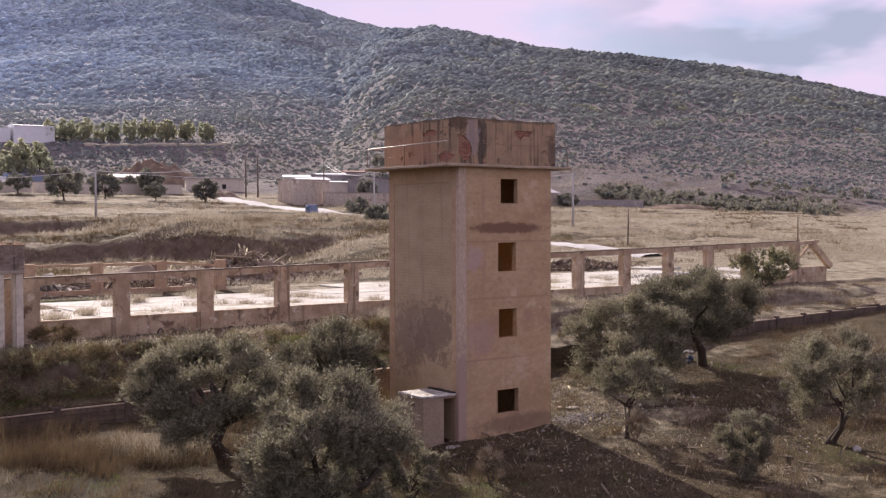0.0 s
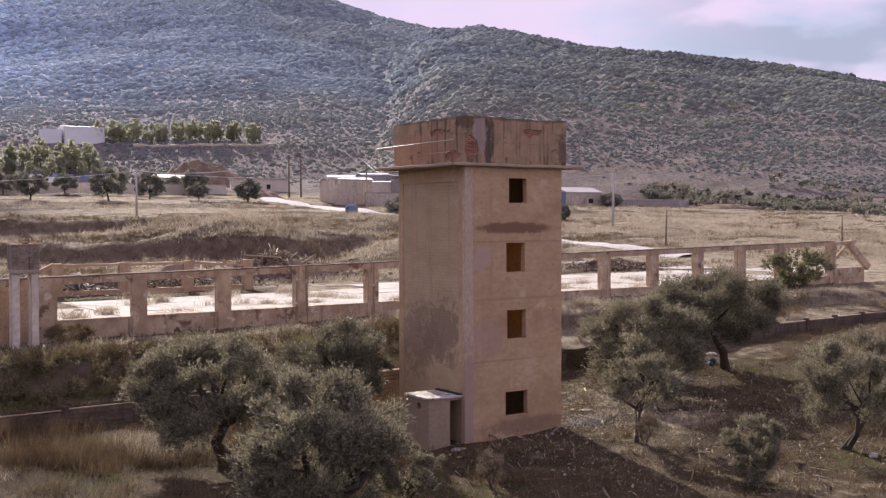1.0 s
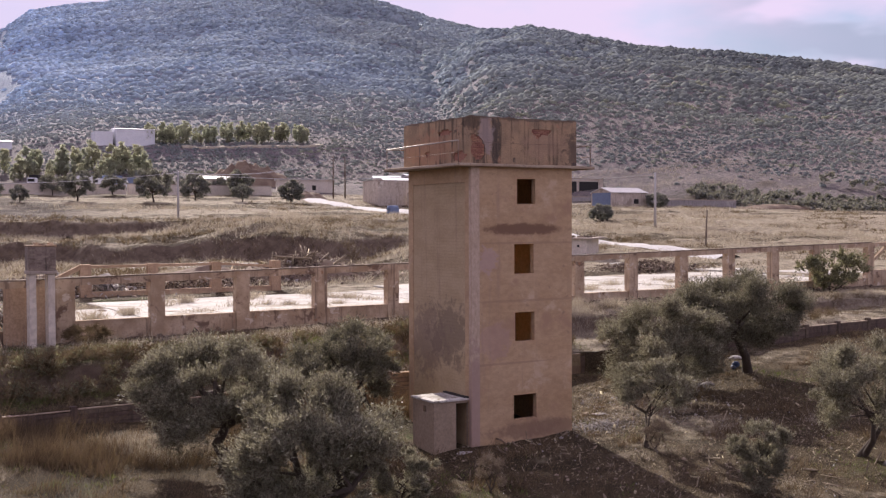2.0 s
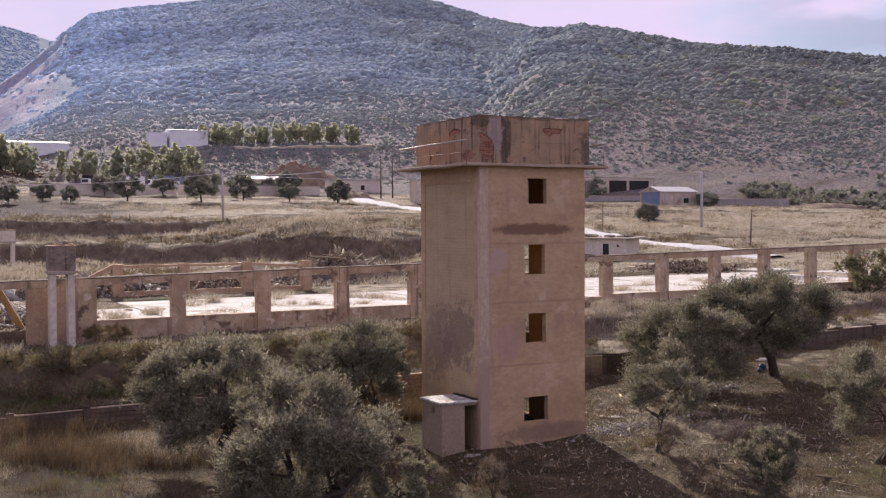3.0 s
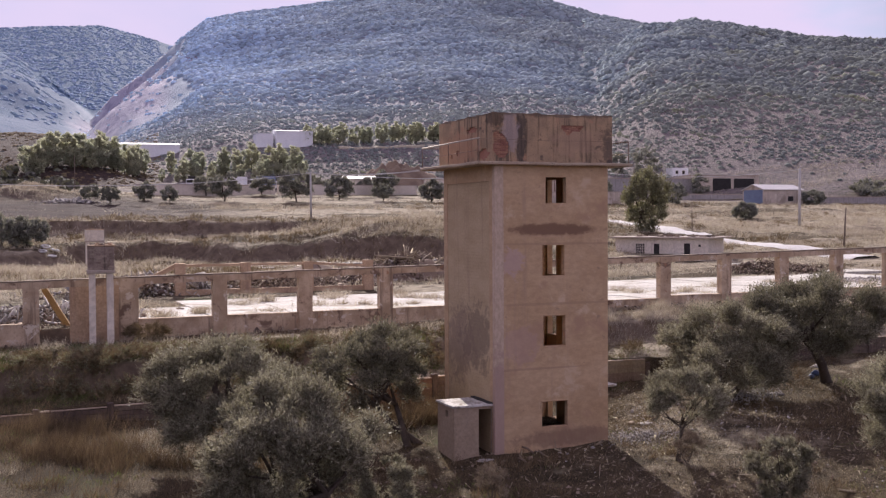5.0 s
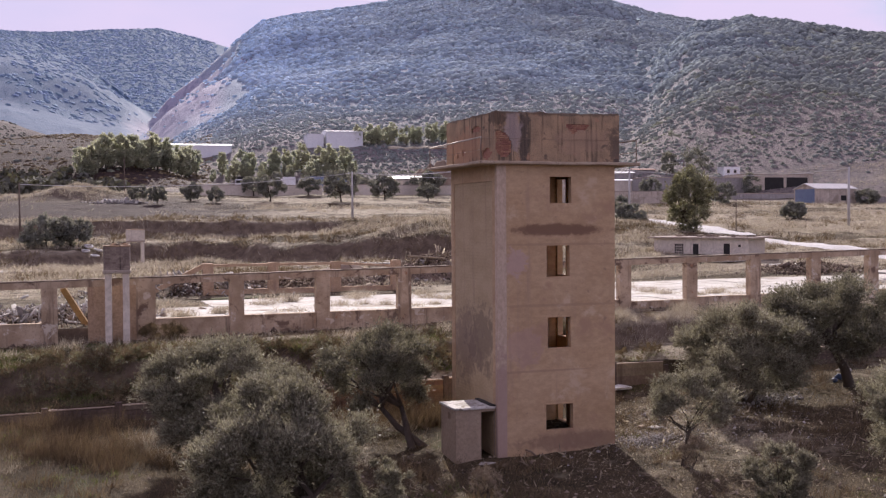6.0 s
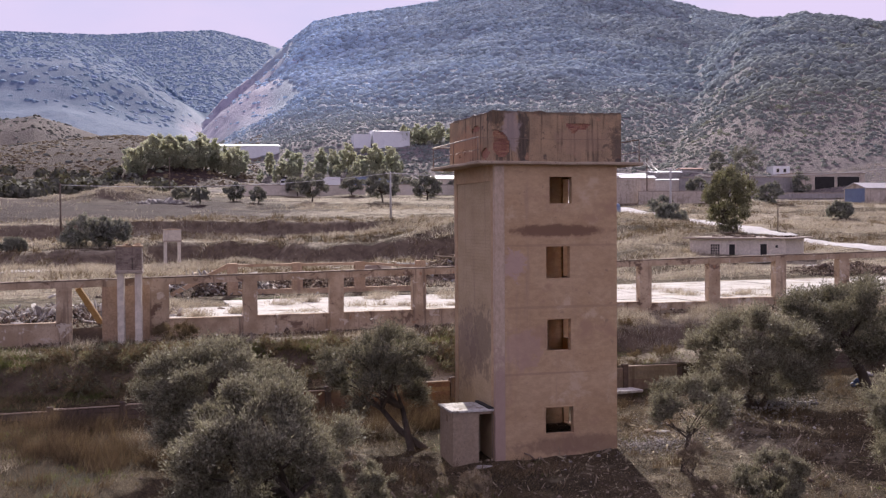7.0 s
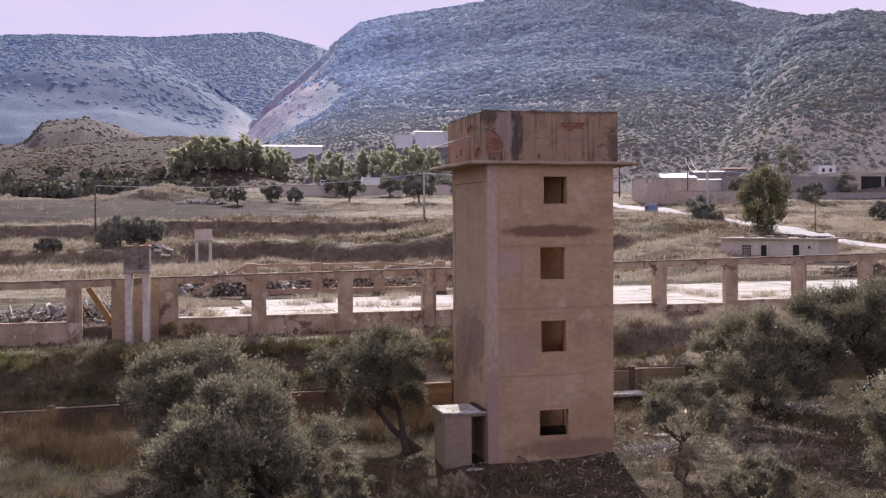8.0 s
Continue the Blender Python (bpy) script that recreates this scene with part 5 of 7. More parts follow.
make_tree("olive_tree", "open-crowned olive tree on bare ground", "tree", z_at(11.6, -9.1), (11.4, -9.3, 3.0), (2.4, 2.2, 1.7), 0.12, 70, 44600, (0.102, 0.035), 17, M["olive"], stems=2, slim=True)
make_tree("olive_bush", "upright bushy young olive without a visible trunk", "bush", z_at(5.1, -10.0), (5.1, -10.0, 1.35), (0.95, 0.9, 1.25), 0.05, 80, 29700, (0.089, 0.03), 18, M["olive"], stems=3, low=0.9, flat=1.0, slim=True)
make_tree("olive_bush", "low silvery olive shoots beside the shed", "bush", z_at(-6.4, -5.9), (-6.3, -5.9, 1.2), (1.15, 1.0, 1.1), 0.05, 38, 18600, (0.095, 0.03), 19, M["olive"], stems=3, low=0.9, flat=1.0, slim=True)
make_tree("dry_shrub", "dry greyish thorny shrub on bare earth", "bush", z_at(-2.35, -4.9), (-2.35, -4.9, 0.75), (0.62, 0.6, 0.5), 0.03, 22, 3500, (0.16, 0.012), 20, M["twig"], stems=3, low=0.9, flat=1.0)
make_tree("dry_shrub", "dry brown shrub at the young olive's foot", "bush", z_at(5.9, -4.1), (5.9, -4.1, 0.95), (0.6, 0.55, 0.5), 0.03, 20, 3000, (0.2, 0.012), 21, M["twig"], stems=3, low=0.9, flat=1.0)
make_tree("dry_shrub", "low brown dry weeds beside the stilts", "bush", z_at(-10.6, 17.6), (-10.5, 17.5, 3.75), (1.3, 0.8, 0.42), 0.03, 40, 6000, (0.22, 0.016), 22, M["weed"], stems=2, low=0.9, flat=1.0)
make_tree("broadleaf_bush", "yellowish-green bush growing against the ruined frame", "bush", z_at(43.0, 18.0), (43.2, 18.0, 5.6), (3.0, 1.9, 1.5), 0.06, 70, 7000, (0.22, 0.09), 23, M["broad"], stems=3, low=0.8)

# far trees along the field and the road
FIELD_TREES = [(21.9, 162.4, 5.2), (34.5, 159.1, 6.0), (48.7, 178.7, 5.4), (63.3, 164.1, 4.2), (35.7, 192.1, 4.0), (51.9, 208.9, 4.2), (63.6, 206, 4.2), (65.8, 198.6, 5.4),
               (52.6, 162.5, 3.4), (24.7, 196.5, 4.4), (11.3, 157, 2.9), (7.6, 162, 3.2), (0.8, 152, 3.2), (-1.9, 158.1, 3.0)]
protos = []
for k, (x, y, h) in enumerate(FIELD_TREES):
    if k < 4:
        z = ground_z(x, y)
        protos.append((h, make_tree("field_tree", "dark round-headed tree at the ploughed field's edge", "tree", (x, y, z - 0.05), (x, y, z + h * 0.52), (h * 0.56, h * 0.56, h * 0.46), 0.16, 75, 9000, (0.38, 0.18), 40 + k, M["cypress"], group="trees along the field", low=0.8)))
    else:
        h0, src = protos[k % 4]
        ob = copy_thing(src, pose(x, y, ground_z(x, y) - 0.05, 0, 0, 37 * k))
        ob.scale = (h / h0 * (0.9 + 0.05 * (k % 5)),) * 2 + (h / h0,)

z = ground_z(61, 82)
make_tree("roadside_tree", "tall ragged roadside tree behind the hut", "tree", (61, 82, z), (59.8, 81.8, z + 4.0), (3.3, 3.1, 4.4), 0.2, 80, 20000, (0.30, 0.12), 51, M["broad"], stems=2, low=1.2, flat=1.0)
for x, y, h, s in ((98, 111, 2.7, 53), (-16.6, 96.6, 3.6, 54), (-24, 93, 1.6, 55), (112, 152, 4.0, 56), (62, 100, 2.8, 57), (73, 124, 3.0, 58), (147.5, 151, 3.2, 59), (-13.6, 97, 3.2, 60), (147, 230, 6.0, 61), (151.7, 223, 9.0, 62), (151, 197, 6.0, 63), (121, 196, 4.0, 64)):
    z = ground_z(x, y)
    make_tree("round_bush", "dark green rounded bush on dry grass", "bush", (x, y, z - 0.05), (x, y, z + h * 0.45), (h * (0.85 if h < 5 else 0.45), h * (0.7 if h < 5 else 0.42), h * 0.52), 0.1, 60, 8000, (0.34, 0.15), s, M["cypress"], stems=2, low=1.2)

# poplars before the warehouses
poplars = []
rng = random.Random(77)
def poplar_row(spots, group):
    for x, y, h in spots:
        z = ground_z(x, y)
        if len(poplars) < 3:
            k = len(poplars)
            poplars.append((h, make_tree("poplar", "tall yellowing poplar in a windbreak row", "tree", (x, y, z - 0.1), (x, y, z + h * 0.55), (h * 0.21, h * 0.21, h * 0.5), 0.16, 80, 3400, (0.5, 0.26), 70 + k, M["poplar"], group=group, low=0.9, flat=1.0)))
        else:
            h0, src = poplars[rng.randrange(3)]
            ob = copy_thing(src, pose(x, y, z - 0.1, 0, 0, rng.uniform(0, 360)))
            ob.scale = (h / h0 * rng.uniform(0.9, 1.25),) * 2 + (h / h0,)
            ob["group"] = group


poplar_row([(-9 + 2.2 * k + rng.uniform(-1, 1), 269 + 2.1 * k + rng.uniform(-5, 5), rng.uniform(7.6, 10.2)) for k in range(16)], "poplars in the windbreak")
poplar_row([(-8 + 2.0 * k + rng.uniform(-1, 1), 277 + 2.0 * k + rng.uniform(-4, 4), rng.uniform(6.6, 9.6)) for k in range(18)], "poplars in the windbreak")
poplar_row([(34 + 2.5 * k + rng.uniform(-1.2, 1.2), 304 + rng.uniform(-6, 6), rng.uniform(5.5, 9)) for k in range(16)], "poplars in the windbreak")
poplar_row([(30 + 2.6 * k + rng.uniform(-1.2, 1.2), 294 + rng.uniform(-6, 6), rng.uniform(4, 6.5)) for k in range(18)], "poplars in the windbreak")
poplar_row([(88 + 3.0 * k + rng.uniform(-1, 1), 345 - 1.1 * k + rng.uniform(-4, 4), rng.uniform(5.4, 7.6)) for k in range(18)], "poplars on the slope")
poplar_row([(87 + 2.9 * k + rng.uniform(-1, 1), 349 - 1.1 * k + rng.uniform(-3, 3), rng.uniform(4.4, 6.2)) for k in range(19)], "poplars on the slope")


# ---- scrub of the hills, one mesh of many small shrubs ----
def crowns(name, x, y, size, rng, mat, label, pieces=9, tall=0.85, share=None, puff=0.3):
    """Round shrubs, each a ragged ball of leafy sprays."""
    n = len(x)
    z = height(x, y)
    d = rng.normal(size=(n, pieces, 3))
    d[..., 2] = np.abs(d[..., 2]) * 0.9 - 0.25
    d /= np.linalg.norm(d, axis=2)[..., None]
    q = d * size[:, None, None] * rng.uniform(0.6, 1.0, (n, pieces, 1)) * np.array([1, 1, tall])
    q = q + np.stack([x, y, z + size * tall * 0.45], -1)[:, None]
    face = d + rng.normal(size=d.shape) * 0.45
    face /= np.linalg.norm(face, axis=2)[..., None]
    u = np.cross(face, rng.normal(size=d.shape))
    u /= np.linalg.norm(u, axis=2)[..., None] + 1e-9
    w = np.cross(face, u)
    k = size[:, None, None] * rng.uniform(0.45, 0.8, (n, pieces, 1)) * (6 / pieces) ** 0.4
    r1, r2 = rng.uniform(0.6, 1.2, (2, n, pieces, 1))
    v = np.stack([q + u * k * r1, q + w * k * r2, q - u * k, q - w * k], 2).reshape(-1, 3)
    ob = raw_mesh(name, v, np.arange(len(v)).reshape(-1, 4), mat, smooth=True)
    soft = d * puff + np.array([0, -0.12, 1 - 0.75 * puff]) + rng.normal(size=d.shape) * 0.08
    soft /= np.linalg.norm(soft, axis=2)[..., None]
    ob.data.normals_split_custom_set_from_vertices(np.repeat(soft.reshape(-1, 3), 4, axis=0).astype(np.float32))
    return tagged(ob, label=label, category="scrub", kind="stuff")


def domes(name, x, y, size, rng, mat, label, tall=0.6, share=None, sides=5, hug=False):
    """Far shrubs and trees of a closed wood: small uneven rounded crowns, rooted in the slope."""
    n = len(x)
    tall = np.full(n, 1.0) * tall
    z = height(x, y)
    a = rng.uniform(0, 2 * np.pi, (n, 1)) + np.arange(sides)[None] * 2 * np.pi / sides
    rings = []
    # Crowns sunk and flattened to soften their shading, standing in for haze.
    for wide, up in ((1.0, -0.5), (0.82, 0.36)):
        r = size[:, None] * wide * rng.uniform(0.72, 1.22, (n, sides))
        px, py = x[:, None] + r * np.cos(a + up), y[:, None] + r * np.sin(a + up)
        zz = (height(px, py) if hug else z[:, None]) + (size * tall)[:, None] * (up + rng.uniform(-0.16, 0.16, (n, sides)))
        rings.append(np.stack([px, py, zz], -1))
    top = np.stack([x + size * rng.uniform(-0.25, 0.25, n), y + size * rng.uniform(-0.25, 0.25, n), z + size * tall * rng.uniform(0.75, 1.05, n)], -1)[:, None]
    v = np.concatenate(rings + [top], 1)
    f = []
    for k in range(sides):
        j = (k + 1) % sides
        f += [(k, j, sides + k), (j, sides + j, sides + k), (sides + k, sides + j, 2 * sides)]
    per = 2 * sides + 1
    faces = np.array(f)[None] + (np.arange(n) * per)[:, None, None]
    ob = raw_mesh(name, v.reshape(-1, 3), faces.reshape(-1, 3), mat, smooth=True)
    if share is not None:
        attr = ob.data.attributes.new("haze_tint", "FLOAT", "POINT")
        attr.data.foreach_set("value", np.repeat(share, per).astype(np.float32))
    return tagged(ob, label=label, category="scrub", kind="stuff")


def build_scrub():
    rng = np.random.default_rng(91)
    n = 120000
    az = np.radians(rng.uniform(-12, 64, n))
    r = np.sqrt(rng.uniform(300 ** 2, 1120 ** 2, n))
    x, y = HUB[0] + r * np.sin(az), HUB[1] + r * np.cos(az)
    z = height(x, y)
    lift = z - (9.2 + np.maximum(0, 0.068 * (y - 60)) - 0.6)
    dens = (0.75 * smooth(-3, 0, lift) + 0.25 * smooth(0, 26, lift)) * (0.8 + 1.3 * fbm(x / 55, y / 55, 95, 4)) + 0.4 * smooth(25, 70, lift)
    dens = np.maximum(dens, 0.7 * smooth(-3, 0, lift))
    deg = np.degrees(az)
    dens = np.where((deg < 7) & (r < 470) | (deg < 4) & (r < 650), dens * 0.08, dens)
    dens = np.where((deg > 3) & (deg < 8.8 + 2 * fbm(x / 60, y / 60, 87, 4)) & (r > 600), dens * 0.03, dens)
    dens = np.where((deg < 3.6) & (r > 640), 0, dens)
    dens = np.where(deg > 30, dens * 0.8, dens)
    dens = np.where((deg > 33.5) & (r > 730), 0, dens)
    foot = np.interp(deg, [30, 41.6, 50.3, 57.2, 64], [300, 333, 326, 312, 300])
    dens = np.where((deg > 36) & (r < foot + 8 * fbm(x / 12, y / 12, 96, 3)), 0.06, dens)
    keep = rng.uniform(0, 1, n) < np.clip(dens, 0, 1)
    x, y, r, lift = x[keep], y[keep], r[keep], lift[keep]
    big = smooth(8, 55, lift)
    size = rng.uniform(0.55, 1.15, len(x)) * (1 + 1.55 * big) * (0.85 + 0.5 * rng.uniform(0, 1, len(x)) ** 4) * (0.9 + r / 4000)
    domes("hill_scrub", x, y, size, rng, M["shrub"], "evergreen scrub covering the hills, tinted grey-blue as haze", share=haze_share(x, y), tall=0.56 + 0.14 * smooth(24, 32, np.degrees(np.arctan2(x - HUB[0], y - HUB[1]))))
    # low bushes between them on the foot of the slope
    n = 56000
    az = np.radians(rng.uniform(8, 62, n))
    r = np.sqrt(rng.uniform(292 ** 2, 600 ** 2, n))
    x, y = HUB[0] + r * np.sin(az), HUB[1] + r * np.cos(az)
    lift = height(x, y) - (9.2 + np.maximum(0, 0.068 * (y - 60)) - 0.6)
    foot = np.interp(np.degrees(az), [30, 41.6, 50.3, 57.2, 64], [300, 333, 326, 312, 300])
    keep = rng.uniform(0, 1, n) < np.clip(0.5 + 1.2 * fbm(x / 22, y / 22, 99, 3), 0.1, 1) * smooth(-3, 0, lift) * (1 - 0.8 * smooth(25, 50, lift)) * (r > foot)
    x, y = x[keep], y[keep]
    domes("low_scrub", x, y, rng.uniform(0.3, 0.8, len(x)), rng, M["shrub"], "low thorny bushes on the foot of the hill", share=0.7 * haze_share(x, y), tall=0.8, sides=4)
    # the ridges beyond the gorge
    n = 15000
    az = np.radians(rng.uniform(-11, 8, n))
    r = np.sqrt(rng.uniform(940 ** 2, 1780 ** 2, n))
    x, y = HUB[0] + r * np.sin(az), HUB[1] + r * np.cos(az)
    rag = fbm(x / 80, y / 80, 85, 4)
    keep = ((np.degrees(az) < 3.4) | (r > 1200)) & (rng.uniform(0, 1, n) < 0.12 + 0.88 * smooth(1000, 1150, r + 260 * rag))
    domes("gorge_scrub", x[keep], y[keep], rng.uniform(1.6, 4.2, keep.sum()), rng, M["haze_ridge"], "scrub on the ridges beyond the gorge, coloured blue-grey as haze", tall=0.3, sides=4, hug=True)
    # dark low growth on the mound left of the gorge, added to deepen its shade
    n = 9000
    az = np.radians(rng.uniform(-13, 8, n))
    r = np.sqrt(rng.uniform(292 ** 2, 500 ** 2, n))
    x, y = HUB[0] + r * np.sin(az), HUB[1] + r * np.cos(az)
    keep = rng.uniform(0, 1, n) < np.clip(0.55 + 1.4 * fbm(x / 20, y / 20, 155, 3), 0.1, 1)
    domes("mound_scrub", x[keep], y[keep], rng.uniform(0.35, 1.0, keep.sum()), rng, M["weed"], "low brown growth covering the mound before the gorge", tall=0.5, sides=4)
    # scattered bushes on the brown bluff
    n = 2600
    az = np.radians(rng.uniform(-13, 4, n))
    r = np.sqrt(rng.uniform(470 ** 2, 680 ** 2, n))
    x, y = HUB[0] + r * np.sin(az), HUB[1] + r * np.cos(az)
    keep = rng.uniform(0, 1, n) < np.clip(0.4 + 1.6 * fbm(x / 25, y / 25, 156, 3), 0.05, 1)
    domes("bluff_scrub", x[keep], y[keep], rng.uniform(0.4, 1.5, keep.sum()), rng, M["wild_olive"], "dark bushes scattered over the brown bluff", tall=0.6, sides=4, hug=True)
    # wild olives on the waste ground beyond the mound
    n = 420
    x, y = rng.uniform(-85, 0, n), rng.uniform(184, 272, n)
    keep = rng.uniform(0, 1, n) < np.clip(0.75 + 1.6 * fbm(x / 14, y / 14, 98, 3), 0.1, 1)
    x, y = x[keep], y[keep]
    crowns("waste_shrubs", x, y, rng.uniform(1.0, 2.5, len(x)), rng, M["wild_olive"], "dark wild olives and shrubs on waste ground", pieces=60, tall=0.9, puff=1.0)


build_scrub()


def build_grove():
    """Orchard of small olives on the slope, and a looser row above it."""
    rng = np.random.default_rng(97)
    vs, fs, n = [], [], 0
    spots = []
    for i in range(34):
        u = i / 33
        for j in range(5):
            w = j / 4
            x = 186 + 10 * u + (7 + 24 * u) * w + rng.uniform(-0.8, 0.8)
            y = 181 - 66 * u + (4 + 16 * u) * w + rng.uniform(-0.8, 0.8)
            if rng.uniform() < 0.9:
                spots.append((x, y, rng.uniform(0.8, 1.3)))
    for i in range(22):
        spots.append((226 + 0.9 * i + rng.uniform(-2, 2), 172 - 2.6 * i + rng.uniform(-3, 3), rng.uniform(1.1, 2.0)))
    for x, y, h in spots:
        z = float(height(np.array([x]), np.array([y]))[0])
        centres = np.array([x, y, z + h * 0.95]) + rng.normal(size=(5, 3)) * np.array([0.75, 0.75, 0.35]) * h * 0.55
        v, f = leaf_cloud(rng, centres, np.full(5, h * 0.55), 110, 0.75, 0.4)
        vs.append(v)
        fs.append(f + n)
        n += len(v)
        s = 0.12
        v = np.array([(x - s, y - s, z - 0.2), (x + s, y - s, z - 0.2), (x + s * 0.6, y, z + h), (x - s * 0.6, y, z + h)])
    ob = raw_mesh("olive_grove", np.concatenate(vs), np.concatenate(fs), M["cypress"])
    tagged(ob, label="orchard of small olives in rows on the hill's foot", category="orchard", kind="stuff")


build_grove()


# ---- grass ----
def blades(rng, x, y, count, height_m, width, spread_m, lean=0.35, zoff=0.0):
    """`count` blades in a tuft at each x, y."""
    n = len(x)
    bx = np.repeat(x, count) + rng.normal(size=n * count) * np.repeat(spread_m, count)
    by = np.repeat(y, count) + rng.normal(size=n * count) * np.repeat(spread_m, count)
    bz = height(bx, by) + zoff - 0.02
    h = np.repeat(height_m, count) * rng.uniform(0.45, 1.1, n * count)
    a = rng.uniform(0, 2 * np.pi, n * count)
    w = np.repeat(width, count) * rng.uniform(0.6, 1.3, n * count)
    dx, dy = np.cos(a) * w, np.sin(a) * w
    lx = rng.normal(size=n * count) * lean * h + 0.1 * h
    ly = rng.normal(size=n * count) * lean * h
    v = np.stack([np.stack([bx - dx, by - dy, bz], -1), np.stack([bx + dx, by + dy, bz], -1), np.stack([bx + lx, by + ly, bz + h], -1)], 1)
    return v.reshape(-1, 3), np.arange(n * count * 3).reshape(-1, 3)


def scatter(rng, n, area, mask):
    x, y = rng.uniform(area[0], area[1], n), rng.uniform(area[2], area[3], n)
    keep = rng.uniform(0, 1, n) < mask(x, y)
    return x[keep], y[keep]


def off_things(x, y):
    """1 on open soil, 0 under the tower, the shed and the floors."""
    bad = ((x > -1.7) & (x < 5.4) & (y > -0.3) & (y < 5.6)) | ((y > 19.0) & (y < 40) & (x > -11.5) & (x < 52)) | (np.abs(y - 8.95) < 0.25)
    return np.where(bad, 0.0, 1.0)


def off_road(x, y):
    """0 on the track, 1 beside it."""
    mid = np.interp(y, [50, 66, 86, 108.5, 134, 158, 172, 190.7], [67, 64.3, 66, 69.5, 70.4, 71.5, 73, 77.6])
    return np.where((np.abs(x - mid) < 3.6) & (y > 48) & (y < 192), 0.0, 1.0)


def not_steep(x, y):
    """Low on the bare faces of the banks."""
    return np.where(height(x, y + 0.8) - height(x, y - 0.8) > 0.5, 0.22, 1.0)


def build_grass():
    rng = np.random.default_rng(101)
    # yard: patches of straw, thicker to the west
    x, y = scatter(rng, 26000, (-32, 45, -22, 8.8), lambda x, y: off_things(x, y) * np.clip(0.16 + 1.5 * fbm(x / 4, y / 4, 111, 3) + 0.2 * (x < -10) + 0.15 * (x > 14) - 0.5 * np.exp(-(((x - 3) / 5) ** 2 + ((y + 4) / 5) ** 2)), 0.02, 1))
    hgt = rng.uniform(0.08, 0.38, len(x)) * (1 + 0.3 * (x < -10))
    v, f = blades(rng, x, y, 12, hgt, np.full(len(x), 0.009), 0.12 + 0.4 * hgt, lean=0.55)
    tagged(raw_mesh("yard_straw", v, f, M["weed"]), label="dry brown grass tufts in the yard", category="grass", kind="stuff")
    # tall pale clumps
    x, y = scatter(rng, 900, (-30, 40, -14, 8.7), lambda x, y: off_things(x, y) * np.clip(2.2 * fbm(x / 5 + 20, y / 5, 113, 3) - 0.2 + 0.25 * (x < -10), 0, 1))
    v, f = blades(rng, x, y, 60, rng.uniform(0.25, 0.65, len(x)), np.full(len(x), 0.007), np.full(len(x), 0.24), lean=0.6)
    tagged(raw_mesh("tall_straw", v, f, M["straw"]), label="tall pale dry grass clumps", category="grass", kind="stuff")
    # terrace and bank before the ruin
    x, y = scatter(rng, 14000, (-34, 62, 9.2, 19.0), lambda x, y: np.clip(0.55 + 0.9 * fbm(x / 4, y / 4, 117, 3), 0.05, 1) * np.where(x > 10, 0.4, 1))
    hgt = rng.uniform(0.08, 0.26, len(x))
    v, f = blades(rng, x, y, 12, hgt, np.full(len(x), 0.012), 0.15 + 0.35 * hgt, lean=0.7)
    tagged(raw_mesh("bank_weeds", v, f, M["weed"]), label="rank brown weeds on the bank before the ruin", category="weeds", kind="stuff")
    x, y = scatter(rng, 2600, (-34, 62, 12.5, 19.0), lambda x, y: np.clip(0.35 + 1.6 * fbm(x / 5, y / 5, 119, 3), 0, 1))
    v, f = blades(rng, x, y, 22, rng.uniform(0.2, 0.6, len(x)), np.full(len(x), 0.011), np.full(len(x), 0.26), lean=0.5)
    tagged(raw_mesh("bank_straw", v, f, M["straw"]), label="pale straw tufts at the ruin's foot", category="grass", kind="stuff")
    # tall rust-brown growth over the yard, thickest to the west
    x, y = scatter(rng, 4200, (-32, 34, -20, 8.6), lambda x, y: off_things(x, y) * np.clip(-0.12 + 2.6 * fbm(x / 2.0 + 31, y / 2.0, 141, 3) + 0.4 * smooth(-7, -13, x) - 0.3 * np.exp(-(((x - 3) / 5) ** 2 + ((y + 4) / 5) ** 2)), 0, 1))
    size = rng.uniform(0.3, 0.95, len(x)) * (0.75 + 0.35 * (x < -9))
    v, f = blades(rng, x, y, 46, size, np.full(len(x), 0.011), size * 0.42, lean=0.45)
    tagged(raw_mesh("rusty_weeds", v, f, M["rust_weed"]), label="tall rust-brown dry weeds in the yard", category="weeds", kind="stuff")
    x, y = scatter(rng, 260, (-7, 2, 5.5, 8.7), lambda x, y: off_things(x, y) * 0.8)
    v, f = blades(rng, x, y, 50, rng.uniform(0.5, 1.2, len(x)), np.full(len(x), 0.011), np.full(len(x), 0.28), lean=0.4)
    tagged(raw_mesh("rusty_weeds", v, f, M["rust_weed"]), label="orange-brown weeds against the terrace wall", category="weeds", kind="stuff")
    # thickets of tall weeds before the terrace wall
    x, y = scatter(rng, 420, (-26, -8.5, 2.5, 8.6), lambda x, y: np.clip(0.35 + 2.2 * fbm(x / 2.5, y / 2.5, 161, 3), 0, 1))
    size = rng.uniform(0.5, 1.15, len(x))
    v, f = blades(rng, x, y, 150, size, np.full(len(x), 0.009), size * 0.38, lean=0.4)
    tagged(raw_mesh("weed_thicket", v, f, M["rust_weed"]), label="waist-high rust-brown weed thickets before the terrace wall", category="weeds", kind="stuff")
    # green grass on the terrace bank and in the yard's damp corner
    x, y = scatter(rng, 600, (-26, -8, 10.0, 16.5), lambda x, y: np.clip(3.4 * fbm(x / 3.2, y / 2.2, 163, 3) - 0.15, 0, 1))
    v, f = blades(rng, x, y, 70, rng.uniform(0.12, 0.32, len(x)), np.full(len(x), 0.011), np.full(len(x), 0.2), lean=0.6)
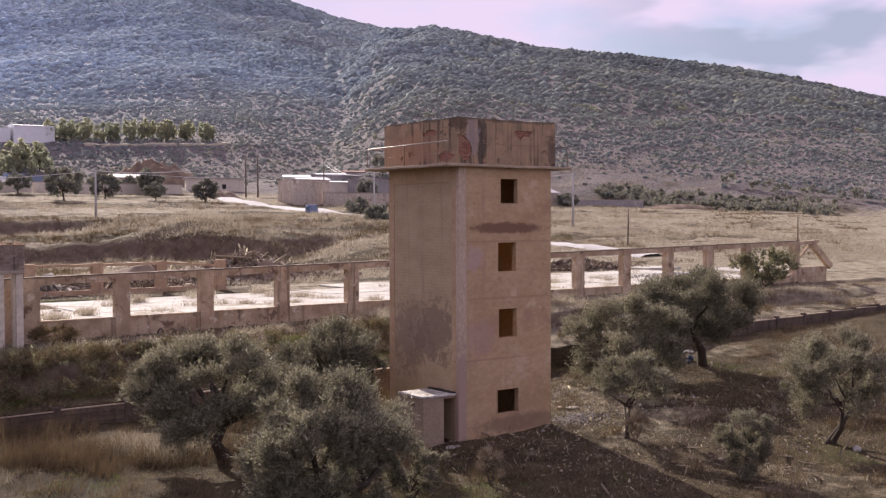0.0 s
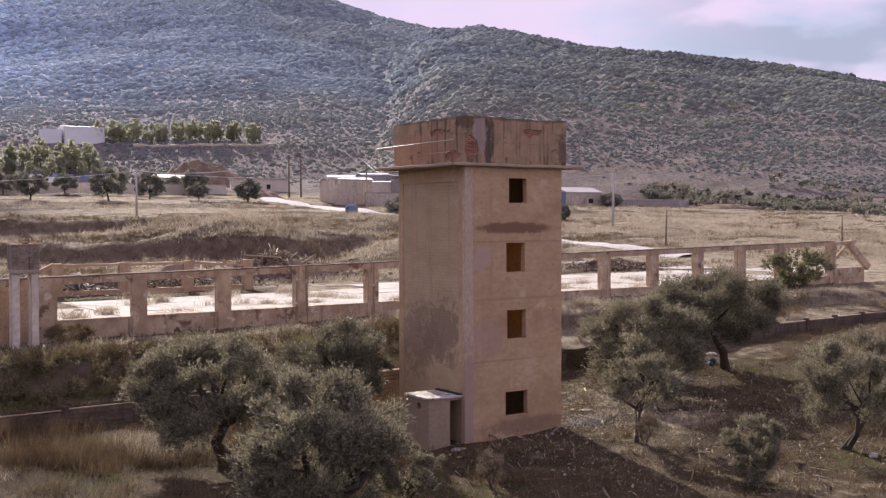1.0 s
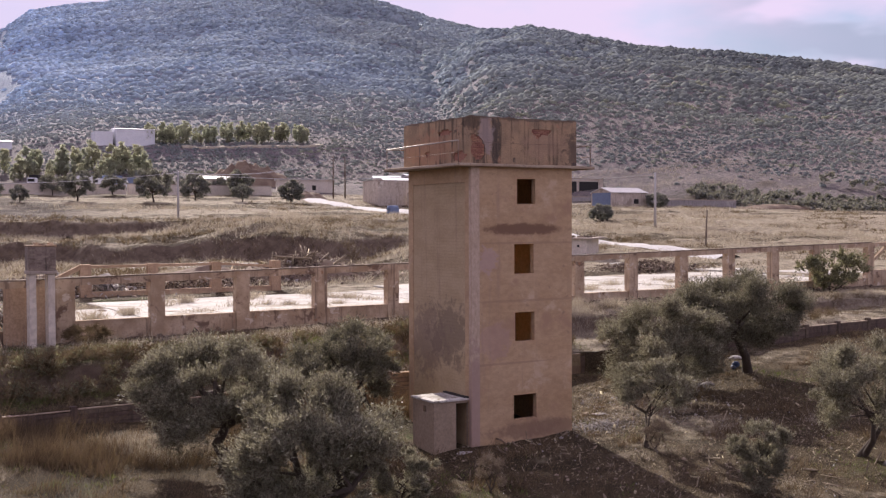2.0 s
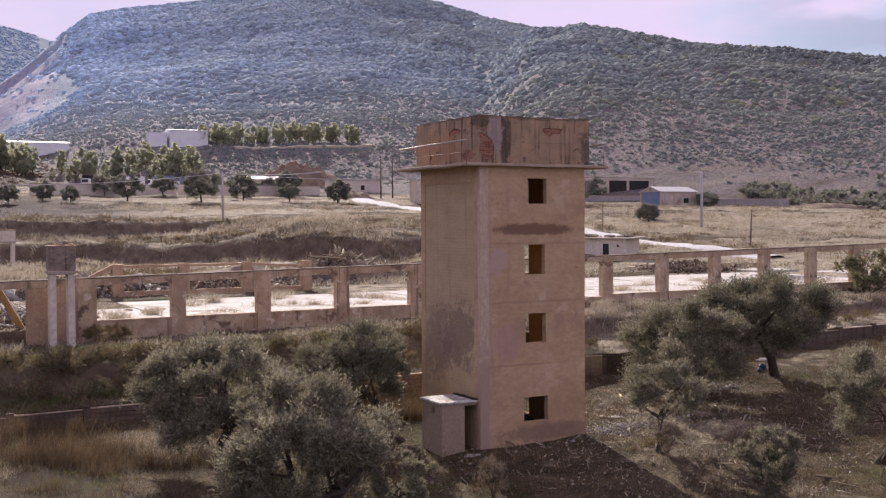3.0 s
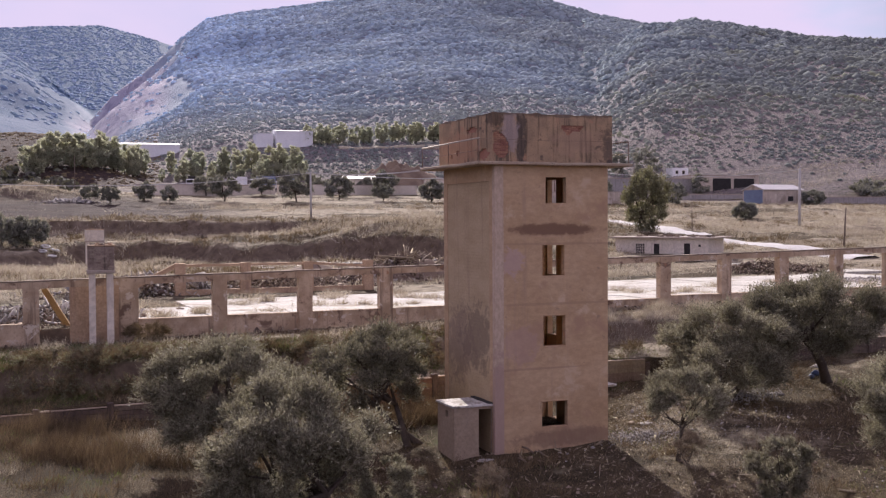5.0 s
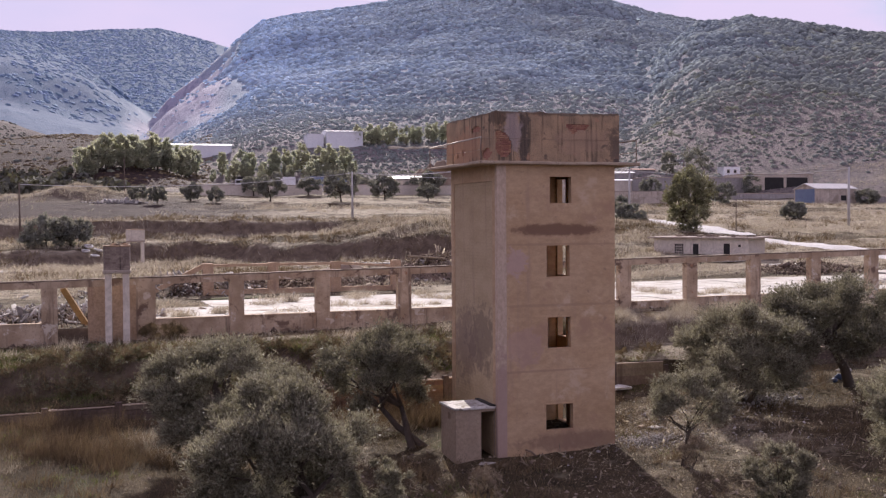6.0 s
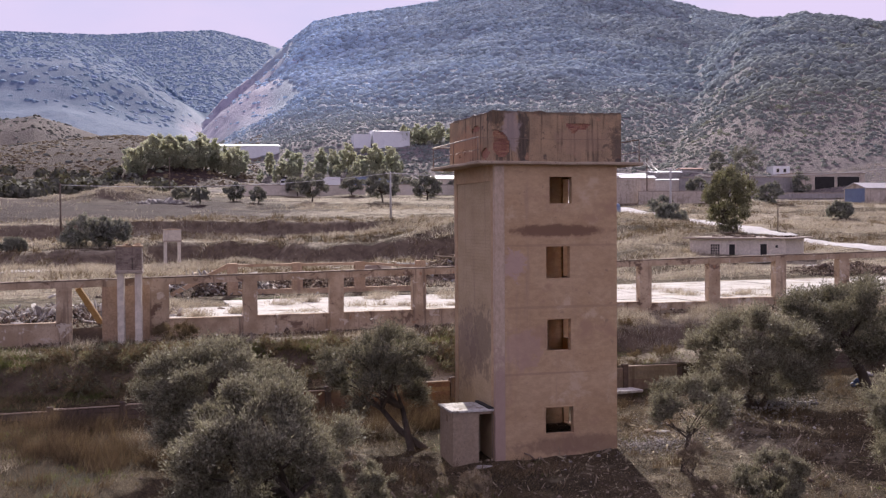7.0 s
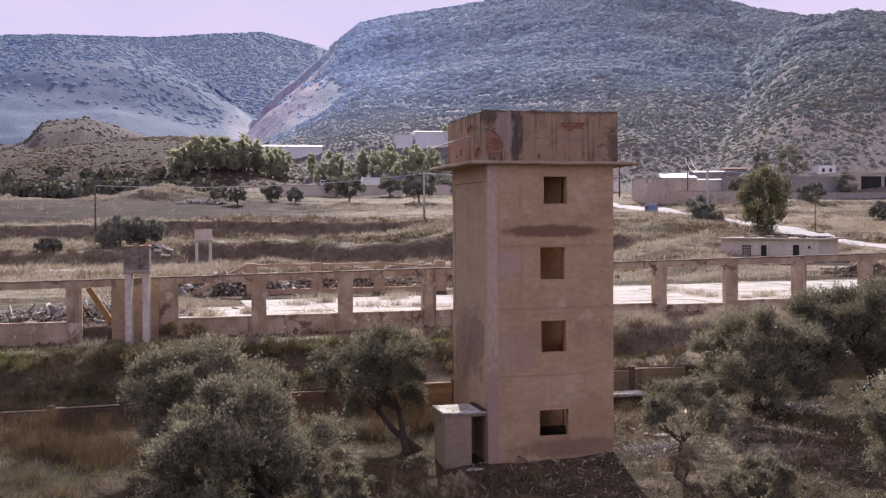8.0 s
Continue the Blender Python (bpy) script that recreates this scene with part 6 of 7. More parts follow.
    tagged(raw_mesh("green_grass", v, f, M["grass"]), label="fresh green grass patches on the terrace bank", category="grass", kind="stuff")
    # straw tussocks along the ruin's foot, east of the tower
    x, y = scatter(rng, 34, (6, 34, 15.2, 18.6), lambda x, y: np.full(len(x), 0.75))
    v, f = blades(rng, x, y, 260, rng.uniform(0.4, 0.9, len(x)), np.full(len(x), 0.011), rng.uniform(0.25, 0.45, len(x)), lean=0.5)
    tagged(raw_mesh("straw_tussocks", v, f, M["straw"]), label="pale straw tussocks along the ruin's foot", category="grass", kind="stuff")
    # golden clumps round the leaning olive's foot
    x = np.array([-11.6, -10.9, -10.2, -12.3, -9.7, -11.2, -4.0, -3.4, -2.2, -4.8]) + rng.uniform(-0.3, 0.3, 10)
    y = np.array([3.0, 3.7, 3.3, 4.4, 3.9, 4.9, 6.6, 6.1, 5.8, 6.9]) + rng.uniform(-0.3, 0.3, 10)
    v, f = blades(rng, x, y, 700, rng.uniform(0.5, 0.95, 10), np.full(10, 0.008), np.full(10, 0.42), lean=0.5)
    tagged(raw_mesh("golden_grass", v, f, M["straw"]), label="golden dry grass clumps round the olive's foot", category="grass", kind="stuff")
    # brambles on the bank below the ruin
    x, y = scatter(rng, 620, (-34, 9, 10.4, 14.2), lambda x, y: np.clip(0.45 + 1.6 * fbm(x / 4, y / 3, 151, 3), 0, 1))
    spots = np.stack([x, y, height(x, y) + 0.22], -1)
    for mat, count, label in ((M["weed"], 60000, "tangled brown brambles on the terrace bank"), (M["broad"], 34000, "green brambles on the terrace bank")):
        v, f = leaf_cloud(rng, spots, rng.uniform(0.25, 0.6, len(x)), count, 0.13, 0.035, flat=0.55, slim=True)
        tagged(raw_mesh("brambles", v, f, mat), label=label, category="brambles", kind="stuff")
    x, y = scatter(rng, 240, (6, 34, 10.2, 14.0), lambda x, y: np.clip(0.45 + 1.6 * fbm(x / 4, y / 3, 157, 3), 0, 1))
    spots = np.stack([x, y, height(x, y) + 0.2], -1)
    v, f = leaf_cloud(rng, spots, rng.uniform(0.25, 0.6, len(x)), 30000, 0.13, 0.03, flat=0.55, slim=True)
    tagged(raw_mesh("brambles", v, f, M["weed"]), label="tangled brown brambles on the bank east of the tower", category="brambles", kind="stuff")
    # coarse growth over the banks behind the ruin
    for name, mat, seed, label in (("bank_growth", M["weed"], 143, "coarse brown growth over the earth banks"), ("bank_growth", M["straw"], 145, "coarse pale grass over the earth banks")):
        x, y = scatter(rng, 7000, (-45, 75, 58, 116), lambda x, y: np.clip(0.2 + 2.4 * fbm(x / 14, y / 4, seed, 3), 0, 1) * off_road(x, y) * (0.6 if seed == 143 else not_steep(x, y)))
        size = rng.uniform(0.3, 0.8, len(x))
        v, f = blades(rng, x, y, 18, size, np.full(len(x), 0.05), size * 0.7, lean=0.6)
        tagged(raw_mesh(name, v, f, mat), label=label, category="grass", kind="stuff")
    # rank clumps on the bank below the ruin
    x, y = scatter(rng, 1100, (-34, 62, 9.3, 17), lambda x, y: np.clip(0.25 + 1.9 * fbm(x / 3.5 + 7, y / 3, 139, 3), 0, 1) * np.where(x > 10, 0.25, 1))
    size = rng.uniform(0.25, 0.7, len(x))
    v, f = blades(rng, x, y, 60, size, np.full(len(x), 0.013), size * 0.5, lean=0.6)
    tagged(raw_mesh("weed_clumps", v, f, M["weed"]), label="rank brown weed clumps on the bank below the ruin", category="weeds", kind="stuff")
    # growth on the face of the terrace bank
    for mat, n, label in ((M["weed"], 1500, "dark weeds hanging on the terrace bank"), (M["grass"], 1700, "green tufts on the terrace bank")):
        x, y = scatter(rng, n, (-34, 8, 10.2, 15.0), lambda x, y: np.clip(0.5 + 1.8 * fbm(x / 3 + n, y / 2, 149, 3), 0, 1))
        size = rng.uniform(0.12, 0.42, len(x))
        v, f = blades(rng, x, y, 40, size, np.full(len(x), 0.012), size * 0.6, lean=0.7)
        tagged(raw_mesh("bank_tufts", v, f, mat), label=label, category="grass", kind="stuff")
    # big tussocks on the banks
    x, y = scatter(rng, 7000, (-60, 150, 44, 150), lambda x, y: np.clip(0.12 + 1.8 * fbm(x / 7 + 9, y / 5, 135, 3), 0.0, 1) * np.where((y > 112) & (x < 14), 0.05, 1) * off_road(x, y) * not_steep(x, y))
    size = rng.uniform(0.5, 1.15, len(x))
    v, f = blades(rng, x, y, 46, size, np.full(len(x), 0.022), size * 0.55, lean=0.55)
    tagged(raw_mesh("tussocks", v, f, M["straw"]), label="large straw tussocks on the waste ground", category="grass", kind="stuff")
    # short dry litter over the yard
    x, y = scatter(rng, 30000, (-14, 34, -18, 8.8), lambda x, y: off_things(x, y) * np.clip(0.45 + 1.2 * fbm(x / 3 + 4, y / 3, 137, 3) + 0.3 * np.exp(-(((x - 3) / 5) ** 2 + ((y + 4) / 5) ** 2)), 0.05, 1))
    v, f = blades(rng, x, y, 7, rng.uniform(0.04, 0.14, len(x)), np.full(len(x), 0.010), np.full(len(x), 0.14), lean=1.1)
    tagged(raw_mesh("dry_litter", v, f, M["weed"]), label="short dry grass and litter over the yard", category="grass", kind="stuff")
    # green growth
    x, y = scatter(rng, 13000, (-34, 30, -20, 19.0), lambda x, y: off_things(x, y) * np.clip(1.6 * fbm(x / 5 + 50, y / 5, 83, 4) - 0.10 + 0.12 * ((y > 9) & (x < -10)) + 0.22 * ((y > 13) & (x < -10)) + 0.5 * np.exp(-(((x - 14) / 6) ** 2 + ((y + 12) / 4) ** 2)), 0, 1))
    hgt = rng.uniform(0.06, 0.22, len(x))
    v, f = blades(rng, x, y, 12, hgt, np.full(len(x), 0.02), np.full(len(x), 0.2), lean=0.6)
    tagged(raw_mesh("green_grass", v, f, M["grass"]), label="short green winter grass in patches", category="grass", kind="stuff")
    # brown weeds in the field by the track
    x, y = scatter(rng, 4200, (50, 190, 44, 160), lambda x, y: np.clip(2.4 * fbm(x / 11 + 3, y / 6, 147, 3) + 0.12, 0, 1) * off_road(x, y))
    size = rng.uniform(0.25, 0.75, len(x))
    v, f = blades(rng, x, y, 16, size, np.full(len(x), 0.05), size * 0.8, lean=0.6)
    tagged(raw_mesh("field_weeds", v, f, M["weed"]), label="brown weeds scattered through the dry field", category="weeds", kind="stuff")
    # straw on the mound at the field's edge
    x, y = scatter(rng, 800, (-26, 4, 158, 177), lambda x, y: np.exp(-(((x + 11) / 10) ** 2 + ((y - 168) / 7) ** 2)))
    v, f = blades(rng, x, y, 16, rng.uniform(0.25, 0.7, len(x)), np.full(len(x), 0.05), np.full(len(x), 0.45), lean=0.6)
    tagged(raw_mesh("mound_straw", v, f, M["straw"]), label="pale straw growing over the mound", category="grass", kind="stuff")
    # tufts on the ruin's floor
    x, y = scatter(rng, 520, (-11, 52, 20.2, 38.6), lambda x, y: np.clip(-0.55 + 2.9 * fbm(x / 2.4, y / 2.4, 121, 3), 0, 1))
    v, f = blades(rng, x, y, 44, rng.uniform(0.25, 0.8, len(x)), np.full(len(x), 0.015), rng.uniform(0.12, 0.35, len(x)), zoff=0.12, lean=0.5)
    tagged(raw_mesh("floor_tufts", v, f, M["straw"]), label="grass tufts growing through the floor's joints", category="grass", kind="stuff")
    x, y = scatter(rng, 46, (-10.5, 50, 20.6, 34), lambda x, y: np.full(len(x), 0.9))
    v, f = blades(rng, x, y, 240, rng.uniform(0.3, 0.8, len(x)), np.full(len(x), 0.014), rng.uniform(0.2, 0.6, len(x)), zoff=0.12, lean=0.6)
    tagged(raw_mesh("floor_tussocks", v, f, M["straw"]), label="big straw tussocks growing through the concrete floor", category="grass", kind="stuff")
    x, y = scatter(rng, 130, (-13, -7.5, 20, 36), lambda x, y: np.exp(-((x + 10.6) / 1.3) ** 2))
    v, f = blades(rng, x, y, 34, rng.uniform(0.2, 0.7, len(x)), np.full(len(x), 0.014), rng.uniform(0.15, 0.4, len(x)), zoff=0.05, lean=0.5)
    tagged(raw_mesh("floor_tufts", v, f, M["straw"]), label="dry tufts along the floor's broken edge", category="grass", kind="stuff")
    # low ground and the banks behind the ruin
    x, y = scatter(rng, 26000, (-70, 130, 40.5, 112), lambda x, y: np.clip(0.18 + 2.4 * fbm(x / 16, y / 3.6, 123, 3), 0.03, 1) * off_road(x, y) * not_steep(x, y))
    hgt = rng.uniform(0.18, 0.6, len(x)) * (0.6 + 0.9 * np.clip(fbm(x / 3, y / 3, 133, 2) + 0.5, 0, 1.2))
    v, f = blades(rng, x, y, 12, hgt, np.full(len(x), 0.026), 0.35 + 0.5 * hgt, lean=0.6)
    tagged(raw_mesh("waste_straw", v, f, M["straw"]), label="tall straw-coloured grass on the waste ground", category="grass", kind="stuff")
    x, y = scatter(rng, 5000, (-70, 60, 60, 112), lambda x, y: np.clip(0.0 + 2.0 * fbm(x / 8 + 30, y / 5, 127, 3), 0.0, 1))
    hgt = rng.uniform(0.25, 0.8, len(x))
    v, f = blades(rng, x, y, 14, hgt, np.full(len(x), 0.03), 0.4 + 0.4 * hgt, lean=0.6)
    tagged(raw_mesh("bank_scrub", v, f, M["weed"]), label="brown weeds on the steep banks", category="weeds", kind="stuff")
    x, y = scatter(rng, 16000, (-70, 230, 108, 215), lambda x, y: np.clip(0.16 + 2.4 * fbm(x / 26, y / 4.5, 129, 3), 0.03, 1) * np.where((y > 114) & (y < 176) & (x < 12), 0.22, 1) * off_road(x, y))
    hgt = rng.uniform(0.18, 0.5, len(x))
    v, f = blades(rng, x, y, 9, hgt, np.full(len(x), 0.06), 0.9 + 0.6 * hgt, lean=0.9)
    tagged(raw_mesh("field_straw", v, f, M["straw"]), label="dry field grass toward the hills", category="grass", kind="stuff")


build_grass()


# ---- rubble ----
def chunks(rng, centre, spread_m, n, size, mound, mat, name, label, even=False, shape=(1.2, 1.0, 0.6)):
    """A heap: broken lumps on a low mound."""
    v0 = np.array([(-1, -1, -1), (1, -1, -1), (1, 1, -1), (-1, 1, -1), (-1, -1, 1), (1, -1, 1), (1, 1, 1), (-1, 1, 1)], float) * 0.5
    f0 = np.array([(0, 3, 2, 1), (4, 5, 6, 7), (0, 1, 5, 4), (1, 2, 6, 5), (2, 3, 7, 6), (3, 0, 4, 7)])
    x = centre[0] + rng.normal(size=n) * spread_m[0] * 0.5
    y = centre[1] + rng.normal(size=n) * spread_m[1] * 0.5
    if even:
        x = centre[0] + rng.uniform(-1, 1, n) * spread_m[0]
        y = centre[1] + rng.uniform(-1, 1, n) * spread_m[1] + 0.0185 * (x - centre[0])
    hump = mound * np.exp(-(((x - centre[0]) / spread_m[0]) ** 2 + ((y - centre[1]) / spread_m[1]) ** 2) * 1.6)
    z = height(x, y) + hump * rng.uniform(0.2, 1.0, n)
    s = size * rng.lognormal(0, 0.5, n)[:, None] * rng.uniform(0.4, 1.3, (n, 3)) * np.array(shape)
    v = v0[None] * s[:, None] * rng.uniform(0.7, 1.2, (n, 8, 3))
    q = rng.normal(size=(n, 4))
    q /= np.linalg.norm(q, axis=1)[:, None]
    w, a, b, c = q.T
    R = np.stack([1 - 2 * (b * b + c * c), 2 * (a * b - w * c), 2 * (a * c + w * b), 2 * (a * b + w * c), 1 - 2 * (a * a + c * c), 2 * (b * c - w * a),
                  2 * (a * c - w * b), 2 * (b * c + w * a), 1 - 2 * (a * a + b * b)], -1).reshape(n, 3, 3)
    v = np.einsum("nij,nkj->nki", R, v) + np.stack([x, y, z], -1)[:, None]
    f = f0[None] + (np.arange(n) * 8)[:, None, None]
    ob = raw_mesh(name, v.reshape(-1, 3), f.reshape(-1, 4), mat)
    tagged(ob, label=label, category="rubble", kind="stuff")
    return ob


def heap(name, centre, radii, top, mat, seed, label):
    """A mound of earth that stands on the ground."""
    n, m = 40, 14
    verts, faces = [], []
    for j in range(m + 1):
        q = j / m
        for i in range(n):
            a = 2 * math.pi * i / n
            r = q * (1 + 0.22 * noise.noise(Vector((math.cos(a) * 1.6, math.sin(a) * 1.6, seed))))
            x, y = centre[0] + math.cos(a) * radii[0] * r, centre[1] + math.sin(a) * radii[1] * r
            h = top * (1 - q ** 1.7) * (0.85 + 0.5 * noise.noise(Vector((x * 0.5, y * 0.5, seed)))) + 0.25 * noise.noise(Vector((x * 1.7, y * 1.7, seed))) * (1 - q)
            verts.append((x, y, ground_z(x, y) + h - 0.12 * (j == m)))
    for j in range(m):
        for i in range(n):
            faces.append((j * n + i, (j + 1) * n + i, (j + 1) * n + (i + 1) % n, j * n + (i + 1) % n))
    ob = raw_mesh(name, verts, faces, mat, smooth=True)
    return tagged(ob, label=label, category="mound", kind="structure")


rng = np.random.default_rng(131)
heap("spoil_heap", (15.5, 50.5), (7.6, 3.6), 2.1, M["spoil"], 3.0, "heap of earth and rubble behind the ruin")
heap("spoil_heap", (8.5, 56.0), (5.0, 3.0), 1.2, M["spoil"], 5.0, "low heap of earth behind the ruin")
heap("spoil_heap", (182, 147), (13, 4), 1.1, M["spoil"], 9.0, "brown earth heap before the orchard")
heap("spoil_heap", (92, 262), (15, 8), 6.6, M["spoil"], 11.0, "flat-topped pale earth heap beyond the houses")
heap("spoil_heap", (74, 182), (6, 4), 2.0, M["spoil"], 12.0, "grey gravel heap by the road")
chunks(rng, (15.5, 50.0), (7.5, 3.2), 4200, 0.13, 2.1, M["rubble"], "rubble_pile", "pile of broken concrete and earth behind the ruin")
chunks(rng, (-15.5, 25.5), (6.5, 4.5), 3400, 0.085, 0.7, M["rubble"], "rubble_pile", "dark scattered debris inside the ruin")
chunks(rng, (-16.5, 25.0), (6.0, 3.5), 1100, 0.07, 0.8, M["stone"], "rubble_scatter", "pale broken bits among the debris")
chunks(rng, (-7.5, 42.5), (5.0, 3.0), 3000, 0.09, 1.4, M["rubble"], "rubble_pile", "dark rubble heap inside the ruin")
chunks(rng, (-6.5, 42.5), (6.0, 3.0), 900, 0.08, 1.3, M["stone"], "rubble_scatter", "white broken bits on the rubble heap")
chunks(rng, (2.0, 44.0), (8.0, 2.6), 3000, 0.09, 1.0, M["rubble"], "rubble_pile", "broken blocks beyond the inner row of posts")
chunks(rng, (6.6, 0.2), (1.7, 1.3), 1500, 0.028, 0.08, M["pale_rubble"], "rubble_scatter", "pale broken stones by the tower's foot")
chunks(rng, (10.5, 3.0), (4.0, 3.4), 600, 0.035, 0.0, M["pale_rubble"], "rubble_scatter", "scattered stones and debris on the slope")
chunks(rng, (14.6, 3.6), (2.0, 1.3), 1100, 0.04, 0.12, M["pale_rubble"], "rubble_pile", "dumped pale debris under the olive")
chunks(rng, (46, 30), (9, 5), 2200, 0.09, 0.4, M["pale_rubble"], "rubble_pile", "broken blocks at the works' far end")
chunks(rng, (50, 45), (6, 3), 2200, 0.10, 0.9, M["rubble"], "rubble_pile", "dark debris below the hut")
chunks(rng, (-5.5, 156), (4, 2), 400, 0.22, 0.5, M["pale_rubble"], "rubble_pile", "grey dumped rubble in the field")
chunks(rng, (-8, 87), (2.2, 1.6), 400, 0.16, 0.3, M["rubble"], "rubble_pile", "stones round the stilts")
chunks(rng, (13, 19.15), (37, 0.35), 3600, 0.065, 0.0, M["foot"], "crumbled_footing", "crumbled dark render along the ruin's foot", even=True)
chunks(rng, (-16.0, 24.5), (6, 3), 420, 0.13, 0.9, M["board"], "broken_boards", "splintered boards and slats in the debris", shape=(4.0, 0.7, 0.25))
chunks(rng, (-7.0, 42.0), (6, 3), 380, 0.14, 1.5, M["board"], "broken_boards", "splintered boards on the rubble heap", shape=(4.0, 0.8, 0.25))
chunks(rng, (15.5, 50.0), (7, 3), 900, 0.12, 2.5, M["twig"], "brushwood", "dry branches thrown on the rubble pile", shape=(7.0, 0.35, 0.35))
chunks(rng, (15.5, 50.0), (7, 3), 260, 0.14, 2.0, M["stone"], "rubble_scatter", "pale broken bits on the rubble pile", shape=(1.6, 1.0, 0.4))
chunks(rng, (8, -4), (11, 8), 700, 0.03, 0.0, M["pale_rubble"], "stones", "pale gravel scattered over the yard", even=True)
chunks(rng, (7, -4), (13, 9), 2600, 0.05, 0.0, M["twig"], "fallen_twigs", "fallen twigs and dry stalks over the yard", even=True, shape=(5.0, 0.28, 0.25))
chunks(rng, (10.5, -0.5), (9.5, 8.5), 4200, 0.032, 0.0, M["litter"], "dry_litter_bits", "pale stalks, bark and chips scattered over the yard", even=True, shape=(3.4, 0.6, 0.25))
chunks(rng, (8.6, 1.5), (5.0, 5.0), 1800, 0.03, 0.0, M["litter"], "dry_litter_bits", "pale chips and stalks on the sunny slope", shape=(3.0, 0.7, 0.3))
chunks(rng, (-10.3, 27), (1.2, 7), 1500, 0.07, 0.1, M["rubble"], "rubble_scatter", "dark crumbs along the floor's broken edge")
chunks(rng, (10, -3), (9, 8), 2600, 0.022, 0.0, M["rubble"], "stones", "gravel and clods over the yard")
chunks(rng, (4, -6), (5, 4), 300, 0.045, 0.0, M["rubble"], "stones", "small stones and clods before the tower")
chunks(rng, (9, 1), (5, 4), 420, 0.035, 0.0, M["pale_rubble"], "stones", "white stones scattered on the slope")
chunks(rng, (-2, -2), (9, 6), 420, 0.06, 0.0, M["rubble"], "stones", "small stones and clods in the yard")
chunks(rng, (12, -8), (8, 6), 420, 0.06, 0.0, M["rubble"], "stones", "small stones and clods in the yard")


def boulder(at, size, seed, mat, name="boulder", label="pale rounded stone lying on the ground"):
    bm = bmesh.new()
    bmesh.ops.create_icosphere(bm, subdivisions=3, radius=1.0)
    for v in bm.verts:
        v.co *= 1 + 0.35 * noise.noise(v.co * 1.3 + Vector((seed, 0, 0))) + 0.1 * noise.noise(v.co * 4 + Vector((seed, 0, 0)))
        v.co = Vector((v.co.x * size[0], v.co.y * size[1], v.co.z * size[2]))
    ob = part(name, bm, mat, None, label, smooth=True)
    ob.location = at
    return tagged(ob, category="stone")


boulder(z_at(11.5, -10.3, 0.08), (0.2, 0.16, 0.12), 4, M["stone"])
boulder(z_at(7.9, 1.8, 0.03), (0.38, 0.22, 0.04), 6, M["stone"], label="flat pale slab of stone on the slope")
boulder(z_at(8.7, 2.7, 0.03), (0.3, 0.22, 0.035), 7, M["stone"], label="flat pale slab of stone on the slope")
boulder(z_at(21.5, 6.8, 0.08), (0.35, 0.3, 0.12), 8, M["stone"])
boulder(z_at(-0.5, -0.3, 0.02), (0.35, 0.2, 0.05), 9, M["stone"], label="flat stone before the shed's step")
boulder(z_at(19.9, 5.2, 0.18), (0.2, 0.17, 0.15), 12, M["plastic"], "plastic_bag", "crumpled blue plastic bag under the olive")
boulder(z_at(19.4, 4.9, 0.12), (0.15, 0.13, 0.11), 13, M["plastic"], "plastic_bag", "crumpled blue plastic bag under the olive")


def ledge_slab(at, dims, turn, label):
    ob = root("concrete_slab", at, turn, label=label, category="slab")
    box_part("top", (-dims[0] / 2, dims[0] / 2, -dims[1] / 2, dims[1] / 2, 0, dims[2]), M["shed_roof"], ob, "bleached top", bevel=0.02, jitter=0.02)
    box_part("support", (-dims[0] / 2 + 0.25, dims[0] / 2 - 0.4, -dims[1] / 2 + 0.2, dims[1] / 2, -0.45, 0), M["dark_block"], ob, bevel=0.02, jitter=0.02)
    return ob


ledge_slab(z_at(8.6, 7.6, 0.35), (2.4, 0.9, 0.12), 4, "white sunlit concrete slab beside the terrace wall")


# ---- road, hut and the distant buildings ----
def build_road():
    pts = [(77.6, 190.7), (73, 172), (71.5, 158), (70.4, 134), (69.5, 108.5), (66, 86), (64.3, 66), (67, 50)]
    bm = bmesh.new()
    prev = None
    fine = []
    for (x, y), (x2, y2) in zip(pts, pts[1:]):
        for k in range(14):
            fine.append((x + (x2 - x) * k / 14, y + (y2 - y) * k / 14))
    for i, (x, y) in enumerate(fine):
        x2, y2 = fine[min(i + 1, len(fine) - 1)]
        x1, y1 = fine[max(i - 1, 0)]
        side = Vector((y2 - y1, x1 - x2)).normalized()
        row = []
        for s in (-1, -0.5, 0, 0.5, 1):
            w = 2.7 + 0.35 * noise.noise(Vector((x * 0.1, y * 0.1, s)))
            px, py = x + side.x * w * s, y + side.y * w * s
            row.append(bm.verts.new((px, py, ground_z(px, py) + (0.24 if abs(s) < 1 else -0.05))))
        if prev:
            for a in range(4):
                bm.faces.new((prev[a], prev[a + 1], row[a + 1], row[a]))
        prev = row
    return tagged(part("road", bm, M["road"], None, "pale dusty track winding past the hut", smooth=True), category="road", kind="structure")


build_road()


def build_terrace_path():
    """Pale stony edge of the terrace under the upper poplars."""
    bm = bmesh.new()
    prev = None
    for k in range(41):
        q = k / 40
        x, y = 96 + 46 * q, 334 - 16 * q + 2 * noise.noise(Vector((k * 0.3, 0, 0)))
        row = []
        for d, up in ((-0.9, -0.3), (-0.7, 0.5), (0.7, 0.55), (1.2, -0.3)):
            row.append(bm.verts.new((x, y + d, ground_z(x, y + d) + up + 0.15 * noise.noise(Vector((k * 0.8, d, 2))))))
        if prev:
            for a in range(3):
                bm.faces.new((prev[a], prev[a + 1], row[a + 1], row[a]))
        prev = row
    return tagged(part("terrace_edge", bm, M["straw_bank"], None, "pale stony edge of a terrace below the poplars"), category="bank", kind="structure")


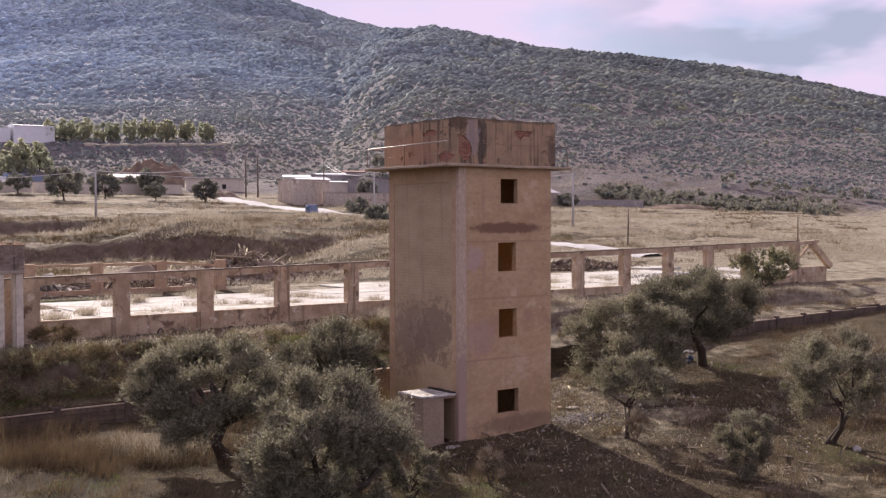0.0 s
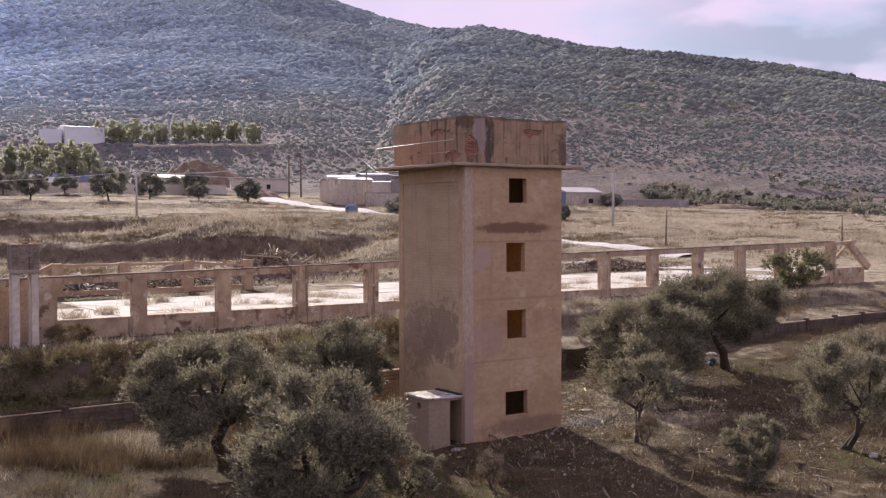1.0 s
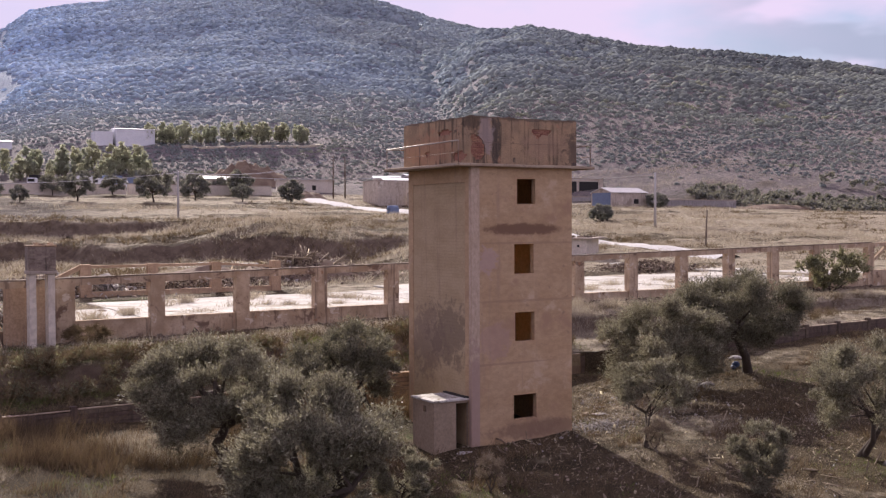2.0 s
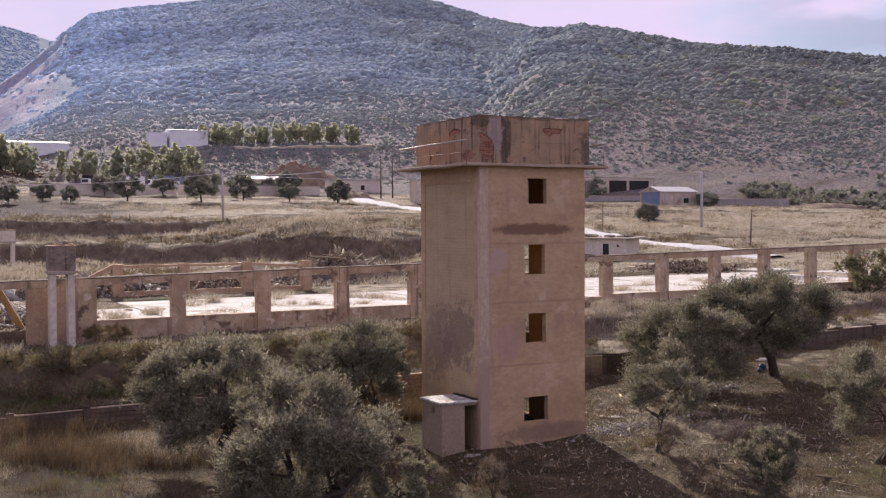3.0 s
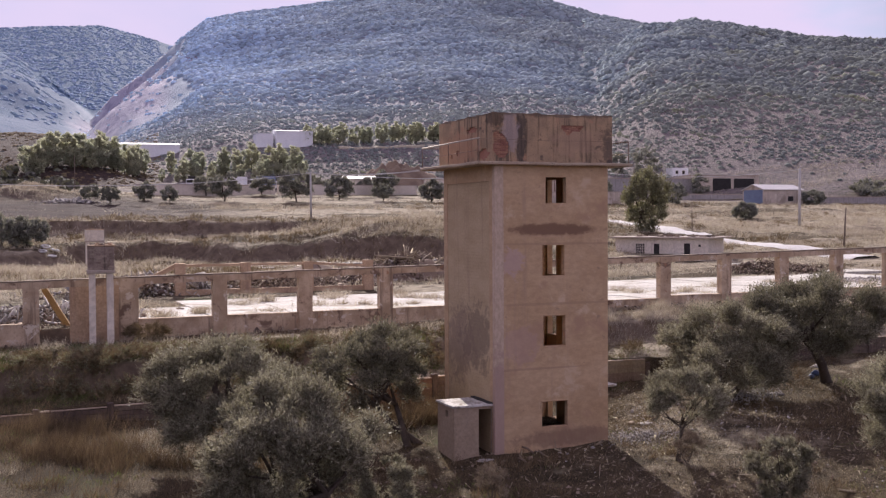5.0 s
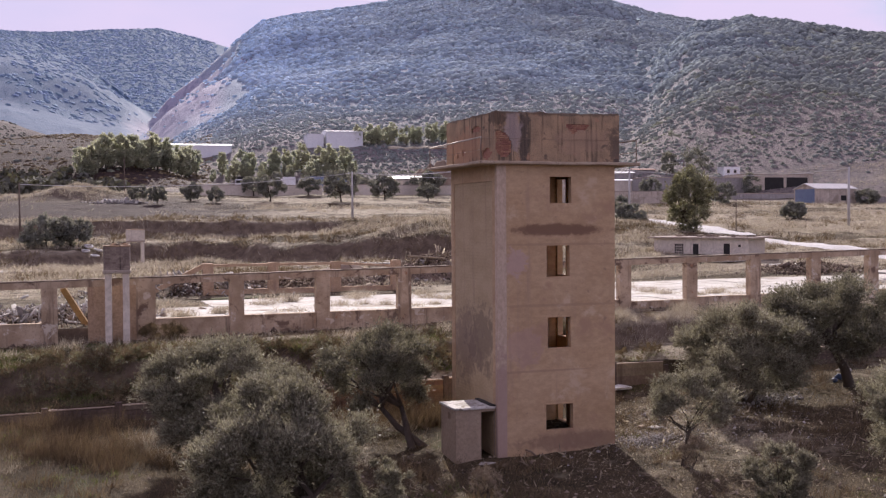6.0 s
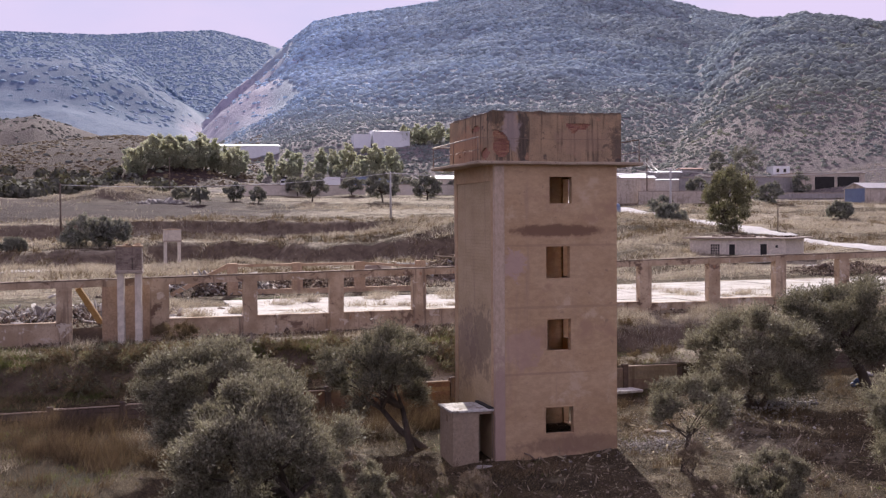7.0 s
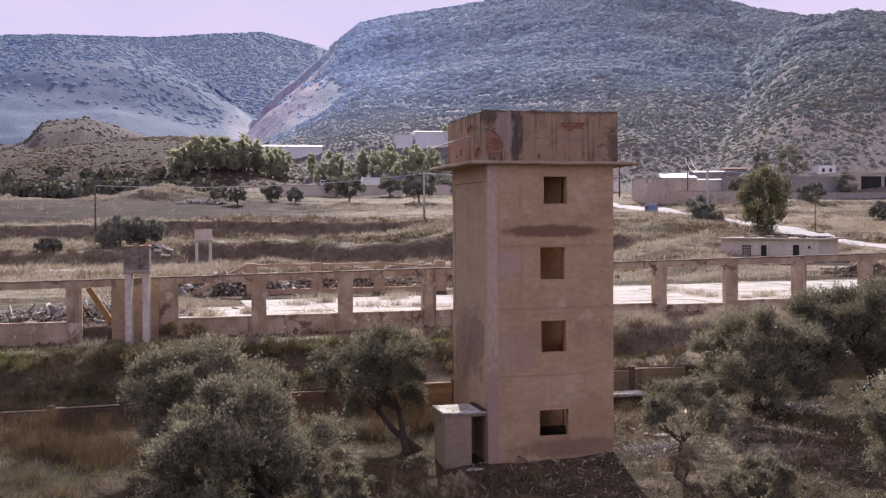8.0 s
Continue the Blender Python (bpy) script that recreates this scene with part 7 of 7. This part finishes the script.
M["straw_bank"] = material("straw_covered_bank", (0.40, 0.35, 0.25), (0.52, 0.46, 0.35), 0.4, 0.95, 0.4, 4)
build_terrace_path()


def opening(parent, name, x0, x1, y, z0, z1, out=-1, bars=0):
    """A dark panel painted for the shade inside, framed, on a wall that faces -y (out = -1)."""
    w = box_part(name, (x0, x1, y - 0.02, y + 0.06, z0, z1), M["dark"], parent, bevel=0)
    bm = bmesh.new()
    for dims in ((x0 - 0.08, x0, z0 - 0.08, z1 + 0.08), (x1, x1 + 0.08, z0 - 0.08, z1 + 0.08), (x0, x1, z1, z1 + 0.08), (x0, x1, z0 - 0.08, z0)):
        box(bm, dims[0], dims[1], y - 0.06, y + 0.02, dims[2], dims[3])
    for k in range(bars):
        u = x0 + (x1 - x0) * (k + 1) / (bars + 1)
        box(bm, u - 0.025, u + 0.025, y - 0.05, y - 0.03, z0, z1)
        v = z0 + (z1 - z0) * (k + 1) / (bars + 1)
        box(bm, x0, x1, y - 0.05, y - 0.03, v - 0.025, v + 0.025)
    part("frame", bm, M["hut"], w)
    return w


def build_hut():
    at = (43.6, 62.6, 0)
    turn = math.degrees(math.atan2(53.76 - 62.8, 50.82 - 43.63))
    z = min(ground_z(44, 62), ground_z(51, 54)) - 0.3
    hut = root("flat_roofed_hut", (at[0], at[1], z), turn, label="low flat-roofed whitish hut with barred window and dark openings", category="house")
    length, deep, top = 9.9, 6.0, 7.2 - z
    bm = holed_wall([0, length], [0, top], [], 0.25, lambda u, v, d: (u, d, v))
    part("front_wall", bm, M["hut"], hut)
    box_part("side_wall", (0, 0.25, 0.25, deep, 0, top), M["hut"], hut, bevel=0)
    box_part("side_wall", (length - 0.25, length, 0.25, deep, 0, top), M["hut"], hut, bevel=0)
    box_part("back_wall", (0.25, length - 0.25, deep - 0.25, deep, 0, top), M["hut"], hut, bevel=0)
    box_part("roof", (-0.6, length + 0.8, -0.5, deep + 0.4, top, top + 0.16), M["concrete"], hut, "thin overhanging flat roof slab", bevel=0.02, jitter=0.02)
    opening(hut, "window", 2.25, 3.2, 0, top - 1.6, top - 0.55, bars=3)
    opening(hut, "window", 4.2, 4.8, 0, top - 1.65, top - 0.55)
    opening(hut, "doorway", 7.4, 8.05, 0, top - 2.1, top - 0.5)
    opening(hut, "window", 8.9, 9.15, 0, top - 0.85, top - 0.6)
    rng2 = np.random.default_rng(3)
    bm = bmesh.new()
    for k in range(40):
        x, y, s = rng2.uniform(1, length), rng2.uniform(0.3, deep), rng2.uniform(0.1, 0.4)
        box(bm, x, x + s * 1.8, y, y + s, top + 0.15, top + 0.17 + s * 0.5, jitter=0.05)
    part("roof_debris", bm, M["rubble"], hut, "broken stones lying on the roof")
    return hut


build_hut()


def block_house(name, label, x, y, w, d, h, turn, wall, roof_mat, gable=0.0, openings=(), category="building", over=0.25, end_mat=None):
    """A building whose front (-y before the turn) runs from x; openings: (x0, x1, z0, z1)."""
    z = min(ground_z(x, y), ground_z(x + w * math.cos(radians(turn)), y + w * math.sin(radians(turn)))) - 0.4
    ob = root(name, (x, y, z), turn, label=label, category=category)
    t = 0.3
    box_part("front_wall", (0, w, 0, t, 0, h), wall, ob, bevel=0)
    box_part("back_wall", (0, w, d - t, d, 0, h), wall, ob, bevel=0)
    box_part("side_wall", (0, t, t, d - t, 0, h), end_mat or wall, ob, bevel=0)
    box_part("side_wall", (w - t, w, t, d - t, 0, h), wall, ob, bevel=0)
    bm = bmesh.new()
    if gable:
        for y0, y1 in ((-over, d / 2), (d / 2, d + over)):
            lo, hi = (h - gable * over / (d / 2), h + gable) if y0 < 0 else (h + gable, h - gable * over / (d / 2))
            vs = [bm.verts.new(p) for p in ((-over, y0, lo), (w + over, y0, lo), (w + over, y1, hi), (-over, y1, hi),
                                            (-over, y0, lo + 0.15), (w + over, y0, lo + 0.15), (w + over, y1, hi + 0.15), (-over, y1, hi + 0.15))]
            for f in ((0, 1, 2, 3), (4, 5, 6, 7), (0, 1, 5, 4), (1, 2, 6, 5), (2, 3, 7, 6), (3, 0, 4, 7)):
                bm.faces.new([vs[k] for k in f])
        part("roof", bm, roof_mat, ob)
        for x0 in (0, w - t):
            bm = bmesh.new()
            a = [bm.verts.new((x0 + s, yy, zz)) for s in (0, t) for yy, zz in ((0, h), (d, h), (d / 2, h + gable))]
            bm.faces.new(a[:3])
            bm.faces.new(a[3:])
            for p, q in ((0, 1), (1, 2), (2, 0)):
                bm.faces.new((a[p], a[q], a[q + 3], a[p + 3]))
            part("gable", bm, wall, ob)
    else:
        box(bm, -over, w + over, -over, d + over, h, h + 0.2)
        part("roof", bm, roof_mat, ob)
    for k, (a, b, c, e) in enumerate(openings):
        opening(ob, "doorway" if c < 0.6 else "window", a, b, 0, c, e)
    return ob


# hamlet across the road
block_house("block_shed", "plain beige block shed beside the track", 79.6, 158.2, 7.2, 6.6, 5.4, 0, M["far_wall"], M["concrete"], over=0.05)
block_house("yard_wall", "grey block wall round the hamlet's yard", 85.6, 156.5, 15, 0.7, 2.9, -14, M["far_wall"], M["concrete"], over=0.02, category="wall")
block_house("tin_shed", "low shed with a pinkish-white sheet roof", 101.3, 196, 8, 6, 4.6, -14, M["far_wall"], M["white"], gable=0.6)
block_house("tin_shed", "low whitewashed shed with a flat pale roof", 117.5, 213, 11.0, 8, 3.7, -14, M["hut"], M["white"], gable=0.35)
block_house("long_shed", "long low shed with a white sheet roof", 124.5, 246, 24, 7, 2.9, -26, M["hut"], M["white"], gable=0.7)
block_house("tin_shed", "low shed with a pale sheet roof on the slope", 129.9, 236, 8.5, 6, 3.6, -14, M["grey_wall"], M["white"], gable=0.4)
block_house("tin_shed", "small grey shed with a dark roof", 139.5, 236, 6.0, 6, 2.3, -14, M["grey_wall"], M["tile_roof"], gable=0.4)
block_house("farm_house", "low beige house with a flat pale roof and dark windows", 87, 228, 14.5, 7, 3.9, -20, M["hut"], M["tin"], over=0.4, openings=((2, 3, 1.2, 2.4), (5, 6.2, 0.4, 2.5), (9, 10, 1.2, 2.4)))
block_house("water_house", "small white cube house on the slope", 157.5, 219, 4.8, 4, 2.7, -8, M["white"], M["white"], openings=((1, 1.7, 1.2, 2.1), (3, 3.7, 1.2, 2.1)), over=0.05)
block_house("red_machine_shed", "low open shed with red machinery before it", 96, 178, 8, 4, 1.8, -10, M["red"], M["tin"], over=0.1)
block_house("long_works", "long grey block building", 124, 202, 27, 9, 4.6, -4, M["grey_wall"], M["concrete"], over=0.1)
block_house("open_barn", "block building with wide dark openings", 152, 202, 20, 10, 4.9, -6, M["far_wall"], M["concrete"], openings=((6, 11.5, 0.5, 4.2), (12.3, 18.5, 0.5, 4.2)), over=0.15)
block_house("gable_shed", "gabled metal shed with a pale roof and blue front", 136, 153.5, 10.5, 7, 3.7, 0, M["far_wall"], M["tin"], gable=1.1, openings=((6.5, 8.0, 1.2, 2.3),), end_mat=M["blue"])
block_house("boundary_wall", "long grey boundary wall before the sheds", 118, 182, 48, 0.5, 1.7, -3, M["grey_wall"], M["concrete"], over=0.02, category="wall")
block_house("boundary_wall", "grey boundary wall at the orchard's edge", 148, 158, 26, 0.5, 2.2, -14, M["grey_wall"], M["concrete"], over=0.02, category="wall")
block_house("compound_wall", "pale compound wall behind the field trees", 10, 196, 30, 0.5, 2.6, 3, M["hut"], M["concrete"], over=0.02, category="wall")
block_house("compound_wall", "pale compound wall behind the field trees", 41, 200, 34, 0.5, 2.8, 4, M["hut"], M["concrete"], over=0.02, category="wall")
block_house("pale_store", "low white store behind the compound wall", 58, 206, 12, 8, 4.2, 2, M["hut"], M["tin"], gable=0.8)
block_house("warehouse", "large white warehouse beyond the poplars", 22.5, 352, 21, 22, 6.4, -6, M["white"], M["white"], gable=1.2)
block_house("factory_hall", "tall white factory hall on the slope", 76, 343, 13, 16, 6.6, -6, M["white"], M["white"], gable=0.8)
block_house("factory_wing", "white wing of silos beside the factory hall", 69.5, 346, 6, 10, 5.4, -6, M["white"], M["white"], over=0.05)


def build_truck(at, turn, body_mat, label):
    ob = root("parked_truck", at, turn, label=label, category="truck")
    box_part("cargo_box", (0, 4.4, 0, 2.2, 0.8, 3.2), body_mat, ob, bevel=0.05)
    bm = bmesh.new()
    box(bm, -1.7, -0.1, 0.1, 2.1, 0.6, 2.4, bevel=0.12)
    cab = part("cab", bm, M["white"], ob)
    box_part("windscreen", (-1.72, -1.66, 0.3, 1.9, 1.5, 2.2), M["dark"], cab, bevel=0)
    for x in (-1.0, 3.3):
        for y in (0.1, 2.1):
            tube_part("wheel", [(x, y - 0.14, 0.45), (x, y + 0.14, 0.45)], 0.45, M["dark"], ob, sides=14)
    return ob


for x, y, turn, mat, label in ((37, 232, 5, M["white"], "white box truck parked beyond the compound wall"), (45, 235, 8, M["blue"], "dull blue truck parked beyond the compound wall"),
                               (51, 236, -6, M["blue"], "dull blue truck parked beyond the compound wall"), (29, 233, 60, M["dark"], "dark lorry parked beyond the compound wall")):
    build_truck((x, y, ground_z(x, y) + 0.05), turn, mat, label)


def build_container():
    z = ground_z(66.9, 128.5)
    ob = root("refuse_bin", (66.3, 128.5, z), 10, label="blue metal refuse bin beside the track", category="bin")
    bm = bmesh.new()
    box(bm, 0, 1.9, 0, 1.2, 0.15, 1.15, bevel=0.05)
    part("body", bm, M["blue"], ob)
    tube_part("lid", [(0.0, 0.6, 1.12), (1.9, 0.6, 1.12)], 0.45, M["blue"], ob, sides=12)
    for x in (0.2, 1.7):
        for y in (0.2, 1.0):
            tube_part("wheel", [(x, y - 0.05, 0.1), (x, y + 0.05, 0.1)], 0.1, M["dark"], ob, sides=8)
    return ob


build_container()


# ---- poles and cables ----
def build_pole(x, y, top, mat, r, label, lean=(0, 0), arms=1):
    z = ground_z(x, y)
    ob = root("utility_pole", (x, y, z), label=label, category="pole")
    h = top - z
    tube_part("shaft", [(0, 0, -0.5), (lean[0] * 0.5, lean[1] * 0.5, h * 0.5), (lean[0], lean[1], h)], [r, r * 0.85, r * 0.65], mat, ob)
    for k in range(arms):
        zz = h - 0.25 - 0.6 * k
        tube_part("crossarm", [(lean[0] - 0.7, lean[1], zz), (lean[0] + 0.7, lean[1], zz)], 0.05, mat, ob, sides=6)
        for dx in (-0.6, 0, 0.6):
            tube_part("insulator", [(lean[0] + dx, lean[1], zz), (lean[0] + dx, lean[1], zz + 0.2)], 0.04, M["white"], ob, sides=6)
    return (x + lean[0], y + lean[1], top - 0.2)


p_main = build_pole(93.2, 92.1, 16.6, M["pole"], 0.24, "tall pale concrete utility pole in dry grass", arms=0)
p_mid = build_pole(24.9, 114.8, 16.3, M["pole"], 0.17, "slim pale utility pole on the field's edge", arms=1)
p_lean = build_pole(71.6, 59.5, 10.4, M["wood"], 0.12, "leaning wooden pole behind the ruin", lean=(1.2, 1.0), arms=0)
p_far = build_pole(104, 58.2, 9.6, M["wood"], 0.10, "short wooden pole in dry grass", arms=0)
p_left = build_pole(-19.3, 98.2, 13.9, M["wood"], 0.13, "dark wooden pole on the waste ground", arms=0)
p_road = build_pole(66.4, 108.5, 16.8, M["pole"], 0.19, "pale utility pole beside the track", arms=1)
p_b = build_pole(101.5, 183.8, 23.0, M["wood"], 0.17, "dark utility pole in the hamlet", arms=1)
p_c = build_pole(133, 200, 23.5, M["wood"], 0.17, "dark utility pole in the hamlet", arms=1)
p_d = build_pole(68.5, 84.1, 11.6, M["wood"], 0.07, "thin pole beside the track", arms=0)
p_h1 = build_pole(85.5, 191.3, 24.0, M["wood"], 0.2, "one of a pair of dark transformer poles", arms=2)
p_h2 = build_pole(88.0, 190.3, 24.0, M["wood"], 0.2, "one of a pair of dark transformer poles", arms=1)
p_g = build_pole(-2.6, 184, 22.0, M["wood"], 0.12, "dark pole beyond the mound", arms=0)


def cable(a, b, sag, r=0.035):
    a, b = Vector(a), Vector(b)
    pts = []
    for k in range(17):
        q = k / 16
        p = a.lerp(b, q)
        p.z -= sag * 4 * q * (1 - q)
        pts.append(p)
    bm = bmesh.new()
    tube(bm, pts, [r] * 17, 4)
    return tagged(part("cable", bm, M["wire"], None, "thin overhead cable between poles"), category="cable")


for dx in (-0.6, 0.6):
    cable((p_mid[0] + dx, p_mid[1], p_mid[2]), (p_h1[0] + dx, p_h1[1], p_h1[2]), 1.6)
    cable((p_road[0] + dx, p_road[1], p_road[2]), (p_b[0] + dx, p_b[1], p_b[2]), 1.6)
cable(p_b, p_c, 0.7)
cable(p_h2, p_b, 0.6)
cable(p_left, p_mid, 0.9)
cable(p_mid, p_road, 1.0)
cable(p_road, p_main, 1.0)


# ---- small things on the waste ground ----
def build_tyre(at, r, tilt, turn):
    bm = bmesh.new()
    ring = []
    for i in range(24):
        a = 2 * math.pi * i / 24
        row = []
        for k in range(8):
            b = 2 * math.pi * k / 8
            q = r + 0.11 * math.cos(b)
            row.append(bm.verts.new((q * math.cos(a), q * math.sin(a), 0.10 * math.sin(b))))
        ring.append(row)
    for i in range(24):
        for k in range(8):
            bm.faces.new((ring[i][k], ring[(i + 1) % 24][k], ring[(i + 1) % 24][(k + 1) % 8], ring[i][(k + 1) % 8]))
    ob = part("old_tyre", bm, M["tyre"], None, "old whitish tyre lying on the bank", smooth=True)
    ob.matrix_world = pose(*at, tilt, 0, turn)
    return tagged(ob, category="tyre", group="old tyres on the bank")


for x, y, dz, tilt, turn in ((-12.2, 93.6, 0.15, 12, 0), (-11.2, 93.0, 0.15, 8, 40), (-11.8, 94.6, 0.45, 20, 20), (-10.8, 94.3, 0.3, 15, 70)):
    build_tyre((x, y, ground_z(x, y) + dz), 0.42, tilt, turn)

# ochre beam fallen in the doorway of the ruin
bm = bmesh.new()
rough_bar(bm, (-15.1, 19.9, 6.0), (-13.9, 20.9, 3.9), 0.28, 0.22, 5, 0.015)
tagged(part("fallen_beam", bm, M["beam_wood"], None, "ochre beam leaning in the ruin's doorway"), category="beam")
